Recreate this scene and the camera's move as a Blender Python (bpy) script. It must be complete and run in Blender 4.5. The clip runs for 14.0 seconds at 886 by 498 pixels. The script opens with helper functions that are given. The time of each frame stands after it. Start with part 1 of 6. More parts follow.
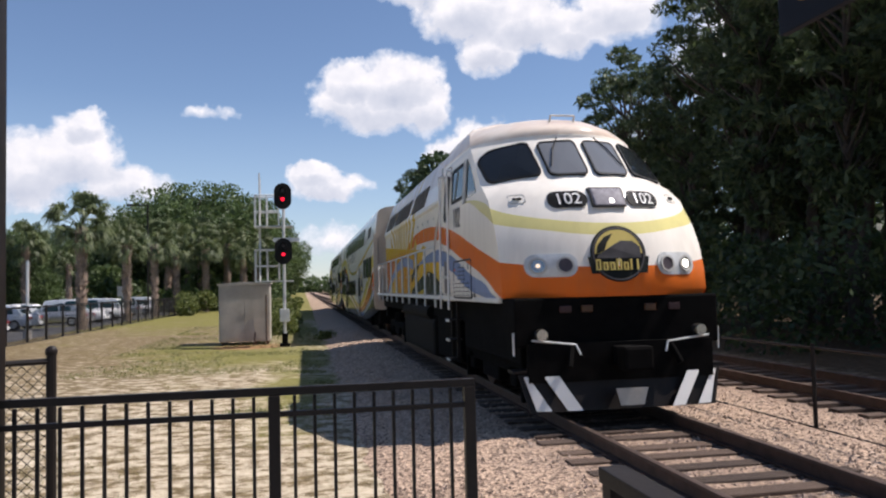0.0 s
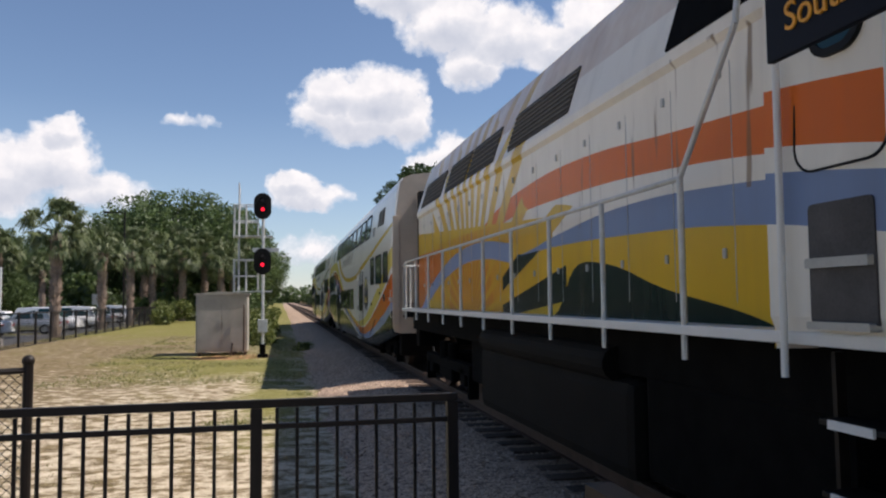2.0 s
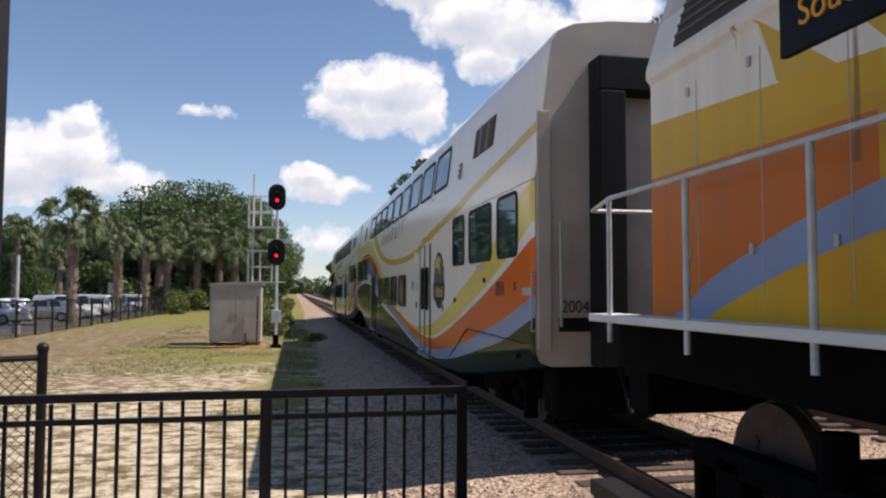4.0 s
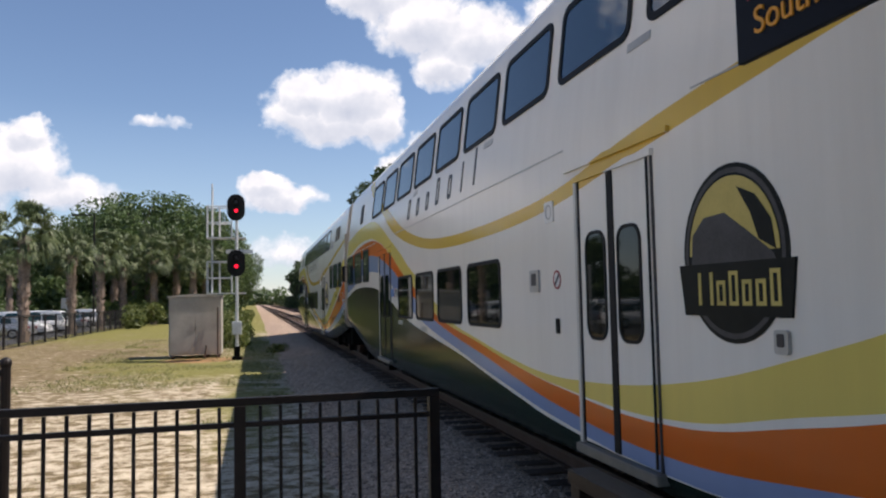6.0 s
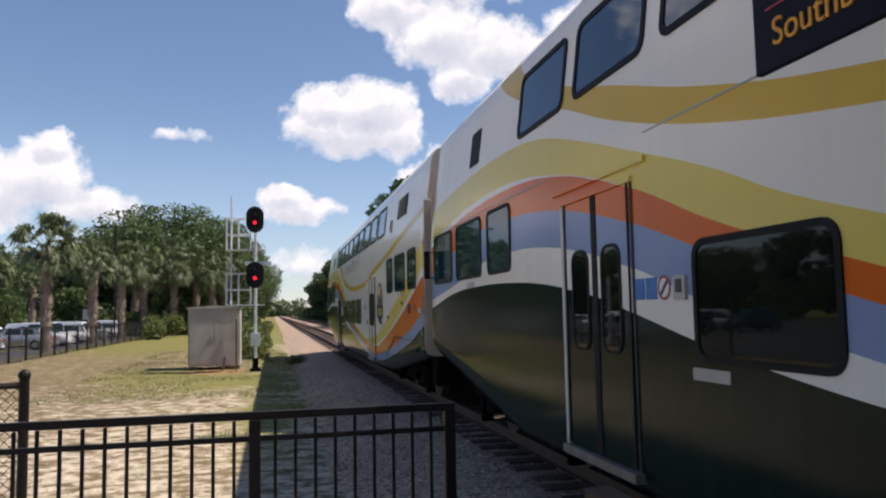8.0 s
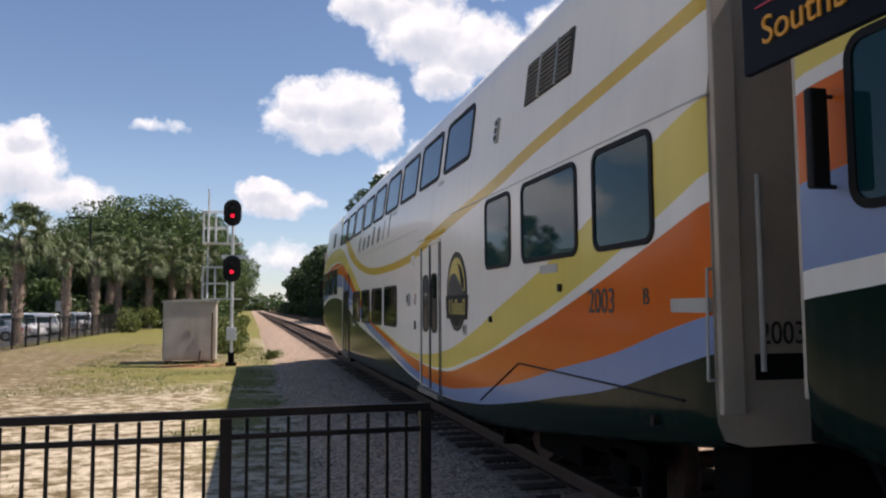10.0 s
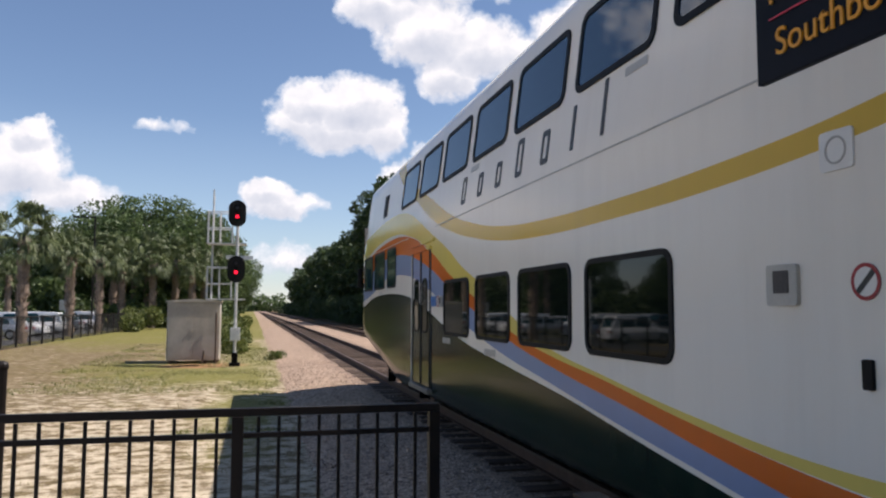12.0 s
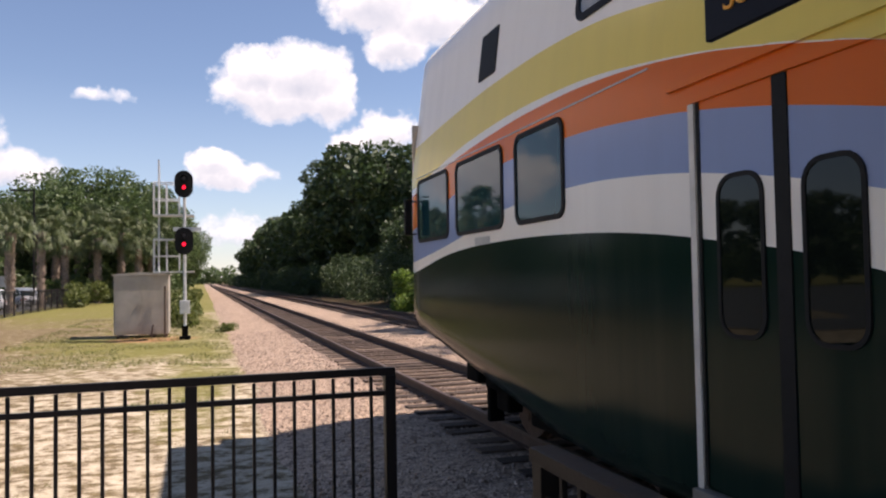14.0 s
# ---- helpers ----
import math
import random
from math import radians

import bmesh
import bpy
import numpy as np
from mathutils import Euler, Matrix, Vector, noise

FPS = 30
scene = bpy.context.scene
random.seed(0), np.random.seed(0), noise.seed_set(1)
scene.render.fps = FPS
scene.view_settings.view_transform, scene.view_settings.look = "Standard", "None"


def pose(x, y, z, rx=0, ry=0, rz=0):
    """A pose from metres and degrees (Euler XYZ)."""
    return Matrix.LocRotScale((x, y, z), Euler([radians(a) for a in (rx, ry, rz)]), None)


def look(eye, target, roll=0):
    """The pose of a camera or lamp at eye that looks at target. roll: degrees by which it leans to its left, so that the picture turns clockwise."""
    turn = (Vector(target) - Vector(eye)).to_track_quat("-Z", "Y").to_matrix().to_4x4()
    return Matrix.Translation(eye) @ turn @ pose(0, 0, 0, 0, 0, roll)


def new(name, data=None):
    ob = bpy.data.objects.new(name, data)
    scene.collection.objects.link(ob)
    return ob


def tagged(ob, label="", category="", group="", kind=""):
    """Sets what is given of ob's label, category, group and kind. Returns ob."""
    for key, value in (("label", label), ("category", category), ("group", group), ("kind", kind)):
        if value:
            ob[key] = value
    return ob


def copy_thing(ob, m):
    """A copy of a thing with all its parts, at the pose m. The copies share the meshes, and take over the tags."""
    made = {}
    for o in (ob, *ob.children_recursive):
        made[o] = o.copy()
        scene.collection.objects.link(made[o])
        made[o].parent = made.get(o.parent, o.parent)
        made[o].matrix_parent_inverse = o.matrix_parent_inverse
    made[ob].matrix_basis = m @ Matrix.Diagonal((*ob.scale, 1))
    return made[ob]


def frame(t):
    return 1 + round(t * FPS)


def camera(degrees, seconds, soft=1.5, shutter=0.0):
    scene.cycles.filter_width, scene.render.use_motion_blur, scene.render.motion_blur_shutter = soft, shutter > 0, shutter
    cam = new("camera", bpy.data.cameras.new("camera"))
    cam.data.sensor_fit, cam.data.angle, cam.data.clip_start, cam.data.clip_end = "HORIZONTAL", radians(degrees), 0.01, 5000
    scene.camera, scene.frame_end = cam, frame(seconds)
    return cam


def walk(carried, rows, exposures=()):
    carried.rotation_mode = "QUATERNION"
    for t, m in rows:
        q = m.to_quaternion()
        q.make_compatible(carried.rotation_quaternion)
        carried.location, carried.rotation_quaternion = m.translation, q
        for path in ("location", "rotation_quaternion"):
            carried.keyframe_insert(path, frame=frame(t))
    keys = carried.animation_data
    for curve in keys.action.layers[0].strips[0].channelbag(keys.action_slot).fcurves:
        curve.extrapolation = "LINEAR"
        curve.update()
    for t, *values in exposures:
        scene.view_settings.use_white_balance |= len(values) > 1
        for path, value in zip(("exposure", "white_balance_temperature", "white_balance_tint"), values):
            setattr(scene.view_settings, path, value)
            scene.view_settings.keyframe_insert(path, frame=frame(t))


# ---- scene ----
cam = camera(60.6, 14.0, soft=2.2)

PATH = [
    (0, (-4.153, -0.512, 1.784), (-3.791, 1.452, 1.883), -1.4),
    (0.5, (-4.193, -0.502, 1.789), (-3.843, 1.467, 1.852), -2.5),
    (1, (-4.246, -0.541, 1.790), (-3.881, 1.424, 1.861), -3.6),
    (1.5, (-4.253, -0.548, 1.787), (-3.828, 1.402, 1.914), -2.2),
    (2, (-4.192, -0.527, 1.795), (-3.776, 1.425, 1.926), -0.6),
    (2.5, (-4.172, -0.522, 1.795), (-3.813, 1.442, 1.901), -0.0),
    (5, (-4.183, -0.546, 1.797), (-3.765, 1.406, 1.929), -0.6),
    (5.5, (-4.233, -0.573, 1.788), (-3.788, 1.37, 1.944), -1.5),
    (6, (-4.245, -0.589, 1.775), (-3.762, 1.347, 1.906), -1.2),
    (6.5, (-4.209, -0.57, 1.78), (-3.759, 1.374, 1.916), -0.9),
    (7, (-4.184, -0.553, 1.791), (-3.743, 1.394, 1.924), 0.3),
    (7.5, (-4.227, -0.576, 1.784), (-3.801, 1.372, 1.948), -0.8),
    (10, (-4.206, -0.505, 1.797), (-3.716, 1.428, 1.95), -0.3),
    (10.5, (-4.217, -0.516, 1.795), (-3.706, 1.412, 1.934), 0.2),
    (11, (-4.241, -0.512, 1.803), (-3.745, 1.421, 1.947), -0.5),
    (11.5, (-4.26, -0.53, 1.798), (-3.775, 1.402, 1.981), -0.3),
    (12, (-4.261, -0.544, 1.794), (-3.778, 1.391, 1.953), 0.2),
    (12.5, (-4.231, -0.528, 1.776), (-3.75, 1.406, 1.943), 1.5),
    (13, (-4.226, -0.509, 1.796), (-3.699, 1.416, 1.93), 0.2),
    (13.5, (-4.26, -0.53, 1.786), (-3.715, 1.391, 1.884), -0.9),
    (14, (-4.264, -0.536, 1.769), (-3.659, 1.369, 1.844), -1.0),
]
walk(cam, [(t, look(eye, goal, roll)) for t, eye, goal, roll in PATH], exposures=[(0.0, 0.34, 6450, 17), (1.0, 0.30, 6450, 15), (2.5, 0.30, 6680, 16), (5.0, 0.42, 6600, 16), (10.0, 0.40, 6680, 18), (11.0, 0.40, 6560, 15), (12.5, 0.40, 6700, 18), (14.0, 0.60, 7020, 23)])

# world, sun and exposure
SUN_FROM = Vector((3.2, -0.3, 4.8)).normalized()
world = bpy.data.worlds.new("world")
scene.world = world
world.use_nodes = True
wn = world.node_tree
sky = wn.nodes.new("ShaderNodeTexSky")
sky.sky_type = "NISHITA"
sky.sun_disc = False
sky.sun_elevation = math.asin(SUN_FROM.z)
sky.sun_rotation = math.atan2(SUN_FROM.x, SUN_FROM.y)
sky.air_density, sky.dust_density, sky.ozone_density = 1.0, 0.05, 3.4
wn.links.new(sky.outputs[0], wn.nodes["Background"].inputs[0])
wn.nodes["Background"].inputs[1].default_value = 0.093
sun = new("sun", bpy.data.lights.new("sun", "SUN"))
sun.data.energy, sun.data.angle, sun.data.color = 4.9, radians(0.53), (1.0, 0.95, 0.87)
sun.matrix_world = look(SUN_FROM * 60, (0, 0, 0))


# ---------------------------------------------------------------- materials
def nodes_of(name):
    m = bpy.data.materials.new(name)
    m.use_nodes = True
    nt = m.node_tree
    return m, nt, nt.nodes["Principled BSDF"]


def math_node(nt, op, a, b=None):
    n = nt.nodes.new("ShaderNodeMath")
    n.operation = op
    for i, v in enumerate((a, b)):
        if v is None:
            continue
        if isinstance(v, (int, float)):
            n.inputs[i].default_value = v
        else:
            nt.links.new(v, n.inputs[i])
    return n.outputs[0]


def mix_node(nt, fac, a, b):
    n = nt.nodes.new("ShaderNodeMix")
    n.data_type = "RGBA"
    for sock, v in ((n.inputs[0], fac), (n.inputs[6], a), (n.inputs[7], b)):
        if isinstance(v, (int, float)):
            sock.default_value = v
        elif isinstance(v, tuple):
            sock.default_value = (*v, 1)
        else:
            nt.links.new(v, sock)
    return n.outputs[2]


def noise_node(nt, scale, detail=4, rough=0.55, vec=None, squash=None):
    n = nt.nodes.new("ShaderNodeTexNoise")
    n.inputs["Scale"].default_value = scale
    n.inputs["Detail"].default_value = detail
    n.inputs["Roughness"].default_value = rough
    if vec is None:
        tc = nt.nodes.new("ShaderNodeTexCoord")
        vec = tc.outputs["Object"]
    if squash:
        mp = nt.nodes.new("ShaderNodeMapping")
        mp.inputs["Scale"].default_value = squash
        nt.links.new(vec, mp.inputs[0])
        vec = mp.outputs[0]
    nt.links.new(vec, n.inputs["Vector"])
    return n.outputs["Fac"]


def ramp_node(nt, fac, stops):
    n = nt.nodes.new("ShaderNodeValToRGB")
    while len(n.color_ramp.elements) < len(stops):
        n.color_ramp.elements.new(0.5)
    for e, (p, c) in zip(n.color_ramp.elements, stops):
        e.position = p
        e.color = (*c, 1) if isinstance(c, tuple) else (c, c, c, 1)
    nt.links.new(fac, n.inputs[0])
    return n.outputs[0]


def bump_node(nt, height, strength, dist, bsdf):
    n = nt.nodes.new("ShaderNodeBump")
    n.inputs["Strength"].default_value = strength
    n.inputs["Distance"].default_value = dist
    nt.links.new(height, n.inputs["Height"])
    nt.links.new(n.outputs[0], bsdf.inputs["Normal"])


def plain(name, col, rough=0.5, metal=0.0, grain=8.0, vary=0.25, bump=0.0, spec=0.5, fine=60.0, coat=0.0):
    """A surface with broad stains and fine grain."""
    m, nt, b = nodes_of(name)
    broad, small = noise_node(nt, grain), noise_node(nt, fine, 3)
    f = math_node(nt, "ADD", math_node(nt, "MULTIPLY", broad, 0.7), math_node(nt, "MULTIPLY", small, 0.3))
    lo = tuple(c * (1 - vary) for c in col)
    hi = tuple(min(1, c * (1 + vary)) for c in col)
    nt.links.new(ramp_node(nt, f, [(0.3, lo), (0.7, hi)]), b.inputs["Base Color"])
    b.inputs["Roughness"].default_value = rough
    b.inputs["Metallic"].default_value = metal
    b.inputs["Specular IOR Level"].default_value = spec
    b.inputs["Coat Weight"].default_value = coat
    if bump:
        bump_node(nt, small, bump, 0.01, b)
    return m


def glow(name, col, strength):
    m, nt, b = nodes_of(name)
    b.inputs["Base Color"].default_value = (*col, 1)
    b.inputs["Emission Color"].default_value = (*col, 1)
    b.inputs["Emission Strength"].default_value = strength
    return m


def leafy(name, lo, hi, through_light=0.35):
    m, nt, b = nodes_of(name)
    g = nt.nodes.new("ShaderNodeNewGeometry")
    col = ramp_node(nt, g.outputs["Random Per Island"], [(0.0, lo), (1.0, hi)])
    nt.links.new(col, b.inputs["Base Color"])
    b.inputs["Roughness"].default_value = 0.55
    tr = nt.nodes.new("ShaderNodeBsdfTranslucent")
    nt.links.new(col, tr.inputs[0])
    mx = nt.nodes.new("ShaderNodeMixShader")
    mx.inputs[0].default_value = through_light
    nt.links.new(b.outputs[0], mx.inputs[1])
    nt.links.new(tr.outputs[0], mx.inputs[2])
    nt.links.new(mx.outputs[0], nt.nodes["Material Output"].inputs[0])
    return m


def dark_glass(name, col, rough=0.03):
    m, nt, b = nodes_of(name)
    b.inputs["Base Color"].default_value = (*col, 1)
    b.inputs["Roughness"].default_value = rough
    b.inputs["IOR"].default_value = 1.52
    b.inputs["Specular IOR Level"].default_value = 0.27
    return m


BLACK_METAL = plain("black_painted_steel", (0.012, 0.009, 0.008), 0.5, 0.0, 6, 0.35, 0.1, spec=0.22)
# almost black, for the train's underside and its fittings
DARK_UNDER = plain("near_black_steel", (0.005, 0.0046, 0.0043), 0.9, 0.0, 5, 0.5, 0.2, spec=0.06)
STEEL_WHITE = plain("galvanised_steel", (0.56, 0.57, 0.56), 0.5, 0.35, 7, 0.2, 0.05)
GREY_STEEL = plain("brushed_grey_steel", (0.42, 0.41, 0.38), 0.48, 0.2, 2.2, 0.22, 0.05)
STEP_GREY = plain("worn_step_metal", (0.20, 0.18, 0.15), 0.6, 0.1, 5, 0.3)
DOOR_FRAME = plain("pale_door_frame", (0.62, 0.59, 0.53), 0.45, 0, 3, 0.2)
# almost black brown, for the fuel and air tanks
TANK_BROWN = plain("near_black_brown_tank", (0.007, 0.0058, 0.0045), 0.8, 0, 2, 0.5, 0.2, spec=0.15)
GRILLE = plain("dusty_grille_mesh", (0.045, 0.04, 0.034), 0.85, 0, 9, 0.3, 0.2)
GRILLE_BAR = plain("dusty_grille_bar", (0.13, 0.115, 0.09), 0.7, 0.1, 6, 0.25)
RUBBER = plain("black_rubber", (0.010, 0.010, 0.010), 0.65, 0.0, 12, 0.3, spec=0.2)
GLASS = dark_glass("tinted_glass", (0.007, 0.040, 0.048))
GLASS_LOW = dark_glass("dark_saloon_glass", (0.006, 0.009, 0.007))
# upper panes: the blue of the reflected sky is put into the base
GLASS_UP = dark_glass("sky_blue_glass", (0.012, 0.04, 0.075))
GLASS_UP.node_tree.nodes["Principled BSDF"].inputs["Specular IOR Level"].default_value = 0.75
WHITE_PAINT = plain("white_enamel", (0.74, 0.73, 0.70), 0.35, 0, 1.6, 0.07, 0.0)
RAIL_STEEL = plain("rusty_rail_steel", (0.085, 0.05, 0.036), 0.7, 0.3, 6, 0.35, 0.2)
RAIL_TOP = plain("worn_rail_head", (0.085, 0.058, 0.046), 0.55, 0.4, 9, 0.3)
END_CREAM = plain("cream_end_paint", (0.46, 0.39, 0.31), 0.5, 0, 1.5, 0.2, 0.05)
BOX_GREY = plain("weathered_grey_cabinet", (0.40, 0.37, 0.32), 0.7, 0.0, 1.3, 0.28, 0.1)
CONCRETE = plain("concrete", (0.31, 0.29, 0.265), 0.85, 0, 2, 0.2, 0.3)
ASPHALT = plain("asphalt", (0.06, 0.06, 0.062), 0.9, 0, 3, 0.3, 0.4)
BARK = plain("bark", (0.055, 0.043, 0.034), 0.9, 0, 4, 0.45, 0.6, fine=22)
PALM_BARK = plain("palm_bark", (0.25, 0.185, 0.14), 0.9, 0, 5, 0.4, 0.6, fine=18)
CHAIN = plain("black_chain_link", (0.018, 0.018, 0.018), 0.65, 0.0, 9, 0.3, spec=0.2)
OAK_LEAF = leafy("oak_foliage", (0.045, 0.078, 0.026), (0.135, 0.19, 0.066), 0.45)
# leaf colour darker than the oaks', with the woods' own shade put in
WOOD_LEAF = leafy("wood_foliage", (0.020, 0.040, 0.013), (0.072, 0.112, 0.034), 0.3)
PINE_LEAF = leafy("pine_needles", (0.03, 0.052, 0.023), (0.105, 0.145, 0.06), 0.35)
PALM_LEAF = leafy("palm_fronds", (0.05, 0.078, 0.024), (0.165, 0.195, 0.078), 0.32)
BUSH_LEAF = leafy("bush_foliage", (0.06, 0.12, 0.015), (0.22, 0.32, 0.05), 0.4)
WEED = leafy("roadside_weeds", (0.07, 0.10, 0.02), (0.18, 0.20, 0.055), 0.35)
GRASS_BLADE = leafy("grass_blades", (0.10, 0.115, 0.03), (0.27, 0.27, 0.09), 0.4)
DRY_GRASS = leafy("dry_grass", (0.14, 0.12, 0.045), (0.34, 0.28, 0.13), 0.3)
RED_LIGHT = glow("red_signal_lens", (1.0, 0.012, 0.04), 1.8)
HEAD_LIGHT = glow("headlight_lens", (1.0, 0.95, 0.85), 4)
HEAD_DIM = glow("dimmed_headlight_lens", (1.0, 0.82, 0.6), 0.7)
# pale base carries the sky's reflection on the centre windshields
WIND_GLASS = dark_glass("sky_pale_windshield", (0.15, 0.155, 0.16), 0.05)
WIND_GLASS.node_tree.nodes["Principled BSDF"].inputs["Specular IOR Level"].default_value = 0.9
CAB_GLASS = dark_glass("dark_cab_glass", (0.014, 0.017, 0.02))
BOARD_BLACK = plain("number_board_black", (0.01, 0.01, 0.01), 0.6, 0, 6, 0.2, spec=0.12)
LAMP_SILVER = plain("lamp_reflector", (0.5, 0.48, 0.44), 0.25, 0.9, 20, 0.2)
BOX_LENS = plain("headlight_cover", (0.22, 0.21, 0.23), 0.6, 0, 14, 0.3, spec=0.2)
DIM_LENS = plain("dark_lens", (0.06, 0.045, 0.05), 0.4, 0, 9, 0.2)
AMBER = plain("amber_lens", (0.07, 0.024, 0.003), 0.4)
DARK_RED = plain("dark_red_lens", (0.03, 0.004, 0.005), 0.4)
RED_PAINT = plain("red_marker", (0.35, 0.03, 0.03), 0.5)
SIGN_BLUE = plain("dark_sign_face", (0.008, 0.009, 0.015), 0.5, 0, 3, 0.2, spec=0.12)
SIGN_TEXT = plain("orange_lettering", (0.80, 0.36, 0.03), 0.5, 0, 9, 0.06)
SIGN_LINE = plain("red_rule", (0.55, 0.04, 0.08), 0.5)
LETTER = plain("dark_lettering", (0.03, 0.03, 0.028), 0.5)
BADGE_GOLD = plain("badge_gold", (0.58, 0.46, 0.14), 0.5, 0, 3, 0.15, spec=0.2)
BADGE_DARK = plain("badge_dark", (0.012, 0.013, 0.010), 0.55, spec=0.15)
BADGE_GREY = plain("badge_grey", (0.075, 0.07, 0.07), 0.5, 0, 3, 0.4, spec=0.2)
STICKER_BLUE = plain("blue_sticker", (0.03, 0.16, 0.45), 0.4)


def curve_of(nt, s, pts, smax=30.0, zmax=6.0):
    """A soft line z(s), as a socket in metres."""
    n = nt.nodes.new("ShaderNodeFloatCurve")
    c = n.mapping.curves[0]
    c.points[0].location = (pts[0][0] / smax, pts[0][1] / zmax)
    c.points[1].location = (pts[-1][0] / smax, pts[-1][1] / zmax)
    for p in pts[1:-1]:
        c.points.new(p[0] / smax, p[1] / zmax)
    n.mapping.update()
    nt.links.new(math_node(nt, "DIVIDE", s, smax), n.inputs["Value"])
    return math_node(nt, "MULTIPLY", n.outputs[0], zmax)


P_WHITE, P_YELLOW, P_GOLD = (0.86, 0.815, 0.74), (0.78, 0.62, 0.16), (0.70, 0.465, 0.085)
P_ORANGE, P_BLUE, P_GREEN = (0.70, 0.155, 0.024), (0.26, 0.33, 0.52), (0.005, 0.019, 0.014)


def livery_base(name):
    m, nt, b = nodes_of(name)
    tc = nt.nodes.new("ShaderNodeTexCoord")
    sep = nt.nodes.new("ShaderNodeSeparateXYZ")
    nt.links.new(tc.outputs["Object"], sep.inputs[0])
    return m, nt, b, sep.outputs["X"], sep.outputs["Y"], sep.outputs["Z"]


def finish_livery(nt, b, col, dirt=0.07, rough=0.09):
    grime = noise_node(nt, 1.1, 5, 0.6, squash=(1, 1, 0.35))
    streak = noise_node(nt, 5.0, 3, 0.6, squash=(1, 1, 0.08))
    f = math_node(nt, "MULTIPLY", grime, streak)
    f = ramp_node(nt, f, [(0.20, 0.0), (0.42, 1.0)])
    f = math_node(nt, "MULTIPLY", f, dirt)
    nt.links.new(mix_node(nt, f, col, (0.16, 0.13, 0.09)), b.inputs["Base Color"])
    haze = noise_node(nt, 0.6, 4, 0.6)
    nt.links.new(math_node(nt, "ADD", rough, math_node(nt, "MULTIPLY", haze, 0.08)), b.inputs["Roughness"])
    b.inputs["Specular IOR Level"].default_value = 0.1
    bump_node(nt, noise_node(nt, 0.8, 2), 0.10, 0.02, b)


def car_livery():
    m, nt, b, x, s, z = livery_base("coach_livery")
    yel = [(0, 3.12), (0.5, 3.0), (2, 2.43), (3.1, 2.08), (4.23, 1.77), (5.13, 1.5), (6.72, 1.16), (8.2, 1.04), (8.96, 1.03), (10.14, 1.12), (11.4, 1.27),
           (12.5, 1.42), (13.6, 1.72), (14.8, 2.12), (15.7, 2.39), (16.4, 2.66), (17.25, 2.93), (18.85, 3.4), (19.6, 3.58), (20.5, 3.7), (22.2, 3.74), (23.4, 3.69), (25, 3.57), (30, 3.2)]
    whi = [(0, 2.66), (2.41, 1.85), (3.6, 1.54), (4.43, 1.31), (5.37, 1.13), (6.7, 0.92), (8.6, 0.94), (10.15, 1.07), (11.3, 1.22), (12.6, 1.37), (13.4, 1.5), (15.1, 1.96),
           (16.3, 2.29), (17.5, 2.71), (18.2, 2.91), (19.36, 3.14), (20.6, 3.28), (22.6, 3.27), (25, 2.99), (30, 2.6)]
    ora = [(0, 2.47), (2.42, 1.76), (3.33, 1.53), (4.4, 1.28), (5.4, 1.07), (6.7, 0.88), (8.6, 0.93), (10.15, 1.07), (11.3, 1.22), (12.6, 1.37), (13.4, 1.5), (15.1, 1.96),
           (16.3, 2.29), (17.5, 2.71), (18.2, 2.9), (19, 3.07), (20.1, 3.2), (21.1, 3.23), (22.2, 3.2), (23.5, 3.1), (25, 2.91), (30, 2.5)]
    blu = [(0, 1.76), (0.57, 1.64), (1.41, 1.43), (2.5, 1.23), (3.66, 1.0), (5.2, 0.79), (6.7, 0.66), (8.7, 0.76), (9.7, 0.88), (10.9, 1.05), (12.1, 1.2), (13.2, 1.36),
           (13.6, 1.43), (15.1, 1.78), (16.5, 2.14), (17.5, 2.43), (18.78, 2.7), (19.57, 2.8), (20.46, 2.86), (22, 2.85), (23.5, 2.7), (25, 2.45), (30, 2.0)]
    wlo = [(0, 1.5), (1.43, 1.14), (3.67, 0.78), (5.2, 0.6), (6.65, 0.53), (8.9, 0.65), (10.2, 0.80), (11.5, 0.96), (12.6, 1.11), (13.8, 1.27), (15.07, 1.5), (16.5, 1.8),
           (17.5, 2.08), (18.75, 2.33), (19.54, 2.42), (20.4, 2.46), (22, 2.4), (23.3, 2.2), (25, 2.0), (30, 1.5)]
    gre = [(0, 1.53), (0.58, 1.38), (1.43, 1.16), (2.5, 0.98), (3.67, 0.79), (5.2, 0.6), (6.65, 0.52), (8.9, 0.61), (9.7, 0.7), (10.7, 0.82), (12.1, 1.0), (13.8, 1.17), (15.4, 1.34),
           (16.34, 1.49), (17.5, 1.73), (18.1, 1.86), (18.74, 1.95), (19.56, 2.04), (20.42, 2.09), (22, 2.11), (23.5, 2.05), (25, 1.86), (30, 1.3)]
    top = [(0, 3.85), (1.5, 3.66), (3.4, 3.44), (4.1, 3.33), (5.1, 3.2), (7.1, 2.99), (8.7, 2.76), (10, 2.69), (11.1, 2.67), (12.6, 2.68), (14, 2.76), (15.3, 2.95), (16.33, 3.18),
           (17.9, 3.65), (19, 3.97), (20.55, 4.6), (21.5, 5.6), (30, 5.9)]
    low = [(0, 3.7), (1.5, 3.52), (3.4, 3.28), (4.1, 3.16), (5.1, 3.05), (7.1, 2.82), (8.7, 2.62), (10, 2.54), (11, 2.52), (12.6, 2.52), (14, 2.59), (15.3, 2.75), (16.3, 2.93),
           (17.8, 3.32), (18.9, 3.7), (20.3, 4.16), (21.5, 4.7), (22.5, 5.6), (30, 5.9)]
    col = P_WHITE
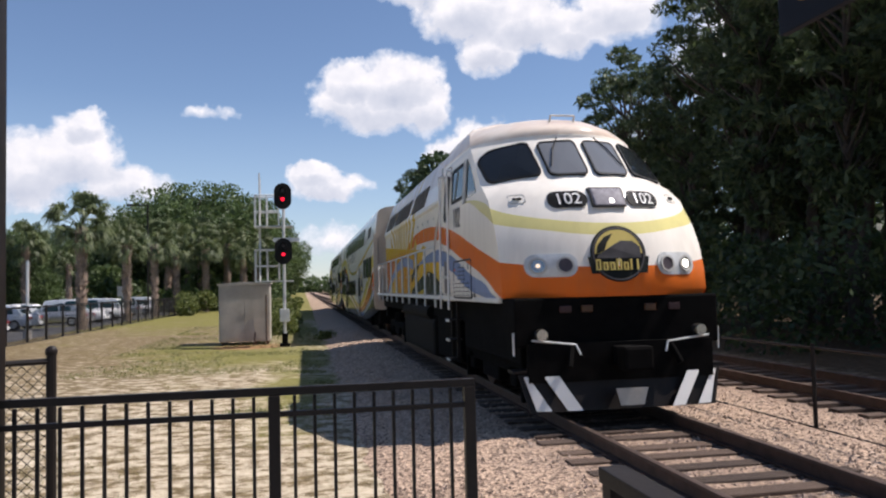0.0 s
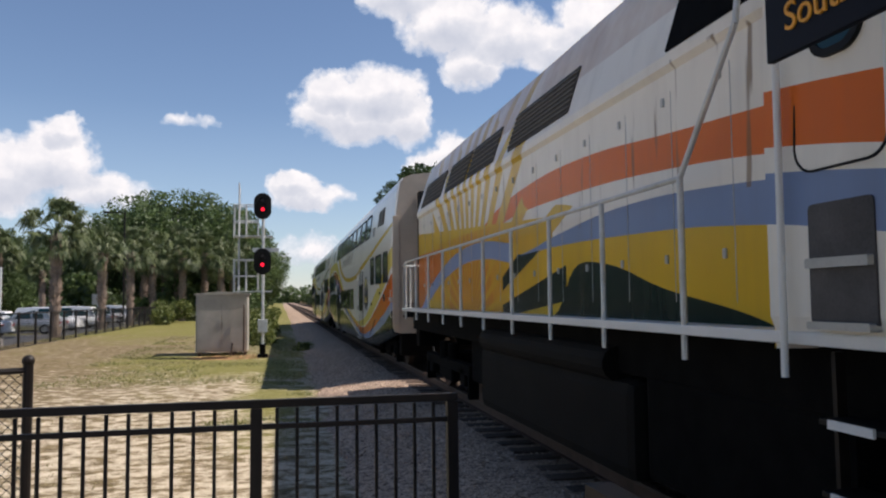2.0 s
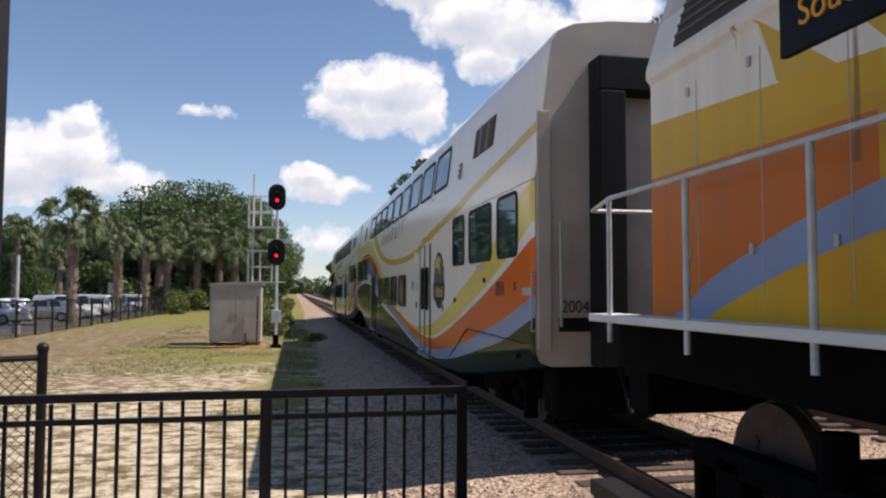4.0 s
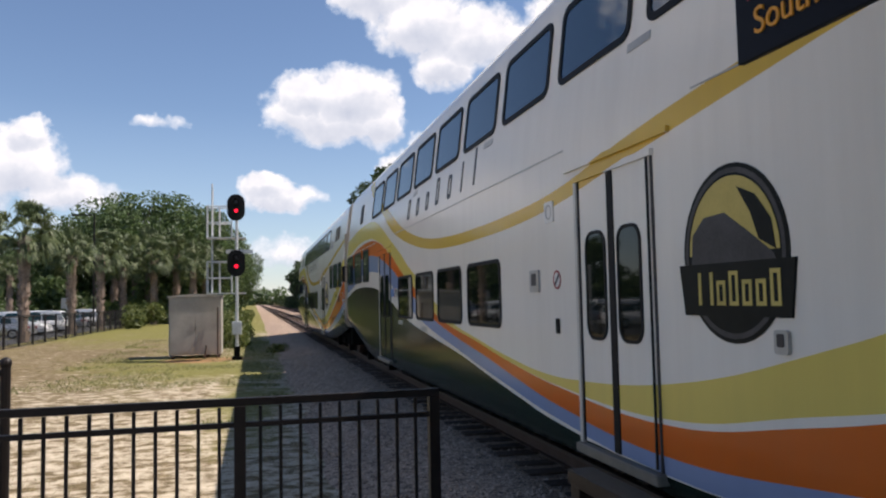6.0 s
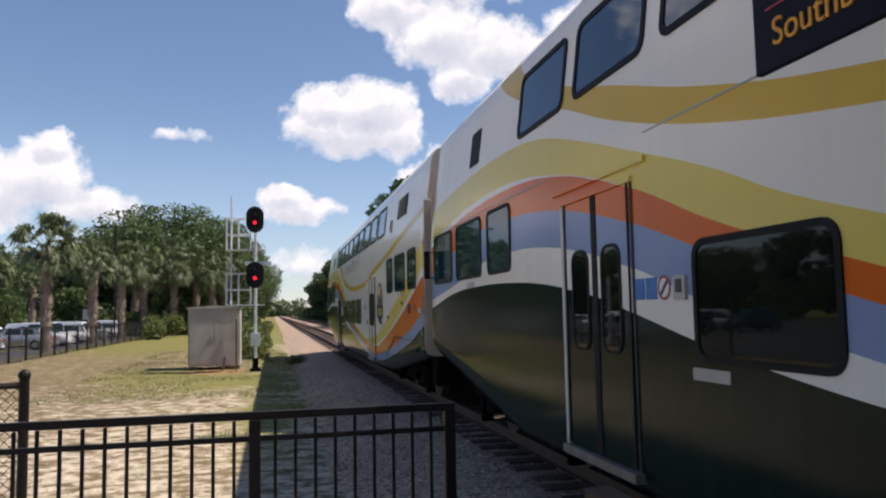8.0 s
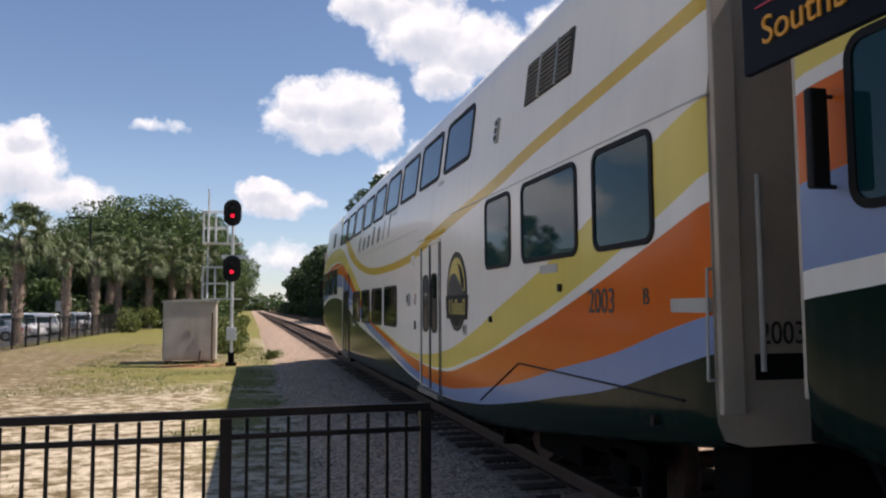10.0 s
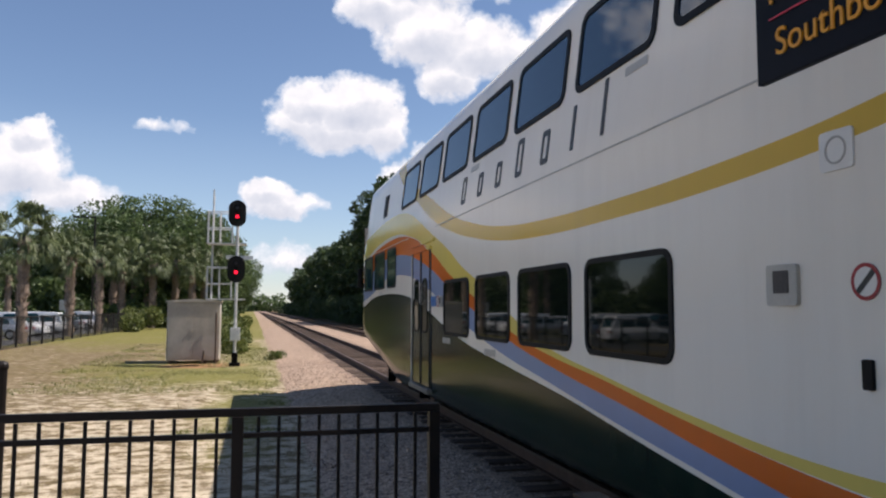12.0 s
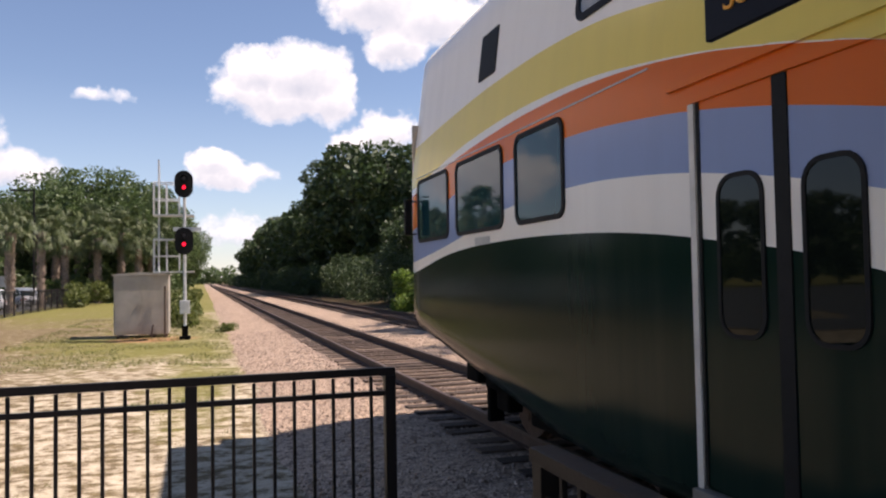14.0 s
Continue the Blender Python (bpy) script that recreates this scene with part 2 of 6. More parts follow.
    for pts, c in ((yel, P_YELLOW), (whi, P_WHITE), (ora, P_ORANGE), (blu, P_BLUE), (wlo, P_WHITE), (gre, P_GREEN)):
        col = mix_node(nt, math_node(nt, "LESS_THAN", z, curve_of(nt, s, pts)), col, c)
    band = math_node(nt, "MULTIPLY", math_node(nt, "LESS_THAN", z, curve_of(nt, s, top)), math_node(nt, "GREATER_THAN", z, curve_of(nt, s, low)))
    col = mix_node(nt, band, col, P_GOLD)
    finish_livery(nt, b, col)
    return m


def loco_livery():
    m, nt, b, x, s, z = livery_base("locomotive_livery")
    lt = lambda a, c: math_node(nt, "LESS_THAN", a, c)
    gt = lambda a, c: math_node(nt, "GREATER_THAN", a, c)
    both = lambda a, c: math_node(nt, "MULTIPLY", a, c)
    otop = curve_of(nt, s, [(0, 1.99), (9.0, 2.0), (9.3, 2.04), (9.6, 2.1), (10.5, 2.28), (13.7, 2.91), (15.7, 3.08), (17.3, 3.2), (18.8, 3.2), (20.6, 3.02), (22.5, 2.5), (30, 1.6)])
    obot = curve_of(nt, s, [(0, 1.45), (9.4, 1.5), (9.7, 1.63), (10.56, 1.92), (12.2, 2.27), (13.77, 2.59), (15.75, 2.8), (18, 2.88), (20, 2.84), (22.5, 2.5), (30, 1.6)])
    btop = curve_of(nt, s, [(0, 1.4), (9.6, 1.55), (10.56, 1.83), (11.22, 1.93), (12.05, 2.12), (13.2, 2.37), (15, 2.56), (16.5, 2.6), (18, 2.5), (19.6, 2.33), (30, 2.0)])
    bbot = curve_of(nt, s, [(0, 1.3), (9.8, 1.5), (10.6, 1.6), (11.4, 1.7), (13.2, 2.08), (15.0, 2.28), (16.5, 2.34), (18, 2.36), (19.6, 2.33), (30, 2.0)])
    ytop = curve_of(nt, s, [(0, 2.57), (9.1, 2.58), (9.3, 2.64), (9.8, 2.79), (10.5, 3.03), (11.9, 3.2), (30, 3.2)])
    ybot = curve_of(nt, s, [(0, 2.42), (9.1, 2.43), (9.3, 2.5), (9.8, 2.63), (10.5, 2.85), (11.9, 3.18), (30, 3.2)])
    hill = curve_of(nt, s, [(0, 1.2), (13.9, 1.3), (14.4, 1.6), (15.8, 1.86), (17.0, 2.12), (17.5, 2.14), (18.3, 1.6), (30, 1.0)])
    arch = curve_of(nt, s, [(0, 2.0), (19.6, 2.5), (21.2, 2.64), (22.6, 2.62), (24.0, 2.42), (25.7, 1.95), (26.6, 1.55), (30, 1.0)])
    col = (0.84, 0.79, 0.70)
    col = mix_node(nt, both(lt(z, ytop), both(gt(z, ybot), lt(s, 12.2))), col, (0.70, 0.63, 0.27))
    # golden field of the hood and its rays
    field = both(gt(s, 14.05), lt(z, bbot))
    rear = both(gt(s, 18.3), lt(z, math_node(nt, "ADD", 2.75, math_node(nt, "MULTIPLY", math_node(nt, "SUBTRACT", s, 19.0), 0.06))))
    dz, ds = math_node(nt, "SUBTRACT", z, 1.35), math_node(nt, "SUBTRACT", s, 22.2)
    ang = math_node(nt, "ARCTAN2", dz, ds)
    rad = math_node(nt, "SQRT", math_node(nt, "ADD", both(dz, dz), both(ds, ds)))
    wave = math_node(nt, "SINE", math_node(nt, "MULTIPLY", ang, 34.0))
    reach = math_node(nt, "ADD", 4.3, math_node(nt, "MULTIPLY", math_node(nt, "SINE", math_node(nt, "MULTIPLY", ang, 9.0)), 1.0))
    col = mix_node(nt, both(lt(z, otop), gt(z, obot)), col, P_ORANGE)
    rays = both(both(gt(wave, math_node(nt, "SUBTRACT", math_node(nt, "MULTIPLY", rad, 0.36), 1.0)), lt(rad, reach)), both(gt(s, 16.4), gt(dz, 0)))
    col = mix_node(nt, rays, col, (0.66, 0.42, 0.06))
    col = mix_node(nt, rear, col, (0.68, 0.42, 0.035))
    col = mix_node(nt, both(field, gt(z, 0)), col, (0.68, 0.42, 0.035))
    # the field deepens to orange round the painted sun
    deep = both(ramp_node(nt, math_node(nt, "MULTIPLY", rad, 0.25), [(0.15, 0.95), (0.95, 0.0)]), both(gt(s, 18.0), lt(z, 2.85)))
    col = mix_node(nt, both(deep, ramp_node(nt, math_node(nt, "ADD", math_node(nt, "MULTIPLY", wave, 0.4), 0.6), [(0.2, 0.45), (0.8, 1.0)])), col, (0.66, 0.27, 0.03))
    sunny = both(lt(rad, 1.5), gt(wave, -0.2))
    col = mix_node(nt, both(sunny, gt(s, 19)), col, (0.62, 0.25, 0.03))
    spike = both(both(gt(wave, 0.1), lt(z, 2.35)), both(gt(s, 17.9), both(lt(s, 20.3), gt(rad, 1.7))))
    col = mix_node(nt, spike, col, P_GREEN)
    col = mix_node(nt, both(gt(s, 24.2), both(lt(z, 2.75), gt(z, math_node(nt, "ADD", arch, 0.0)))), col, (0.60, 0.17, 0.03))
    col = mix_node(nt, both(both(lt(z, arch), gt(z, math_node(nt, "SUBTRACT", arch, 0.26))), gt(s, 19.9)), col, P_BLUE)
    col = mix_node(nt, both(both(lt(z, btop), gt(z, bbot)), both(gt(s, 9.9), lt(s, 19.6))), col, (0.21, 0.28, 0.45))
    col = mix_node(nt, both(lt(z, hill), gt(s, 14.2)), col, P_GREEN)
    dust = noise_node(nt, 1.3, 5, 0.6)
    col = mix_node(nt, both(gt(z, 4.1), ramp_node(nt, dust, [(0.3, 0.25), (0.65, 0.9)])), col, (0.62, 0.48, 0.38))
    # rusty runs below the hood's eaves
    runs = noise_node(nt, 4.5, 2, 0.5, squash=(1, 1.6, 0.16))
    eaves = both(both(gt(s, 14.1), gt(z, 2.5)), lt(z, 3.62))
    col = mix_node(nt, both(eaves, ramp_node(nt, runs, [(0.66, 0.0), (0.72, 0.75)])), col, (0.20, 0.12, 0.06))
    finish_livery(nt, b, col, 0.15, 0.2)
    return m


COACH, LOCO = car_livery(), loco_livery()


def ground_material():
    m, nt, b = nodes_of("sandy_ground")
    tc = nt.nodes.new("ShaderNodeTexCoord")
    o = tc.outputs["Object"]
    sep = nt.nodes.new("ShaderNodeSeparateXYZ")
    nt.links.new(o, sep.inputs[0])
    x, y = sep.outputs["X"], sep.outputs["Y"]
    fine = noise_node(nt, 9, 6, 0.65, o)
    streak = noise_node(nt, 2.9, 10, 0.74, o, (0.8, 1.15, 1))
    broad = noise_node(nt, 0.22, 4, 0.55, o)
    sand = ramp_node(nt, fine, [(0.25, (0.36, 0.29, 0.20)), (0.75, (0.68, 0.59, 0.44))])
    litter = ramp_node(nt, fine, [(0.3, (0.075, 0.055, 0.028)), (0.7, (0.235, 0.175, 0.09))])
    grass = ramp_node(nt, noise_node(nt, 22, 5, 0.7, o), [(0.3, (0.075, 0.08, 0.018)), (0.7, (0.27, 0.245, 0.075))])
    # thinner sand and more dry litter towards the parking fence
    away = math_node(nt, "MULTIPLY", math_node(nt, "MINIMUM", math_node(nt, "MAXIMUM", math_node(nt, "SUBTRACT", y, 13.0), 0.0), 14.0), 0.0075)
    away = math_node(nt, "MULTIPLY", away, math_node(nt, "MINIMUM", math_node(nt, "MAXIMUM", math_node(nt, "MULTIPLY", math_node(nt, "ADD", x, 4.0), -0.2), 0.15), 1.0))
    col = mix_node(nt, ramp_node(nt, math_node(nt, "ADD", streak, away), [(0.455, 0.0), (0.56, 0.97)]), sand, litter)
    # greener with distance along the line and round the cabinet
    dx = math_node(nt, "DIVIDE", math_node(nt, "ADD", x, 6.2), 4.6)
    dy = math_node(nt, "DIVIDE", math_node(nt, "SUBTRACT", y, 27.0), 9.5)
    d2 = math_node(nt, "ADD", math_node(nt, "MULTIPLY", dx, dx), math_node(nt, "MULTIPLY", dy, dy))
    near = math_node(nt, "SUBTRACT", 0.24, math_node(nt, "MULTIPLY", d2, 0.30))
    near = math_node(nt, "MAXIMUM", near, math_node(nt, "MULTIPLY", math_node(nt, "SUBTRACT", y, 40.0), 0.012))
    # a strip of grass along the ballast
    gx = math_node(nt, "DIVIDE", math_node(nt, "ADD", x, 4.4), 1.1)
    strip = math_node(nt, "SUBTRACT", 0.2, math_node(nt, "MULTIPLY", math_node(nt, "MULTIPLY", gx, gx), 0.2))
    strip = math_node(nt, "SUBTRACT", strip, math_node(nt, "MAXIMUM", math_node(nt, "MULTIPLY", math_node(nt, "SUBTRACT", 14.0, y), 0.06), 0.0))
    near = math_node(nt, "MAXIMUM", near, strip)
    near = math_node(nt, "MINIMUM", math_node(nt, "MAXIMUM", near, -0.22), 0.30)
    g = math_node(nt, "ADD", math_node(nt, "ADD", math_node(nt, "MULTIPLY", broad, 0.8), math_node(nt, "MULTIPLY", streak, 0.5)), math_node(nt, "ADD", near, math_node(nt, "MULTIPLY", away, 0.55)))
    col = mix_node(nt, ramp_node(nt, g, [(0.68, 0.0), (0.86, 0.9)]), col, grass)
    # bare red soil dug up round the cabinet
    ex, ey = math_node(nt, "DIVIDE", math_node(nt, "ADD", x, 6.1), 1.9), math_node(nt, "DIVIDE", math_node(nt, "SUBTRACT", y, 30.2), 1.5)
    e2 = math_node(nt, "ADD", math_node(nt, "ADD", math_node(nt, "MULTIPLY", ex, ex), math_node(nt, "MULTIPLY", ey, ey)), math_node(nt, "MULTIPLY", streak, 1.2))
    col = mix_node(nt, ramp_node(nt, math_node(nt, "MULTIPLY", e2, 0.5), [(0.5, 0.85), (0.75, 0.0)]), col, (0.36, 0.19, 0.095))
    # leaf litter on the floor of the woods, darkened to stand for tree shade
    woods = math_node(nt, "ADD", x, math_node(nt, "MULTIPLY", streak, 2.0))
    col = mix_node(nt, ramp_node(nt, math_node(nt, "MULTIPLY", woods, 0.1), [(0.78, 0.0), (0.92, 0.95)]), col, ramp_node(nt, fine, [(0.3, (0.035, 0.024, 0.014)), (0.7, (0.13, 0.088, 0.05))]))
    nt.links.new(col, b.inputs["Base Color"])
    b.inputs["Roughness"].default_value = 0.95
    b.inputs["Specular IOR Level"].default_value = 0.1
    bump_node(nt, math_node(nt, "ADD", fine, streak), 0.7, 0.05, b)
    return m


def gravel_material(name, lo, hi, scale):
    m, nt, b = nodes_of(name)
    tc = nt.nodes.new("ShaderNodeTexCoord")
    v = nt.nodes.new("ShaderNodeTexVoronoi")
    v.inputs["Scale"].default_value = scale
    nt.links.new(tc.outputs["Object"], v.inputs["Vector"])
    cell = nt.nodes.new("ShaderNodeSeparateColor")
    nt.links.new(v.outputs["Color"], cell.inputs[0])
    col = ramp_node(nt, cell.outputs[0], [(0.0, lo), (0.55, hi), (1.0, tuple(min(1, c * 1.35) for c in hi))])
    stain = noise_node(nt, 0.7, 5, 0.6, tc.outputs["Object"])
    col = mix_node(nt, ramp_node(nt, stain, [(0.42, 0.0), (0.7, 0.35)]), col, (0.20, 0.15, 0.115))
    # oil and brake dust under the trains
    sep = nt.nodes.new("ShaderNodeSeparateXYZ")
    nt.links.new(tc.outputs["Object"], sep.inputs[0])
    off = math_node(nt, "MINIMUM", math_node(nt, "ABSOLUTE", sep.outputs[0]), math_node(nt, "ABSOLUTE", math_node(nt, "SUBTRACT", sep.outputs[0], 4.85)))
    off = math_node(nt, "ADD", off, math_node(nt, "MULTIPLY", math_node(nt, "SUBTRACT", stain, 0.5), 0.9))
    col = mix_node(nt, ramp_node(nt, math_node(nt, "MULTIPLY", off, 0.4), [(0.46, 0.38), (0.72, 0.0)]), col, (0.10, 0.066, 0.047))
    nt.links.new(col, b.inputs["Base Color"])
    b.inputs["Roughness"].default_value = 0.9
    bump_node(nt, v.outputs["Distance"], 1.0, 0.03, b)
    return m


GROUND_MAT = ground_material()
BALLAST_MAT = gravel_material("pinkish_ballast", (0.11, 0.07, 0.048), (0.44, 0.315, 0.222), 24)
ROCK = plain("pale_limestone", (0.52, 0.49, 0.43), 0.9, 0, 6, 0.25, 0.4)
STAINED_STONE = leafy("stained_ballast_stones", (0.10, 0.068, 0.05), (0.46, 0.345, 0.27), 0.0)
STONE_MAT = leafy("ballast_stones", (0.13, 0.083, 0.056), (0.57, 0.42, 0.305), 0.0)


def tie_material():
    m, nt, b = nodes_of("weathered_tie_wood")
    inf = nt.nodes.new("ShaderNodeObjectInfo")
    grain = noise_node(nt, 6, 5, 0.65, squash=(0.6, 9, 9))
    f = math_node(nt, "ADD", math_node(nt, "MULTIPLY", grain, 0.8), math_node(nt, "MULTIPLY", inf.outputs["Random"], 0.3))
    nt.links.new(ramp_node(nt, f, [(0.3, (0.022, 0.014, 0.010)), (0.8, (0.115, 0.075, 0.052))]), b.inputs["Base Color"])
    b.inputs["Roughness"].default_value = 0.9
    bump_node(nt, grain, 0.6, 0.02, b)
    return m


TIE_MAT = tie_material()


# ---------------------------------------------------------------- mesh helpers
def link_mesh(name, verts, faces, material, parent=None, label="", smooth=False):
    me = bpy.data.meshes.new(name)
    me.from_pydata(verts, [], faces)
    me.validate()
    me.materials.append(material)
    if smooth:
        me.shade_smooth()
    ob = new(name, me)
    ob.parent = parent
    if label:
        ob["label"] = label
    return ob


def part(name, bm, material, parent=None, label="", smooth=False):
    """One bmesh as one mesh object under a thing or a part."""
    me = bpy.data.meshes.new(name)
    bmesh.ops.recalc_face_normals(bm, faces=bm.faces)
    bm.to_mesh(me)
    bm.free()
    me.materials.append(material)
    if smooth:
        me.shade_smooth()
    ob = new(name, me)
    ob.parent = parent
    if label:
        ob["label"] = label
    return ob


def thing(name, label, category, m=None, group="", kind=""):
    ob = new(name)
    ob.empty_display_size = 0.2
    if m is not None:
        ob.matrix_basis = m
    return tagged(ob, label, category, group, kind)


def box(bm, x0, x1, y0, y1, z0, z1, bev=0.0):
    r = bmesh.ops.create_cube(bm, size=1.0)
    vs = r["verts"]
    for v in vs:
        v.co = Vector(((x0 + x1) / 2 + v.co.x * (x1 - x0), (y0 + y1) / 2 + v.co.y * (y1 - y0), (z0 + z1) / 2 + v.co.z * (z1 - z0)))
    if bev:
        es = {e for v in vs for e in v.link_edges}
        bmesh.ops.bevel(bm, geom=list(es), offset=bev, segments=2, affect="EDGES", profile=0.6)
    return bm


def boxes(*specs, bev=0.0):
    bm = bmesh.new()
    for s in specs:
        box(bm, *s, bev=bev)
    return bm


def rod(bm, a, b, r0, r1=None, seg=8):
    a, b = Vector(a), Vector(b)
    r1 = r0 if r1 is None else r1
    d = b - a
    m = Matrix.Translation((a + b) / 2) @ d.to_track_quat("Z", "Y").to_matrix().to_4x4()
    bmesh.ops.create_cone(bm, cap_ends=True, segments=seg, radius1=r0, radius2=r1, depth=d.length, matrix=m)
    return bm


def rods(lines, r, seg=8):
    bm = bmesh.new()
    for a, b in lines:
        rod(bm, a, b, r, seg=seg)
    return bm


def rounded(w, h, r, n=5):
    """Corners of a rounded rectangle round the origin."""
    out = []
    for cx, cy, a0 in ((w / 2 - r, h / 2 - r, 0), (-w / 2 + r, h / 2 - r, 90), (-w / 2 + r, -h / 2 + r, 180), (w / 2 - r, -h / 2 + r, 270)):
        for i in range(n + 1):
            a = radians(a0 + 90 * i / n)
            out.append((cx + r * math.cos(a), cy + r * math.sin(a)))
    return out


def slab_from(outline, to3d, lo, hi):
    """A plate with the given outline between two depths; to3d(u, v, d) lays it out."""
    bm = bmesh.new()
    a = [bm.verts.new(to3d(u, v, lo)) for u, v in outline]
    b = [bm.verts.new(to3d(u, v, hi)) for u, v in outline]
    n = len(a)
    bm.faces.new(b)
    bm.faces.new(a[::-1])
    for i in range(n):
        bm.faces.new((a[i], a[(i + 1) % n], b[(i + 1) % n], b[i]))
    return bm


def shell_from(outline, to3d, lo, hi, rings=6):
    """Like slab_from, but its face follows a curved surface."""
    bm = bmesh.new()
    n = len(outline)
    cu, cv = sum(p[0] for p in outline) / n, sum(p[1] for p in outline) / n
    back = [bm.verts.new(to3d(u, v, lo)) for u, v in outline]
    last = back
    for k in range(rings):
        f = 1 - k / rings
        row = [bm.verts.new(to3d(cu + (u - cu) * f, cv + (v - cv) * f, hi)) for u, v in outline]
        for i in range(n):
            j = (i + 1) % n
            bm.faces.new((last[i], last[j], row[j], row[i]))
        last = row
    mid = bm.verts.new(to3d(cu, cv, hi))
    for i in range(n):
        bm.faces.new((last[i], last[(i + 1) % n], mid))
    return bm


def ring_from(outer, inner, to3d, lo, hi):
    bm = bmesh.new()
    n = len(outer)
    r = [[bm.verts.new(to3d(u, v, d)) for u, v in o] for o, d in ((outer, lo), (outer, hi), (inner, hi), (inner, lo))]
    for k in range(3):
        for i in range(n):
            j = (i + 1) % n
            bm.faces.new((r[k][i], r[k][j], r[k + 1][j], r[k + 1][i]))
    return bm


def lettering(name, words, size, m, material, parent=None, depth=0.003, label="", squeeze=1.0):
    cu = bpy.data.curves.new(name, "FONT")
    cu.body, cu.size, cu.extrude = words, size, depth
    cu.align_x, cu.align_y = "CENTER", "CENTER"
    tmp = bpy.data.objects.new(name, cu)
    scene.collection.objects.link(tmp)
    me = bpy.data.meshes.new_from_object(tmp.evaluated_get(bpy.context.evaluated_depsgraph_get()))
    bpy.data.objects.remove(tmp)
    bpy.data.curves.remove(cu)
    me.transform(m @ Matrix.Diagonal((squeeze, 1, 1, 1)))
    me.materials.clear()
    me.materials.append(material)
    ob = new(name, me)
    ob.parent = parent
    if label:
        ob["label"] = label
    return ob


# ---------------------------------------------------------------- ground and tracks
def smoothstep(a, b, v):
    t = min(1, max(0, (v - a) / (b - a)))
    return t * t * (3 - 2 * t)


def ground_height(x, y):
    z = -0.37 + 0.05 * noise.noise(Vector((x * 0.25, y * 0.25, 0))) + 0.02 * noise.noise(Vector((x * 1.3, y * 1.3, 3)))
    # a low rise where the sand meets the parking fence
    return z + 0.12 * smoothstep(-7, -14, x)


def build_ground():
    xs = [-2500, -900, -300, -120, -60, -40] + [-30 + 0.5 * i for i in range(81)] + [12, 15, 20, 40, 90, 300, 900, 2500]
    ys = [-2500, -600, -100, -30, -10] + [0.5 * i for i in range(0, 110)] + [56, 60, 66, 75, 90, 120, 180, 300, 600, 1200, 4000]
    verts = [(x, y, ground_height(x, y) if abs(x) < 35 and -20 < y < 300 else -0.4) for y in ys for x in xs]
    nx = len(xs)
    faces = [(j * nx + i, j * nx + i + 1, (j + 1) * nx + i + 1, (j + 1) * nx + i) for j in range(len(ys) - 1) for i in range(nx - 1)]
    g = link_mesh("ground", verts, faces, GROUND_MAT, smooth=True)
    tagged(g, "pale sandy ground with dry grass patches", "ground", kind="structure")


build_ground()


def build_ballast():
    prof = [(-3.75, -0.47), (-3.2, -0.33), (-2.4, -0.25), (-1.9, -0.20), (-1.4, -0.19), (-0.4, -0.198), (0.4, -0.198), (1.4, -0.19), (2.4, -0.21), (3.2, -0.21), (4.0, -0.22), (5.6, -0.22), (6.4, -0.21), (7.2, -0.3), (8.0, -0.47)]
    ys = [-40 + 0.4 * i for i in range(225)] + [50 + 5 * i for i in range(60)] + [400, 700, 1200]
    verts = []
    for y in ys:
        for x, z in prof:
            w = 0.018 if y < 50 else 0.0
            edge = 0.18 * noise.noise(Vector((y * 0.5, x, 7))) if x in (-3.75, -3.2) else 0
            verts.append((x + edge, y, z + w * noise.noise(Vector((x * 2.1, y * 2.1, 1))) * 2))
    n = len(prof)
    faces = [(j * n + i, j * n + i + 1, (j + 1) * n + i + 1, (j + 1) * n + i) for j in range(len(ys) - 1) for i in range(n - 1)]
    b = link_mesh("ballast_bed", verts, faces, BALLAST_MAT, smooth=True)
    tagged(b, "pinkish grey crushed stone ballast under the tracks", "ballast", kind="structure")


build_ballast()


def build_stones():
    """Loose stones of the ballast, near the platform."""
    rng = np.random.default_rng(5)
    n = 34000
    px = rng.uniform(-3.6, 3.6, n)
    py = 3.0 + 27 * rng.random(n) ** 1.5
    size = rng.uniform(0.014, 0.038, n)
    base = np.array([(1, 0, 0), (-0.5, 0.87, 0), (-0.5, -0.87, 0), (0.1, 0.05, 0.85)])
    xs = [-3.75, -3.2, -2.4, -1.9, -1.4, -0.4, 0.4, 1.4, 2.4, 3.2, 4.0]
    zs = [-0.47, -0.33, -0.25, -0.20, -0.19, -0.198, -0.198, -0.19, -0.21, -0.21, -0.22]
    pz = np.interp(px, xs, zs)
    inner = np.abs(px) + rng.normal(size=n) * 0.15 < 1.45
    for mask, mat_, label in ((~inner, STONE_MAT, "loose angular ballast stones beside the rails"), (inner, STAINED_STONE, "oil-stained ballast stones between the ties")):
        verts, faces = [], []
        for i in np.flatnonzero(mask):
            a = rng.uniform(0, 6.28)
            ca, sa = math.cos(a), math.sin(a)
            k = len(verts)
            jit = rng.uniform(0.6, 1.2, (4, 3)) * base * size[i]
            for q in jit:
                verts.append((px[i] + ca * q[0] - sa * q[1], py[i] + sa * q[0] + ca * q[1], pz[i] + q[2] - 0.004))
            faces += [(k, k + 1, k + 3), (k + 1, k + 2, k + 3), (k + 2, k, k + 3)]
        tagged(link_mesh("loose_ballast", verts, faces, mat_), label, "stones", kind="stuff")


build_stones()


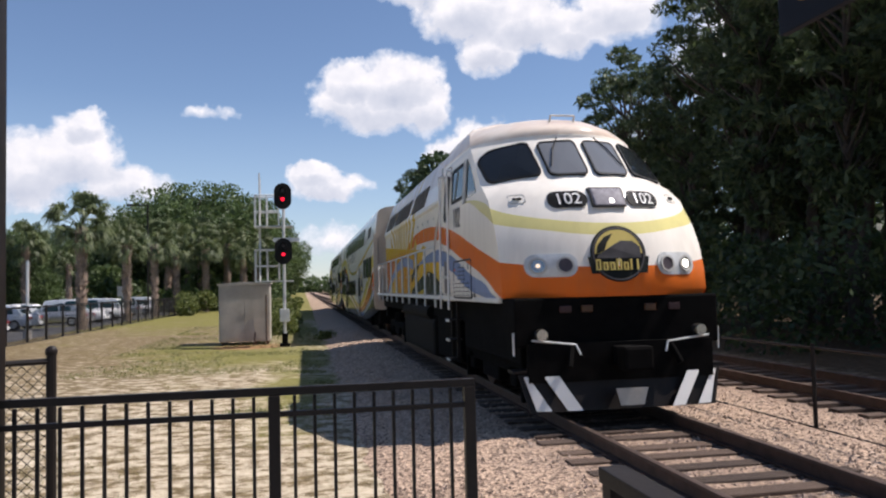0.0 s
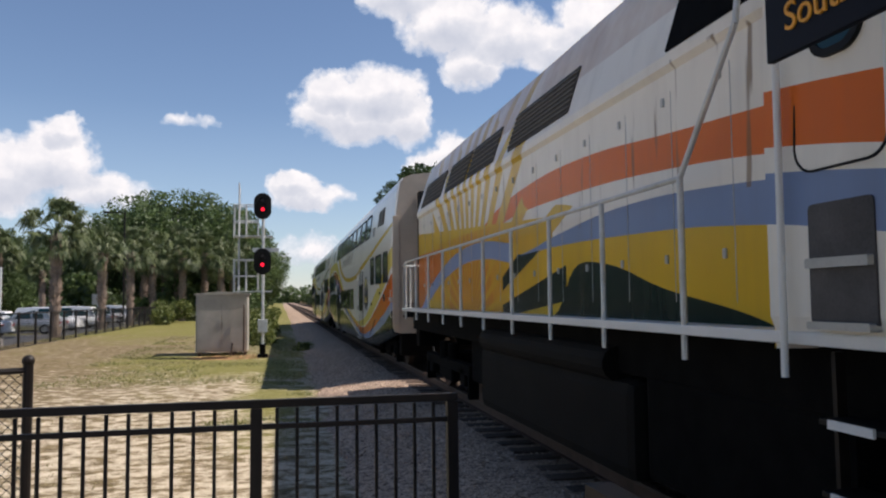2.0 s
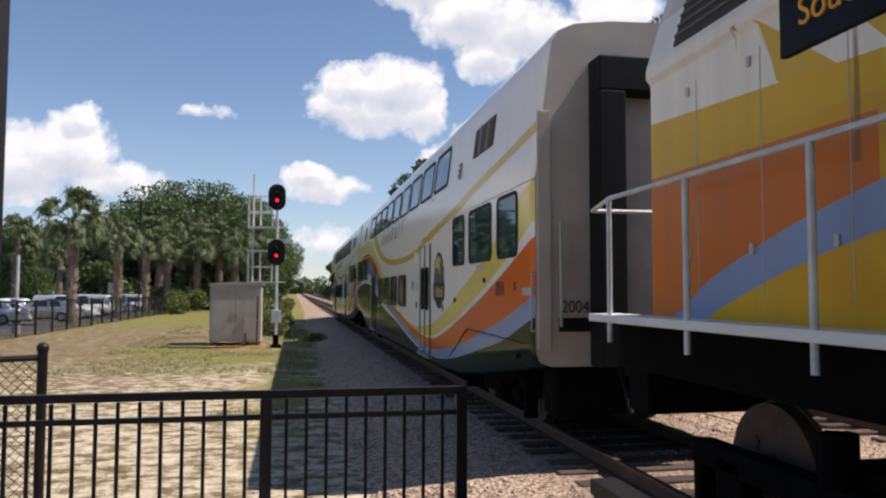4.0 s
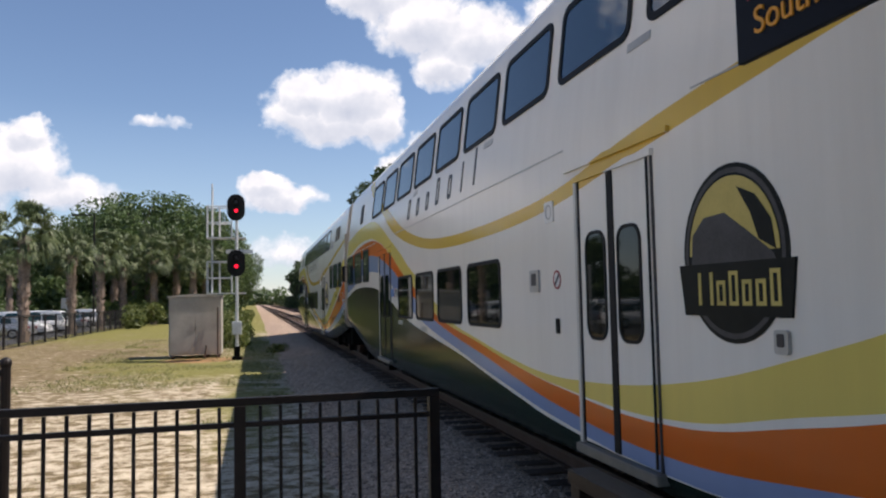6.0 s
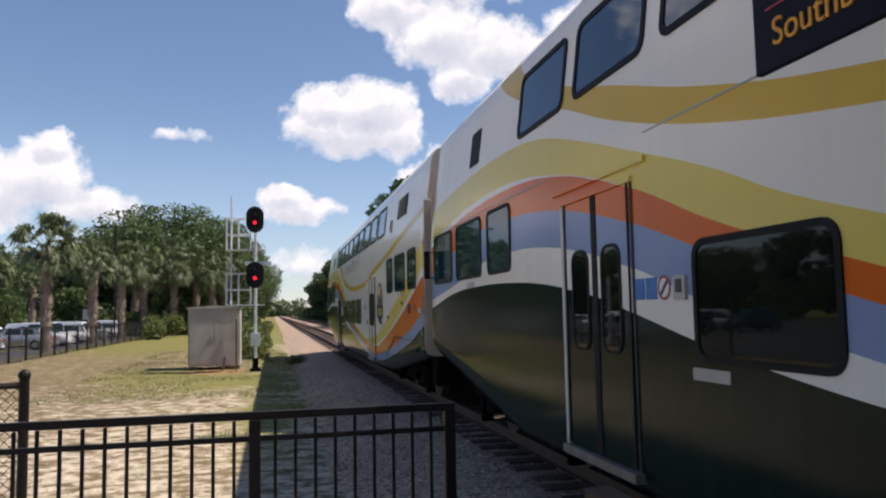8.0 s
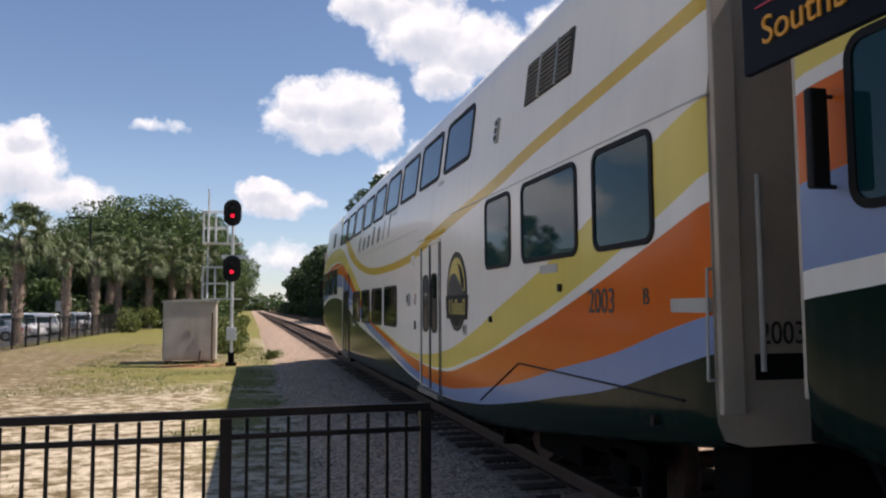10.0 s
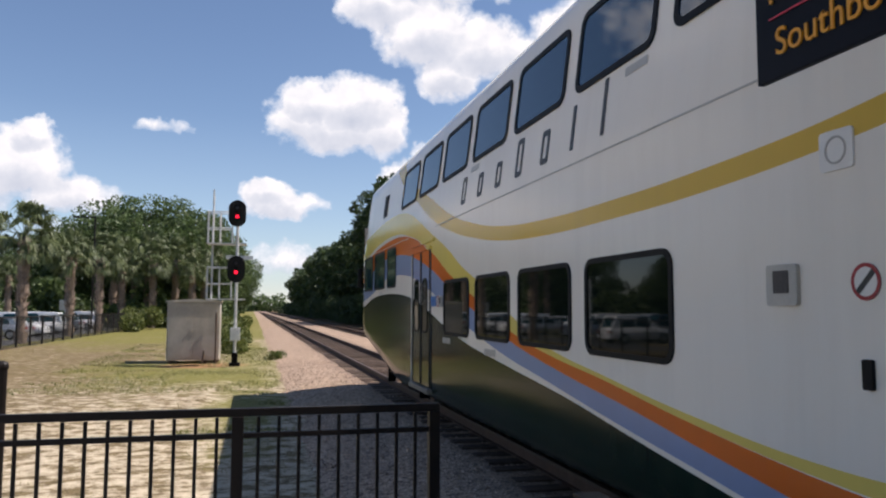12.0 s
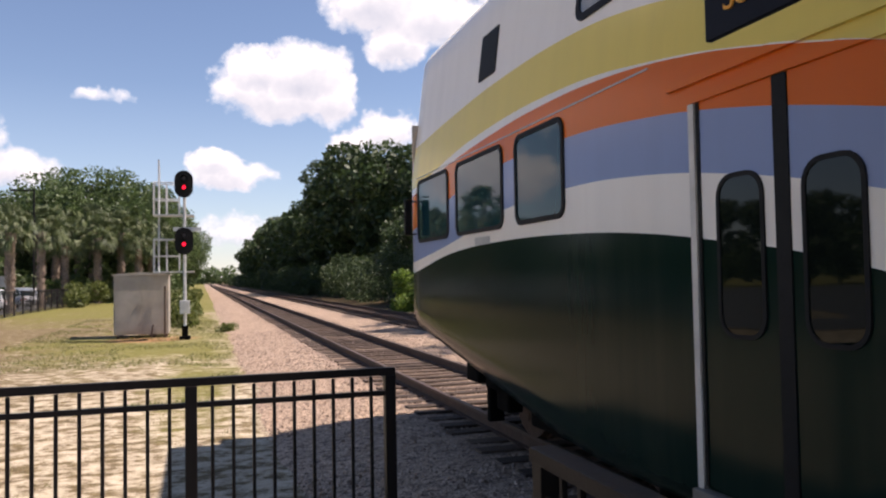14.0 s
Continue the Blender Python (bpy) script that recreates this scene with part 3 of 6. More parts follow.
def build_track(cx, label, near):
    track = thing("track", label, "railway track", pose(cx, 0, 0), kind="structure")
    # rail: foot, web and head
    for side in (-1, 1):
        x = side * 0.7525
        y0, y1 = -40.0, 900.0
        rail = part("rail", boxes((x - 0.07, x + 0.07, y0, y1, -0.172, -0.155), (x - 0.012, x + 0.012, y0, y1, -0.155, -0.035)), RAIL_STEEL, track)
        part("rail_head", boxes((x - 0.036, x + 0.036, y0, y1, -0.036, 0.0), bev=0.006), RAIL_TOP if near else RAIL_STEEL, rail)
    ys = [-6.0 + 0.52 * i for i in range(290)] if near else [-6.0 + 0.52 * i for i in range(110)]
    me = bpy.data.meshes.new("tie")
    bm = boxes((-1.3, 1.3, -0.115, 0.115, -0.36, -0.165), bev=0.012)
    bm.to_mesh(me)
    bm.free()
    me.materials.append(TIE_MAT)
    plate = bpy.data.meshes.new("tie_plate")
    bm = boxes((-0.84, -0.66, -0.09, 0.09, -0.166, -0.158), (0.66, 0.84, -0.09, 0.09, -0.166, -0.158))
    bm.to_mesh(plate)
    bm.free()
    plate.materials.append(RAIL_STEEL)
    for i, y in enumerate(ys):
        t = new("tie", me)
        t.parent = track
        t.matrix_basis = pose(random.uniform(-0.05, 0.05), y + random.uniform(-0.03, 0.03), random.uniform(-0.012, 0.008), 0, 0, random.uniform(-1.2, 1.2))
        if near and 3 < y < 30:
            p = new("tie_plate", plate)
            p.parent = t
    y = ys[-1] + 0.52
    verts, faces = [], []
    while y < 420:
        k = len(verts)
        verts += [(-1.3, y - 0.115, -0.165), (1.3, y - 0.115, -0.165), (1.3, y + 0.115, -0.165), (-1.3, y + 0.115, -0.165),
                  (-1.3, y - 0.115, -0.3), (1.3, y - 0.115, -0.3), (-1.3, y + 0.115, -0.3)]
        faces += [(k, k + 1, k + 2, k + 3), (k + 4, k + 5, k + 1, k), (k + 6, k + 4, k, k + 3)]
        y += 0.52
    far = link_mesh("far_ties", verts, faces, TIE_MAT, track)
    far["kind"] = "stuff"
    return track


def build_rocks():
    """Pale broken rocks heaped against the end of the platform."""
    rng = np.random.default_rng(17)
    verts, faces = [], []
    for i in range(70):
        bm = bmesh.new()
        bmesh.ops.create_icosphere(bm, subdivisions=1, radius=1.0)
        r = rng.uniform(0.05, 0.13)
        c = Vector((rng.uniform(-4.6, -2.1), 4.12 + abs(rng.normal()) * 0.28, -0.30 + rng.uniform(0.0, 0.06)))
        k = len(verts)
        for v in bm.verts:
            q = v.co * r * rng.uniform(0.75, 1.2)
            verts.append((c.x + q.x * 1.2, c.y + q.y, c.z + q.z * 0.75))
        faces += [tuple(k + v.index for v in f.verts) for f in bm.faces]
        bm.free()
    tagged(link_mesh("rocks", verts, faces, ROCK), "pale broken rocks at the platform's end", "rocks", kind="stuff")


build_rocks()
build_track(0.0, "main railway track with worn steel rails on wooden ties", True)
build_track(4.85, "second railway track with rusty rails beside the woods", False)

# platform slab under the camera
part("platform", boxes((-11.0, -1.85, -9.0, 3.98, -0.45, 0.15), bev=0.02), CONCRETE)
tagged(bpy.data.objects["platform"], "low concrete station platform end", "platform", kind="structure")


# ---------------------------------------------------------------- train
def wheelset(parent, y, r=0.46):
    """An axle with two wheels, turned about its own middle."""
    bm = bmesh.new()
    rod(bm, (-0.95, 0, 0), (0.95, 0, 0), 0.075, seg=10)
    for s in (-1, 1):
        rod(bm, (s * 0.68, 0, 0), (s * 0.70, 0, 0), r + 0.028, seg=28)
        rod(bm, (s * 0.70, 0, 0), (s * 0.81, 0, 0), r, seg=28)
        rod(bm, (s * 0.80, 0, 0), (s * 0.86, 0, 0), 0.15, seg=12)
        for k in range(3):
            a = k * 2.1
            rod(bm, (s * 0.81, 0.27 * math.cos(a), 0.27 * math.sin(a)), (s * 0.822, 0.27 * math.cos(a), 0.27 * math.sin(a)), 0.05, seg=8)
    w = part("wheelset", bm, RAIL_STEEL, parent)
    w.matrix_basis = pose(0, y, r)
    return w


WHEELS = []


def truck(parent, y, base=2.6, r=0.46):
    """A bogie frame with springs and brake gear, and two wheelsets."""
    bm = bmesh.new()
    for s in (-1, 1):
        x0, x1 = sorted((s * 0.98, s * 1.16))
        box(bm, x0, x1, y - base / 2 - 0.5, y + base / 2 + 0.5, 0.5, 0.68, 0.02)
        box(bm, x0, x1, y - 0.55, y + 0.55, 0.28, 0.52, 0.03)
        for e in (-1, 1):
            box(bm, x0, x1 + 0.03 * s if s > 0 else x1, y + e * base / 2 - 0.17, y + e * base / 2 + 0.17, 0.3, 0.62, 0.03)
            rod(bm, (s * 1.07, y + e * 0.35, 0.66), (s * 1.07, y + e * 0.35, 0.98), 0.11, seg=12)
            box(bm, x0, x1, y + e * (base / 2 + 0.42) - 0.05, y + e * (base / 2 + 0.42) + 0.05, 0.12, 0.55, 0.015)
    box(bm, -1.0, 1.0, y - 0.35, y + 0.35, 0.52, 0.8, 0.02)
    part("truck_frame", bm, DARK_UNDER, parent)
    for e in (-1, 1):
        WHEELS.append((wheelset(parent, y + e * base / 2, r), y + e * base / 2, r))


def side_place(side, lean_from=3.1):
    """Lays u (along), v (height), d (out) on a coach's wall, which leans inwards above."""
    def put(u, v, d):
        x = 1.5 - max(0, v - lean_from) * 0.128
        return Vector((side * (x + d), u, v))
    return put


def pane(parent, name, side, s0, s1, z0, z1, glass=None, r=0.11, rim=0.034, put=None):
    """A rubber-framed window on a wall."""
    put = put or side_place(side)
    cu, cv = (s0 + s1) / 2, (z0 + z1) / 2
    at = lambda u, v, d: put(cu + u, cv + v, d)
    w, h = s1 - s0, z1 - z0
    win = part(name, ring_from(rounded(w + 0.02, h + 0.02, r + 0.01), rounded(w - 2 * rim, h - 2 * rim, r - 0.035), at, -0.03, 0.016), RUBBER, parent)
    part("pane", slab_from(rounded(w - rim, h - rim, r - 0.02), at, -0.03, 0.006), glass or GLASS, win)
    return win


def loft(rows):
    """Quads between rows of equal length."""
    verts = [p for r in rows for p in r]
    n = len(rows[0])
    faces = [(j * n + i, j * n + i + 1, (j + 1) * n + i + 1, (j + 1) * n + i) for j in range(len(rows) - 1) for i in range(n - 1)]
    return verts, faces


def coach_profile(zb):
    left = [(-1.30, zb), (-1.44, zb + 0.04), (-1.49, zb + 0.16), (-1.5, zb + 0.32), (-1.5, 1.6), (-1.5, 2.4), (-1.5, 3.1), (-1.436, 3.6), (-1.372, 4.1), (-1.321, 4.50), (-1.285, 4.74), (-1.20, 4.87), (-1.0, 4.96), (-0.55, 5.02), (0, 5.04)]
    return left + [(-x, z) for x, z in left[-2::-1]]


COACH_START, COACH_LEN = 0.1, 25.3


def skirt(s):
    """Height of the coach's lower edge along it."""
    z = 0.34 + float(np.interp(s, [0.1, 1.8, 4.2, 5.5], [0.58, 0.36, 0.08, 0.0]))
    return z + float(np.interp(s, [20.2, 20.9, 22.2, 25.3], [0.0, 0.06, 0.27, 0.76]))


def badge(parent, put, cu, cv, w, h):
    """The operator's oval emblem with its banner, as plain shapes."""
    at = lambda u, v, d: put(cu + u, cv + v, d)
    oval = lambda k: [(w / 2 * k * math.cos(a * math.pi / 18), h / 2 * k * math.sin(a * math.pi / 18)) for a in range(36)]
    em = part("emblem", slab_from(oval(1.0), at, -0.02, 0.008), BADGE_DARK, parent, "dark oval emblem with gold sky and banner")
    part("emblem_rim", ring_from(oval(0.95), oval(0.89), at, 0.0, 0.011), BADGE_GREY, em)
    sky_part = [(u, v) for u, v in oval(0.86) if v > -0.06 * h]
    part("emblem_sky", slab_from(sky_part, at, 0.0, 0.0105), BADGE_GOLD, em)
    hillside = [(-0.41 * w, -0.08 * h), (0.41 * w, -0.08 * h), (0.39 * w, 0.12 * h), (0.26 * w, 0.22 * h), (0.05 * w, 0.23 * h), (-0.15 * w, 0.12 * h), (-0.38 * w, -0.02 * h)]
    part("emblem_train", slab_from(hillside, at, 0.0, 0.0125), BADGE_GREY, em)
    frond = [(-0.40 * w, 0.0), (-0.26 * w, 0.06 * h), (-0.20 * w, 0.20 * h), (-0.08 * w, 0.36 * h), (-0.24 * w, 0.30 * h), (-0.37 * w, 0.16 * h)]
    part("emblem_palm", slab_from(frond, at, 0.0, 0.0135), BADGE_DARK, em)
    ban = [(-0.55 * w, -0.05 * h), (0.55 * w, -0.05 * h), (0.50 * w, -0.35 * h), (-0.50 * w, -0.35 * h)]
    part("emblem_banner", slab_from(ban, at, 0.0, 0.015), BADGE_DARK, em)
    # plain strokes stand in for the operator's name
    for i in range(7):
        u0 = (-0.43 + 0.86 * i / 7) * w
        hi = (-0.10 if i in (0, 3, 5, 6) else -0.15) * h
        thick = (0.03 if i > 4 else 0.085) * w
        o = [(u0, -0.29 * h), (u0 + thick, -0.29 * h), (u0 + thick, hi), (u0, hi)]
        if i > 4:
            part("emblem_stroke", slab_from(o, at, 0.0, 0.018), BADGE_GOLD, em)
        else:
            k = 0.024 * w
            ins = [(u0 + k, -0.29 * h + k), (u0 + thick - k, -0.29 * h + k), (u0 + thick - k, hi - k), (u0 + k, hi - k)]
            part("emblem_stroke", ring_from(o, ins, at, 0.0, 0.018), BADGE_GOLD, em)
    return em


def panel(parent, name, put, s0, s1, z0, z1, d, material, r=0.02, label="", back=-0.02):
    cu, cv = (s0 + s1) / 2, (z0 + z1) / 2
    return part(name, slab_from(rounded(s1 - s0, z1 - z0, r, 3), lambda u, v, e: put(cu + u, cv + v, e), back, d), material, parent, label)


def coach_door(parent, side, s0, s1):
    """Double plug door: jambs, two leaves with tall windows, dark gasket, threshold, header rail."""
    put = side_place(side)
    z0, z1, mid = 0.55, 2.76, (s0 + s1) / 2
    door = part("door", boxes(*[(min(side * 1.49, side * 1.512), max(side * 1.49, side * 1.512), a, b, z0, z1) for a, b in ((s0 + 0.03, mid - 0.05), (mid + 0.05, s1 - 0.03))], bev=0.004), COACH, parent)
    for a, b in ((s0 + 0.18, mid - 0.11), (mid + 0.11, s1 - 0.18)):
        cu = (a + b) / 2
        at = lambda u, v, d, cu=cu: put(cu + u, 1.86 + v, d)
        part("gasket", ring_from(rounded(0.375, 0.90, 0.13), rounded(0.325, 0.85, 0.105), at, 0.0, 0.024), RUBBER, door)
        part("pane", slab_from(rounded(0.345, 0.87, 0.115), at, 0.0, 0.018), GLASS_LOW, door)
    panel(door, "gasket", put, mid - 0.05, mid + 0.05, z0, z1, 0.02, RUBBER, 0.01)
    for a in (s0, s1):
        w = 0.026 if a == s1 else 0.009
        panel(door, "jamb", put, a - w, a + w, z0 - 0.02, z1 + 0.04, 0.028 if a == s1 else 0.014, DOOR_FRAME if a == s1 else BADGE_GREY, 0.006)
        panel(door, "seal", put, a + (0.05 if a == s0 else -0.05) - 0.012, a + (0.05 if a == s0 else -0.05) + 0.012, z0, z1, 0.022, RUBBER, 0.005)
    panel(door, "header", put, s0 - 0.25, s1 + 0.25, z1 + 0.12, z1 + 0.165, 0.03, COACH, 0.01)
    panel(door, "lintel", put, s0 - 0.03, s1 + 0.03, z1 + 0.0, z1 + 0.05, 0.034, COACH, 0.01)
    part("threshold", boxes((min(side * 1.38, side * 1.57), max(side * 1.38, side * 1.57), s0 - 0.03, s1 + 0.03, 0.45, 0.53), bev=0.012), STEP_GREY, door)
    return door


def build_coach(number, label):
    car = thing("passenger_coach", label, "train car", group="coaches of the train")
    ss = [COACH_START, 0.18, 0.3, 0.6, 1.0, 1.4, 1.8] + [2.5 + 0.9 * i for i in range(4)] + [6.0, 6.15, 6.35, 6.55, 6.7] + [7.5 + i for i in range(11)] + [18.5, 19.1, 19.8, 20.2, 20.5, 20.9, 21.5, 22.2, 22.8, 23.2, 23.6, 24.0, 24.4, 24.7, 24.9, 25.2, COACH_LEN]
    rows = []
    for s in ss:
        k = 0.985 if s in (COACH_START, COACH_LEN) else 1.0
        rows.append([(x * k, s, z) for x, z in coach_profile(skirt(s))])
    verts, faces = loft(rows)
    link_mesh("body", verts, faces, COACH, car, smooth=True)
    part("floor_pan", boxes((-1.3, 1.3, 6.7, 18.4, 0.36, 0.5), (-1.3, 1.3, 0.1, 6.6, 0.95, 1.1), (-1.3, 1.3, 18.5, 24.9, 0.95, 1.1)), DARK_UNDER, car)
    # end walls with corner posts and gangway
    for s, d in ((COACH_START, -1), (COACH_LEN, 1)):
        z0 = skirt(s) + 0.02
        out = [(x * 0.984, z) for x, z in coach_profile(z0)]
        end = part("end_wall", slab_from(out, lambda u, v, e, s=s, d=d: Vector((u, s + d * e, v)), -0.05, 0.004), END_CREAM, car, "cream painted end wall with handrails")
        y0, y1 = sorted((s, s + d * 0.05))
        for q in (-1, 1):
            part("corner_post", boxes((min(q * 1.30, q * 1.46), max(q * 1.30, q * 1.46), y0, y1, z0 + 0.2, 3.9), bev=0.012), END_CREAM, end)
        y0, y1 = sorted((s, s + d * 0.35))
        part("gangway", boxes((-0.82, -0.5, y0, y1, 0.95, 4.1), (0.5, 0.82, y0, y1, 0.95, 4.1), (-0.82, 0.82, y0, y1, 4.1, 4.5), (-0.5, 0.5, y0, y1, 0.85, 1.0), bev=0.02), RUBBER, end)
        part("coupler", boxes((-0.12, 0.12, min(s, s + d * 0.55), max(s, s + d * 0.55), 0.75, 1.0), bev=0.03), DARK_UNDER, end)
        if d < 0:
            lettering("end_number", number, 0.2, Matrix.Translation((-1.0, s - 0.012, 1.62)) @ pose(0, 0, 0, 90, 0, 0), LETTER, end, squeeze=0.85)
            part("end_plate", boxes((-1.2, -0.8, s - 0.014, s + 0.01, 1.34, 1.5), bev=0.004), RUBBER, end)
        for q in (-1.2, 1.2):
            part("hand_rail", rods([((q, s + d * 0.09, 1.4), (q, s + d * 0.09, 2.6))], 0.018), GREY_STEEL, end)
    for side in (-1, 1):
        put = side_place(side)
        for k in range(9):
            pane(car, "upper_window", side, 5.54 + 1.695 * k, 6.96 + 1.695 * k, 3.77, 4.53, GLASS_UP, 0.12, 0.05)
        for a, b in ((0.73, 1.67), (2.0, 3.36), (3.72, 4.61), (20.62, 21.6), (21.92, 23.32), (23.62, 24.92)):
            pane(car, "window", side, a, b, 2.24, 3.05)
        for a, b in ((10.3, 11.68), (12.0, 13.38), (13.68, 15.0), (15.32, 16.66)):
            pane(car, "lower_window", side, a, b, 1.43, 2.215, GLASS_LOW, 0.12)
        for a, b in ((6.83, 8.12), (17.52, 18.93)):
            coach_door(car, side, a, b)
        # louvred vents
        vent = panel(car, "vent", put, 2.3, 3.52, 3.92, 4.38, 0.012, GRILLE, 0.02)
        for i in range(9):
            z = 3.935 + i * 0.048
            panel(vent, "slat", put, 2.34, 3.48, z, z + 0.024, 0.026, GRILLE_BAR, 0.008)
        for q in (2.65, 3.1):
            panel(vent, "mullion", put, q - 0.012, q + 0.012, 3.92, 4.38, 0.034, GREY_STEEL, 0.005)
        panel(car, "vent_grille", put, 22.3, 22.78, 3.86, 4.36, 0.012, RUBBER, 0.02)
        lamp = panel(car, "marker_light", put, 4.35, 4.45, 3.72, 4.02, 0.03, GREY_STEEL, 0.03)
        for i in range(3):
            panel(lamp, "lens", put, 4.37, 4.43, 3.75 + 0.09 * i, 3.81 + 0.09 * i, 0.045, DIM_LENS, 0.025)
        # panel seam below the upper deck
        for a, b in ((0.05, 6.3), (8.4, 17.3), (19.4, 25.0)):
            panel(car, "seam", put, a, b, 3.095, 3.107, 0.006, GREY_STEEL, 0.003)
        badge(car, put, 5.94, 2.01, 1.01, 1.07)
        # operator's widely spaced letters, as plain strokes
        strokes = ((15.7, 0.38), (14.92, 0.31), (14.17, 0.31), (13.45, 0.43), (12.69, 0.35), (12.01, 0.42), (11.38, 0.49))
        for i, (s, h) in enumerate(strokes):
            if i < 5:
                at = lambda u, v, d, s=s, h=h: put(s + u, 3.24 + h / 2 + v, d)
                part("letter_stroke", ring_from(rounded(0.2, h, 0.04, 2), rounded(0.10, h - 0.12, 0.02, 2), at, -0.01, 0.007), LETTER, car)
            else:
                panel(car, "letter_stroke", put, s - 0.03, s + 0.03, 3.24, 3.24 + h, 0.007, LETTER, 0.005)
        turn = Matrix(((0, 0, side, 0), (side, 0, 0, 0), (0, 1, 0, 0), (0, 0, 0, 1)))
        lettering("fleet_number", number, 0.28, Matrix.Translation((side * 1.503, 1.57, 1.83)) @ turn, LETTER, car, squeeze=0.85)
        lettering("end_letter", "B", 0.17, Matrix.Translation((side * 1.503, 0.86, 1.86)) @ turn, LETTER, car)
        panel(car, "notice_plate", put, 0.10, 0.53, 1.755, 1.845, 0.008, GREY_STEEL, 0.01)
        for a, z, w, h in ((9.18, 1.82, 0.24, 0.22), (5.52, 1.44, 0.11, 0.13), (16.83, 1.83, 0.16, 0.17)):
            box_ob = panel(car, "control_box", put, a - w / 2, a + w / 2, z, z + h, 0.025, GREY_STEEL, 0.02)
            panel(box_ob, "recess", put, a - w / 4, a + w / 4, z + h * 0.3, z + h * 0.85, 0.03, BADGE_GREY, 0.01)
        for a, z in ((4.4, 1.62), (2.35, 1.93), (0.75, 0.98)):
            panel(car, "lug", put, a, a + 0.05, z, z + 0.07, 0.03, BLACK_METAL, 0.01)
        panel(car, "door_button", put, 8.59, 8.65, 1.43, 1.57, 0.02, RUBBER, 0.01)
        spk = panel(car, "speaker_plate", put, 8.66, 8.88, 2.48, 2.68, 0.012, WHITE_PAINT, 0.02)
        rnd = lambda u, v, d: put(8.77 + u, 2.58 + v, d)
        part("speaker_ring", ring_from(rounded(0.14, 0.14, 0.069), rounded(0.12, 0.12, 0.059), rnd, 0.0, 0.016), GREY_STEEL, spk)
        # round prohibition sticker beside the door
        for a, z in ((8.62, 1.93), (17.06, 1.92)):
            at = lambda u, v, d, a=a, z=z: put(a + u, z + v, d)
            circ = lambda r: [(r * math.cos(i * math.pi / 12), r * math.sin(i * math.pi / 12)) for i in range(24)]
            st = part("round_sticker", slab_from(circ(0.088), at, -0.01, 0.006), WHITE_PAINT, car)
            part("sticker_ring", ring_from(circ(0.088), circ(0.07), at, 0, 0.008), RED_PAINT, st)
            part("sticker_bar", slab_from([(-0.06, 0.04), (-0.04, 0.06), (0.06, -0.04), (0.04, -0.06)], at, 0, 0.008), LETTER, st)
        for i in range(2):
            panel(car, "blue_sticker", put, 17.17 + 0.19 * i, 17.335 + 0.19 * i, 1.84, 2.0, 0.006, STICKER_BLUE, 0.01)
        for a, z in ((2.45, 2.11), (14.2, 1.24), (16.3, 1.30), (22.3, 2.10)):
            panel(car, "label_plate", put, a, a + 0.42, z, z + 0.08, 0.007, GREY_STEEL, 0.01)
        for a in (6.0, 9.8, 14.2):
            panel(car, "label_plate", put, a + 0.9, a + 1.25, 3.64, 3.71, 0.007, GREY_STEEL, 0.01)
        # grab iron and steps at the leading corner, bent hose along the wall
        part("grab_iron", rods([((side * 1.53, 0.09, 1.35), (side * 1.53, 0.07, 2.02)), ((side * 1.48, 0.07, 2.02), (side * 1.53, 0.07, 2.02)), ((side * 1.48, 0.09, 1.35), (side * 1.53, 0.09, 1.35))], 0.009), GREY_STEEL, car)
        part("hand_line", rods([((side * 1.51, 0.4, 1.19), (side * 1.51, 3.5, 1.215)), ((side * 1.51, 3.5, 1.215), (side * 1.51, 4.86, 0.68))], 0.008, 6), BLACK_METAL, car)
        mirror = part("mirror", boxes((min(side * 1.58, side * 1.68), max(side * 1.58, side * 1.68), 24.96, 25.01, 2.34, 2.82), bev=0.015), BLACK_METAL, car)
        part("mirror_arm", rods([((side * 1.48, 25.03, z), (side * 1.64, 25.03, z)) for z in (2.36, 2.8)], 0.012, 6), BLACK_METAL, mirror)
    # roof gear
    part("roof_unit", boxes((-0.75, 0.75, 2.0, 4.2, 4.9, 5.1), (-0.75, 0.75, 20.5, 22.6, 4.9, 5.1), bev=0.05), GREY_STEEL, car)
    part("horn_bracket", rods([((-1.1, 25.15, 4.7), (-1.1, 25.45, 4.74)), ((-1.24, 25.39, 4.70), (-0.95, 25.45, 4.72)), ((-1.22, 25.37, 4.2), (-1.22, 25.37, 4.66)), ((-1.22, 25.28, 4.2), (-1.22, 25.37, 4.2)), ((-1.22, 25.28, 4.66), (-1.22, 25.37, 4.66))], 0.014), GREY_STEEL, car)
    # underfloor boxes between the low body and the trucks
    for y0, y1, w in ((6.2, 6.65, 1.0), (18.5, 18.9, 1.0), (0.1, 0.5, 1.25), (24.5, 24.95, 0.85)):
        part("underfloor_gear", boxes((-w, w, y0, y1, 0.38, 0.95), bev=0.03), DARK_UNDER, car)
    part("air_hose", rods([((-0.5, -0.05, 0.85), (-0.5, -0.3, 0.45))], 0.03), RUBBER, car)
    part("air_hose", rods([((0.45, COACH_LEN + 0.05, 0.85), (0.45, COACH_LEN + 0.22, 0.45))], 0.03), RUBBER, car)
    truck(car, 3.3)
    truck(car, 21.6)
    return car


def front_row(z, y_c, y_s, w, n=10, edge=2.2):
    """Plan curve of the nose at one height, from one side to the other."""
    out = []
    for i in range(-n, n + 1):
        t = i / n
        x = w * math.copysign(abs(t) ** 0.8, t)
        out.append((x, y_c + (y_s - y_c) * abs(x / w) ** edge, z))
    return out


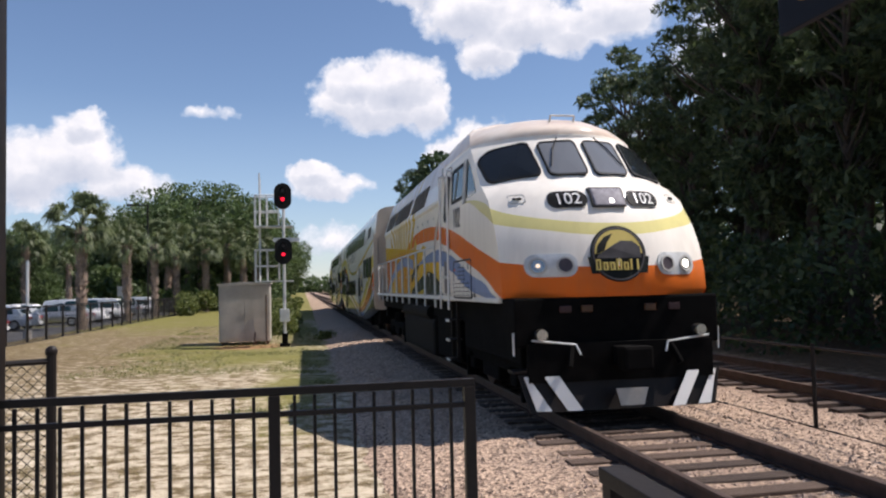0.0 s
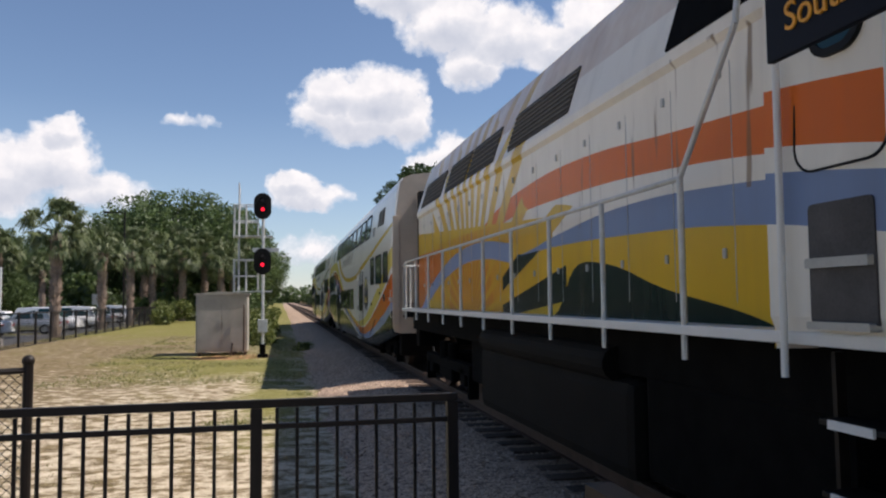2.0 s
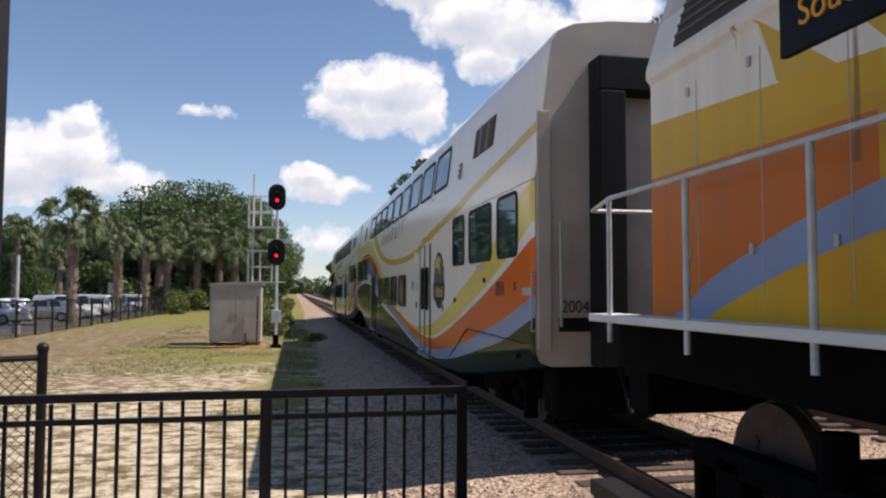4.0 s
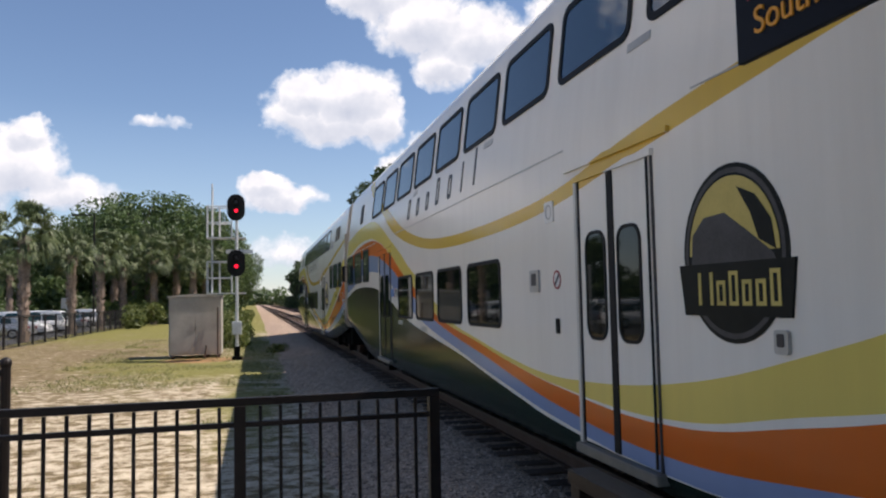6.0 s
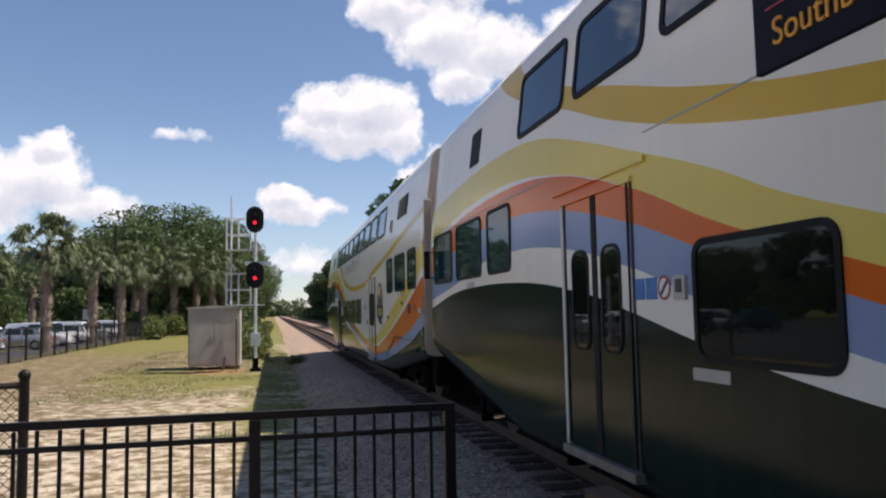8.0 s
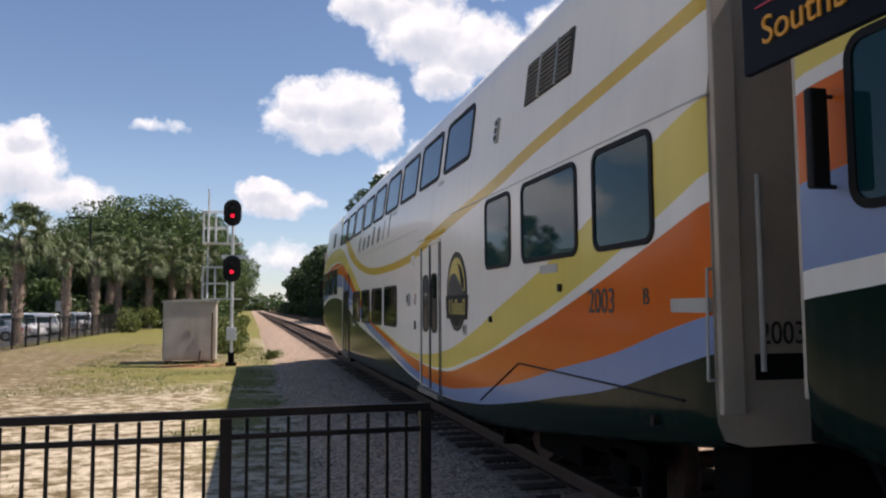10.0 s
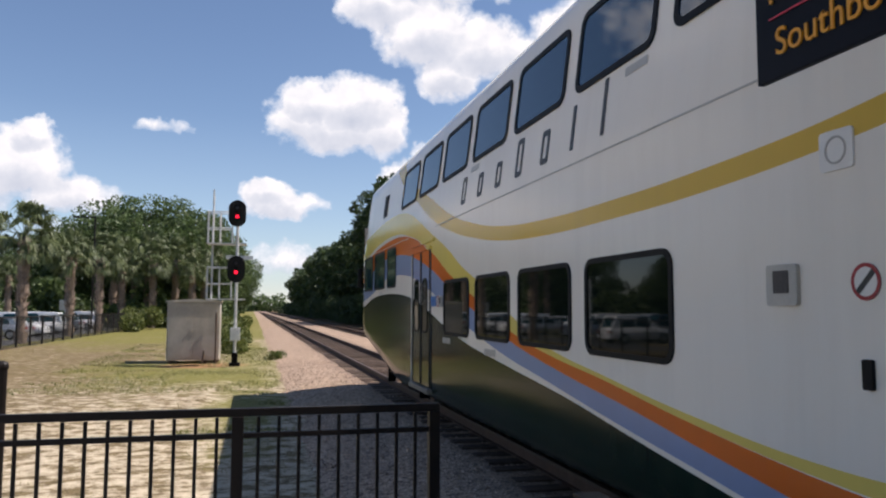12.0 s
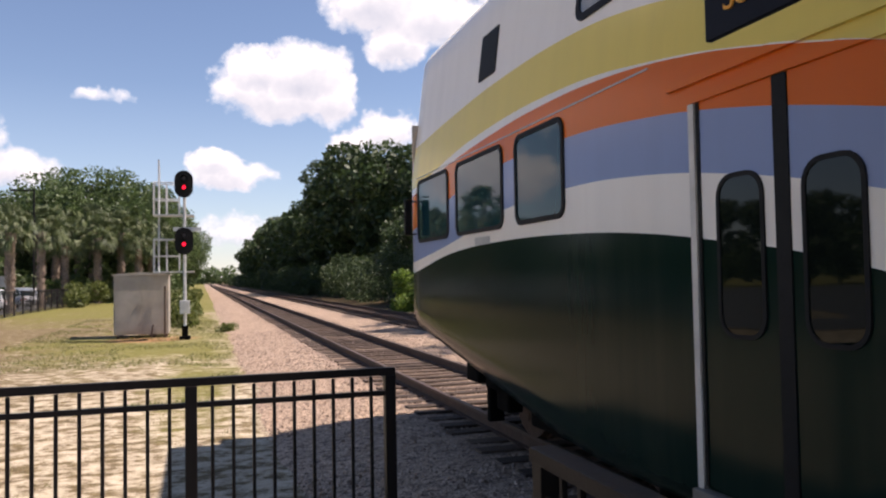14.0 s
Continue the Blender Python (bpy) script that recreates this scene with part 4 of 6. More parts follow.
# heights of the nose, with its middle, its shoulders and half its width
NOSE_Z = [1.6, 1.68, 2.0, 2.3, 2.6, 3.0, 3.22, 3.3, 3.6, 3.9, 4.0, 4.07, 4.13, 4.3, 4.48, 4.6, 4.68]
NOSE_C = [9.05, 9.0, 9.02, 9.07, 9.17, 9.40, 9.64, 9.83, 10.12, 10.43, 10.53, 10.60, 10.57, 10.85, 11.3, 11.85, 12.4]
NOSE_E = [9.55, 9.5, 9.55, 9.65, 9.82, 10.15, 10.5, 10.7, 11.05, 11.4, 11.55, 11.68, 11.72, 12.0, 12.35, 12.7, 13.0]
NOSE_W = [1.48, 1.51, 1.51, 1.51, 1.51, 1.5, 1.49, 1.48, 1.46, 1.43, 1.42, 1.40, 1.40, 1.34, 1.18, 0.92, 0.55]


def nose_y(x, z):
    """How far back the nose's skin lies at x and height z."""
    c = float(np.interp(z, NOSE_Z, NOSE_C))
    e = float(np.interp(z, NOSE_Z, NOSE_E))
    w = float(np.interp(z, NOSE_Z, NOSE_W))
    return c + (e - c) * abs(x / w) ** 2.2


def build_locomotive():
    lo = thing("locomotive", "white and orange diesel passenger locomotive with sloped windshield nose", "locomotive")
    # nose and windshield band, lofted upwards
    rows = [front_row(*q) for q in zip(NOSE_Z, NOSE_C, NOSE_E, NOSE_W)]
    verts, faces = loft(rows)
    link_mesh("nose", verts, faces, LOCO, lo, smooth=True)
    # cab sides and roof behind the nose
    ys = sorted({9.5, *NOSE_E[2:14], 12.5, 13.0, 14.05})
    # side walls alone in front, roof only behind the brow
    v2, f2 = [], []
    for side in (-1, 1):
        strip = []
        for y in ys:
            top = float(np.interp(y, [9.5] + NOSE_E[2:14], [1.68] + NOSE_Z[2:14]))
            zz, xx = NOSE_Z[:14], NOSE_W[:14]
            strip.append([(side * float(np.interp(min(z, top), zz, xx)), y, min(z, top)) for z in zz])
        a, b = loft(strip)
        k = len(v2)
        v2 += a
        f2 += [tuple(i + k for i in q) for q in b]
    roof = []
    for y in (12.0, 12.2, 12.4, 12.6, 12.8, 13.0, 13.4, 14.05):
        row = []
        for x in (-1.34, -1.27, -1.14, -0.92, -0.6, -0.3, 0.0, 0.3, 0.6, 0.92, 1.14, 1.27, 1.34):
            z = float(np.interp(abs(x), [0, 0.6, 0.92, 1.14, 1.27, 1.34], [4.80, 4.76, 4.69, 4.57, 4.43, 4.3]))
            skin = [q for q in np.linspace(4.2, 4.68, 25) if nose_y(min(abs(x), float(np.interp(q, NOSE_Z, NOSE_W))), q) <= y]
            row.append((x, y, min(z, max(skin) + 0.02 * (y - 12.0)) if y < 13.0 and skin else z))
        roof.append(row)
    a, b = loft(roof)
    k = len(v2)
    v2 += a
    f2 += [tuple(i + k for i in q) for q in b]
    link_mesh("cab", v2, f2, LOCO, lo)
    part("cab_rear", boxes((-1.48, 1.48, 14.0, 14.06, 1.5, 3.9), (-1.2, 1.2, 14.0, 14.06, 3.9, 4.3)), LOCO, lo)
    # hood behind the cab, with sloped shoulders
    sect = [(-1.22, 1.58), (-1.22, 2.4), (-1.22, 3.55), (-1.26, 3.6), (-1.26, 3.68), (-1.0, 4.48), (-0.91, 4.70), (-0.72, 4.84), (-0.3, 4.92), (0, 4.93)]
    sect = sect + [(-x, z) for x, z in sect[-2::-1]]
    rows = [[(x, y, z) for x, z in sect] for y in (14.05, 16, 18, 20, 22, 24, 26, 26.75)]
    v, f = loft(rows)
    n = len(sect)
    hood = link_mesh("hood", v, f + [tuple(range(n - 1, -1, -1)), tuple(range(7 * n, 8 * n))], LOCO, lo)
    # shoulder grilles
    def shoulder(side):
        def put(u, v_, d):
            t = (v_ - 3.68) / 0.74
            return Vector((side * (1.26 - 0.24 * t + d * 0.95), u, v_ + d * 0.3))
        return put
    flat = lambda side: (lambda u, v_, d: Vector((side * (1.22 + d), u, v_)))
    cabw = lambda side: (lambda u, v_, d: Vector((side * (float(np.interp(v_, [1.5, 3.0, 3.3, 3.9, 4.15], [1.51, 1.5, 1.48, 1.43, 1.39])) + d), u, v_)))
    for side in (-1, 1):
        put = shoulder(side)
        for a, b, z0, z1, bars in ((14.3, 15.6, 3.70, 4.46, 0), (17.7, 19.9, 3.74, 4.26, 7), (20.6, 22.2, 3.74, 4.26, 5), (22.35, 23.9, 3.74, 4.26, 5), (24.3, 26.3, 3.74, 4.26, 5)):
            gr = panel(lo, "radiator_grille", put, a, b, z0, z1, 0.012, DARK_UNDER if not bars else GRILLE, 0.02)
            for i in range(bars):
                z = z0 + (z1 - z0) * (i + 1) / (bars + 1)
                panel(gr, "grille_bar", put, a, b, z - 0.011, z + 0.011, 0.026, GRILLE_BAR, 0.005)
        pf = flat(side)
        # hood doors: seams and latches
        for i in range(15):
            s = 14.8 + 0.8 * i
            panel(hood, "door_seam", pf, s, s + 0.007, 1.75, 3.4, 0.003, GREY_STEEL, 0.002)
            for z in (2.05, 3.3):
                panel(hood, "latch", pf, s + 0.1, s + 0.14, z, z + 0.07, 0.015, GREY_STEEL, 0.01)
        pc = cabw(side)
        # cab windows, door, numbers
        pane(lo, "cab_window", side, 11.95, 13.0, 3.27, 3.88, None, 0.08, 0.05, pc)
        w = slab_from([(11.0, 3.24), (11.6, 3.22), (11.74, 3.24), (11.74, 3.88), (11.5, 3.74), (11.2, 3.48)], pc, -0.02, 0.008)
        part("cab_quarter_window", w, GLASS, lo)
        panel(lo, "window_shade", pc, 11.72, 11.95, 3.16, 3.9, 0.03, GREY_STEEL, 0.03)
        dr = panel(lo, "cab_door", pc, 13.15, 13.78, 2.44, 4.0, 0.012, LOCO, 0.12)
        sm = lambda u, v_, d, pc=pc: pc(13.465 + u, 3.22 + v_, d)
        part("door_seam", ring_from(rounded(0.66, 1.59, 0.14), rounded(0.635, 1.565, 0.13), sm, 0.0, 0.015), RUBBER, dr)
        at = lambda u, v_, d, pc=pc: pc(13.46 + u, 3.42 + v_, d)
        part("gasket", ring_from(rounded(0.36, 0.86, 0.13), rounded(0.28, 0.78, 0.1), at, 0.0, 0.03), RUBBER, dr)
        part("pane", slab_from(rounded(0.3, 0.8, 0.11), at, 0.0, 0.022), GLASS, dr)
        for a in (13.08, 13.86):
            part("grab_rail", rods([((side * 1.57, a, 1.36), (side * 1.55, a, 3.9)), ((side * 1.44, a, 3.9), (side * 1.55, a, 3.9))], 0.02), WHITE_PAINT, lo)
        for z in (0.42, 0.78, 1.14):
            step = part("ladder_step", boxes((min(side * 1.28, side * 1.52), max(side * 1.28, side * 1.52), 13.22, 13.68, z, z + 0.03), bev=0.006), BLACK_METAL, lo)
            part("step_edge", boxes((min(side * 1.52, side * 1.535), max(side * 1.52, side * 1.535), 13.3, 13.6, z - 0.01, z + 0.035)), WHITE_PAINT, step)
        for a in (13.19, 13.69):
            part("ladder_side", boxes((min(side * 1.34, side * 1.40), max(side * 1.34, side * 1.40), a, a + 0.03, 0.4, 1.5)), BLACK_METAL, lo)
        well = panel(lo, "step_well", pc, 13.25, 13.7, 1.64, 2.26, 0.014, BADGE_GREY, 0.03, "dark step well under the cab door")
        panel(well, "tread", pc, 13.26, 13.69, 1.93, 1.98, 0.05, GREY_STEEL, 0.01)
        panel(well, "tread", pc, 13.26, 13.69, 1.62, 1.66, 0.05, GREY_STEEL, 0.01)
        turn = Matrix(((0, 0, side, 0), (side, 0, 0, 0), (0, 1, 0, 0), (0, 0, 0, 1)))
        lettering("fleet_number", "102", 0.5, Matrix.Translation((side * 1.508, 12.5, 2.96)) @ turn, LETTER, lo, squeeze=0.85)
        # louvred door with black rim
        at = lambda u, v_, d, pc=pc: pc(12.1 + u, 1.9 + v_, d)
        lv = part("louvred_door", slab_from(rounded(1.4, 0.6, 0.05), at, -0.02, 0.006), LOCO, lo)
        part("door_rim", ring_from(rounded(1.46, 0.66, 0.08), rounded(1.4, 0.6, 0.06), at, -0.01, 0.012), RUBBER, lv)
        for u, rows in ((0.5, 4), (0.22, 8), (-0.09, 8), (-0.42, 4)):
            for i in range(rows):
                v_ = -0.255 + 0.068 * i
                lou = part("louvre", slab_from([(u - 0.125, v_ - 0.012), (u + 0.125, v_ - 0.012), (u + 0.115, v_ + 0.016), (u - 0.115, v_ + 0.016)], at, 0.0, 0.034), LOCO, lv)
                part("slit", slab_from([(u - 0.12, v_ - 0.026), (u + 0.12, v_ - 0.026), (u + 0.12, v_ - 0.013), (u - 0.12, v_ - 0.013)], at, 0.0, 0.009), RUBBER, lou)
        panel(lv, "latch", pc, 11.55, 11.6, 2.05, 2.15, 0.03, GREY_STEEL, 0.01)
        panel(lv, "latch", pc, 12.68, 12.78, 2.05, 2.09, 0.014, RED_PAINT, 0.01)
        panel(lo, "cab_seam", pc, 11.2, 11.222, 1.6, 3.3, 0.003, RUBBER, 0.003)
        # sill, walkway, handrails
        part("sill", boxes((min(side * 1.2, side * 1.5), max(side * 1.2, side * 1.5), 9.75, 27.5, 1.53, 1.6), bev=0.01), WHITE_PAINT, lo)
        posts = [15.06 + 1.335 * i for i in range(10)]
        rail_lines = [((side * 1.47, posts[i], 2.62), (side * 1.47, posts[i + 1], 2.62)) for i in range(9)]
        rail_lines += [((side * 1.47, 15.06, 2.62), (side * 1.42, 14.42, 3.5)), ((side * 1.42, 14.42, 3.5), (side * 1.38, 14.34, 4.15))]
        for line in rail_lines:
            part("handrail", rods([line], 0.021), STEEL_WHITE, lo)
        for y in posts:
            part("handrail_post", rods([((side * 1.47, y, 1.36), (side * 1.47, y, 2.62))], 0.024), STEEL_WHITE, lo)
        # nose details
        end_rail = rods([((side * 1.3, 27.45, 1.5), (side * 1.3, 27.45, 2.55)), ((side * 0.6, 27.45, 1.5), (side * 0.6, 27.45, 2.55)), ((side * 0.6, 27.45, 2.55), (side * 1.47, 27.45, 2.55)), ((side * 1.47, 27.45, 2.55), (side * 1.47, 27.07, 2.62))], 0.02)
        part("end_rail", end_rail, STEEL_WHITE, lo)
        # headlight cluster
        hx = side * 0.9
        tilt = lambda u, v_, d: Vector((hx + u, nose_y(hx + u, 2.03 + v_) - d, 2.03 + v_))
        hl = part("headlight_housing", shell_from(rounded(0.66, 0.31, 0.14), tilt, -0.05, 0.022), STEEL_WHITE, lo)
        disc = lambda c, r: [(c + r * math.cos(i * math.pi / 10), r * math.sin(i * math.pi / 10)) for i in range(20)]
        for q in (-0.17, 0.17):
            outer = q * side > 0
            part("lamp_ring", ring_from(disc(q, 0.115), disc(q, 0.09), tilt, 0.0, 0.045), GREY_STEEL, hl)
            part("lens", slab_from(disc(q, 0.09), tilt, 0.0, 0.03), LAMP_SILVER if outer else DIM_LENS, hl)
            if outer:
                part("bulb", slab_from(disc(q, 0.055 if side > 0 else 0.026), tilt, 0.0, 0.036), HEAD_LIGHT if side > 0 else HEAD_DIM, hl)
        # number board
        nx = side * 0.55
        nb = lambda u, v_, d: Vector((nx + u, nose_y(nx + u, 2.95 + v_) - d, 2.95 + v_))
        board = part("number_board", shell_from(rounded(0.50, 0.23, 0.11), nb, -0.03, 0.02), BOARD_BLACK, lo, "black number board with white digits")
        part("board_rim", ring_from(rounded(0.52, 0.25, 0.12), rounded(0.49, 0.22, 0.105), nb, -0.02, 0.024), RUBBER, board)
        digits = lettering("board_number", "102", 0.235, Matrix.Identity(4), WHITE_PAINT, board, 0.004)
        for vert in digits.data.vertices:
            vert.co = nb(vert.co.x, vert.co.y, 0.034 + vert.co.z)
        # latch recess beside the board
        lr = lambda u, v_, d: Vector((side * 1.17 + u, nose_y(side * 1.17 + u, 3.0 + v_) - d, 3.0 + v_))
        part("latch_frame", ring_from(rounded(0.2, 0.14, 0.03), rounded(0.185, 0.125, 0.025), lr, -0.02, 0.01), GREY_STEEL, lo)
        part("latch_handle", slab_from(rounded(0.1, 0.035, 0.012), lr, -0.02, 0.03), RUBBER, lo)
    # windshields
    def ws(u, v_, d):
        return Vector((u, nose_y(u, v_) - d, v_ + d * 0.5))
    def quad(corners, grow=0.0, n=6):
        cx, cy = sum(c[0] for c in corners) / len(corners), sum(c[1] for c in corners) / len(corners)
        out = []
        m = len(corners)
        for i in range(m):
            p, c, q = Vector(corners[i - 1]), Vector(corners[i]), Vector(corners[(i + 1) % m])
            for k in range(n + 1):
                t = k / n
                a = c + (p - c).normalized() * 0.09 * (1 - t) ** 2 + (q - c).normalized() * 0.09 * t ** 2
                out.append(a)
        return [((x - cx) * (1 + grow) + cx, (y - cy) * (1 + grow * 1.3) + cy) for x, y in out]
    for side in (-1, 1):
        for cs in (((0.06, 3.36), (0.60, 3.36), (0.61, 3.94), (0.07, 3.96)), ((0.71, 3.38), (1.38, 3.32), (1.42, 3.74), (1.24, 3.90), (0.74, 3.97))):
            c = [(side * a, z) for a, z in cs]
            # inner panes take the base with the painted sky reflection, outer ones stay dark
            win = part("windshield", ring_from(quad(c, 0.035), quad(c, -0.03), ws, -0.03, 0.038), RUBBER, lo)
            part("pane", shell_from(quad(c, 0.0), ws, -0.03, 0.03), WIND_GLASS if cs[0][0] < 0.5 else CAB_GLASS, win)
        part("wiper", rods([(ws(side * 0.3, 4.02, 0.03), ws(side * 0.42, 3.82, 0.05)), (ws(side * 0.42, 3.84, 0.05), ws(side * 0.55, 3.5, 0.05))], 0.011, 6), RUBBER, lo)
    # headlight box in the middle of the nose
    hb = lambda u, v_, d: Vector((u, nose_y(u, 2.97 + v_) - d, 2.97 + v_))
    hbox = part("centre_headlight", shell_from(rounded(0.5, 0.3, 0.03), hb, -0.05, 0.058), RUBBER, lo)
    part("pane", shell_from(rounded(0.45, 0.26, 0.02), hb, 0.0, 0.066), BOX_LENS, hbox, smooth=True)
    ci = [(0.03 + 0.032 * math.cos(i * math.pi / 8), -0.06 + 0.032 * math.sin(i * math.pi / 8)) for i in range(16)]
    part("lens", slab_from(ci, hb, 0.0, 0.074), HEAD_LIGHT, hbox)
    front = lambda u, v_, d: Vector((u, nose_y(u, v_) - 1.5 * d - 0.012, v_))
    badge(lo, front, 0.0, 2.17, 0.78, 0.76)
    part("roof_handle", rods([((-0.2, 11.15, 4.40), (-0.2, 11.08, 4.5)), ((0.2, 11.15, 4.40), (0.2, 11.08, 4.5)), ((-0.2, 11.08, 4.5), (0.2, 11.08, 4.5))], 0.016), GREY_STEEL, lo)
    part("horn", rods([((0.5, 12.6, 4.5), (0.5, 13.0, 4.6)), ((0.35, 12.6, 4.5), (0.35, 13.0, 4.58))], 0.05), GREY_STEEL, lo)
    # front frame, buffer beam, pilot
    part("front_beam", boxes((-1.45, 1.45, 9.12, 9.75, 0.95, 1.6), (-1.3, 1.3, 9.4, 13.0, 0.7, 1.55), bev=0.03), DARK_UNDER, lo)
    for x, c in ((-0.75, DARK_RED), (-0.45, AMBER), (0.45, AMBER), (0.8, DARK_RED)):
        part("marker_lens", boxes((x - 0.08, x + 0.08, 9.09, 9.14, 1.40, 1.49), bev=0.01), c, lo)
    pil = lambda u, v_, d: Vector((u, 8.86 + 0.16 * abs(u) - d - (0.55 - v_) * 0.15, v_))
    pilot = part("pilot", slab_from([(-1.42, 0.60), (1.42, 0.60), (1.30, 0.12), (-1.30, 0.12)], pil, -0.05, 0.0), BLACK_METAL, lo)
    for side in (-1, 1):
        for a in (0.62, 1.02):
            st = [(side * (a + 0.28), 0.58), (side * (a + 0.48), 0.58), (side * (a + 0.2), 0.14), (side * a, 0.14)]
            st = [(max(-1.36, min(1.36, u)), v_) for u, v_ in st]
            part("pilot_stripe", slab_from(st, pil, 0.0, 0.006), WHITE_PAINT, pilot)
        part("uncoupling_lever", rods([((side * 0.65, 9.03, 0.98), (side * 1.25, 9.03, 1.05)), ((side * 0.65, 9.03, 0.98), (side * 0.6, 8.99, 0.85))], 0.014), STEEL_WHITE, lo)
        part("ditch_light", rods([((side * 1.12, 8.98, 1.12), (side * 1.12, 9.12, 1.12))], 0.075, 16), LAMP_SILVER, lo)
        part("buffer_hose", rods([((side * 0.7, 9.05, 0.95), (side * 0.78, 8.92, 0.7))], 0.04), DARK_UNDER, lo)
        part("corner_step", boxes((min(side * 1.15, side * 1.5), max(side * 1.15, side * 1.5), 9.1, 9.35, 0.62, 0.66)), BLACK_METAL, lo)
        part("corner_handle", rods([((side * 1.46, 9.16, 0.85), (side * 1.46, 9.16, 1.15))], 0.016), STEEL_WHITE, lo)
    part("knuckle_plate", slab_from([(-0.22, 0.42), (0.22, 0.42), (0.16, 0.2), (-0.16, 0.2)], lambda u, v_, d: Vector((u, 8.77 - d, v_)), 0, 0.01), GREY_STEEL, pilot)
    part("coupler", boxes((-0.14, 0.14, 8.6, 9.3, 0.68, 0.95), (-0.2, 0.2, 8.5, 8.75, 0.66, 0.97), bev=0.04), DARK_UNDER, lo)
    part("snow_plate", boxes((-1.3, 1.3, 9.03, 9.13, 0.5, 1.0)), DARK_UNDER, lo)
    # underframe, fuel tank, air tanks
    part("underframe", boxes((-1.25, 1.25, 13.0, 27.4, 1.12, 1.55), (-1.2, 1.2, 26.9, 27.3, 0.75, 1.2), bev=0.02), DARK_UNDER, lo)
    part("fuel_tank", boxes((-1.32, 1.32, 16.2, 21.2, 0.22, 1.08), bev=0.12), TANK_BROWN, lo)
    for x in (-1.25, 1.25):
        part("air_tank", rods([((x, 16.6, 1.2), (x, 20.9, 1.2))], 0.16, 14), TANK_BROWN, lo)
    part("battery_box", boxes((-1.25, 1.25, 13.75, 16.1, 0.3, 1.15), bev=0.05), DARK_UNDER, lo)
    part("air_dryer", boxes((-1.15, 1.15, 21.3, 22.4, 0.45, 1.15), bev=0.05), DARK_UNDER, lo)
    part("rear_coupler", boxes((-0.14, 0.14, 27.2, 28.5, 0.72, 0.98), bev=0.03), DARK_UNDER, lo)
    truck(lo, 11.7, 2.75, 0.5)
    truck(lo, 24.4, 2.75, 0.5)
    return lo


LOCOMOTIVE = build_locomotive()
COACH_ONE = build_coach("2004", "white bilevel passenger coach with orange, yellow and green swoosh stripes")
COACH_TWO = build_coach("2003", "white bilevel cab coach with swoosh stripes at the train's end")


# ---------------------------------------------------------------- platform fences, column and sign
def picket_fence(label, m, length, post_at, height, pickets, cap=0.045):
    """Runs along local x from 0; z = 0 at the platform."""
    f = thing("metal_fence", label, "fence", m, "platform fences")
    part("top_rail", boxes((0, length, -cap / 2, cap / 2, height - 0.045, height), bev=0.004), BLACK_METAL, f)
    part("upper_rail", boxes((0, length, -0.018, 0.018, height - 0.165, height - 0.135), bev=0.003), BLACK_METAL, f)
    part("bottom_rail", boxes((0, length, -0.018, 0.018, 0.09, 0.125), bev=0.003), BLACK_METAL, f)
    for x in post_at:
        p = part("post", boxes((x - 0.032, x + 0.032, -0.032, 0.032, 0.0, height - 0.046), bev=0.004), BLACK_METAL, f)
        part("base_plate", boxes((x - 0.07, x + 0.07, -0.07, 0.07, 0.0, 0.012)), BLACK_METAL, p)
    me = bpy.data.meshes.new("picket")
    bm = boxes((-0.0095, 0.0095, -0.0095, 0.0095, 0.1, height - 0.05), bev=0.002)
    bm.to_mesh(me)
    bm.free()
    me.materials.append(BLACK_METAL)
    for x in pickets:
        k = new("picket", me)
        k.parent = f
        k.matrix_basis = pose(x, 0, 0)
    return f


FX = -5.75
gap = (4.328 - 3.205) / 10
picks = [(-4.328 - FX) + gap * i for i in range(1, 10)] + [(-4.328 - FX) - gap * i for i in range(1, 13)]
picket_fence("dark brown metal picket fence across the platform end", pose(FX, 3.9, 0.15), -3.173 - FX, [-4.328 - FX, -3.205 - FX], 1.09, picks)
picket_fence("dark metal guard railing along the platform edge", pose(-3.26, -1.6, 0.15, 0, 0, 90), 3.25, [0.05, 1.65, 3.22], 1.09, [0.05 + 0.113 * i for i in range(1, 28)], 0.085)

col = thing("platform_column", "dark painted steel column at the platform fence", "column", pose(-5.84, 3.9, 0.15))
part("shaft", boxes((-0.09, 0.09, -0.09, 0.09, 0, 4.6), bev=0.008), BLACK_METAL, col)
part("base_plate", boxes((-0.16, 0.16, -0.16, 0.16, 0, 0.02)), BLACK_METAL, col)


def build_canopy():
    c = thing("platform_canopy", "dark steel platform canopy over the waiting area", "canopy", pose(-5.6, 0, 0.15), kind="structure")
    part("roof", boxes((0.4, 3.1, -12.0, 2.4, 3.75, 3.9), bev=0.02), BLACK_METAL, c)
    for x in (0.8, 2.6):
        part("beam", boxes((x - 0.08, x + 0.08, -12.0, 2.35, 3.55, 3.75), bev=0.01), BLACK_METAL, c)
    for y in (-11.0, -6.5, -2.2):
        for x in (0.8,):
            part("column", boxes((x - 0.1, x + 0.1, y - 0.1, y + 0.1, 0.0, 3.55), bev=0.01), BLACK_METAL, c)


build_canopy()


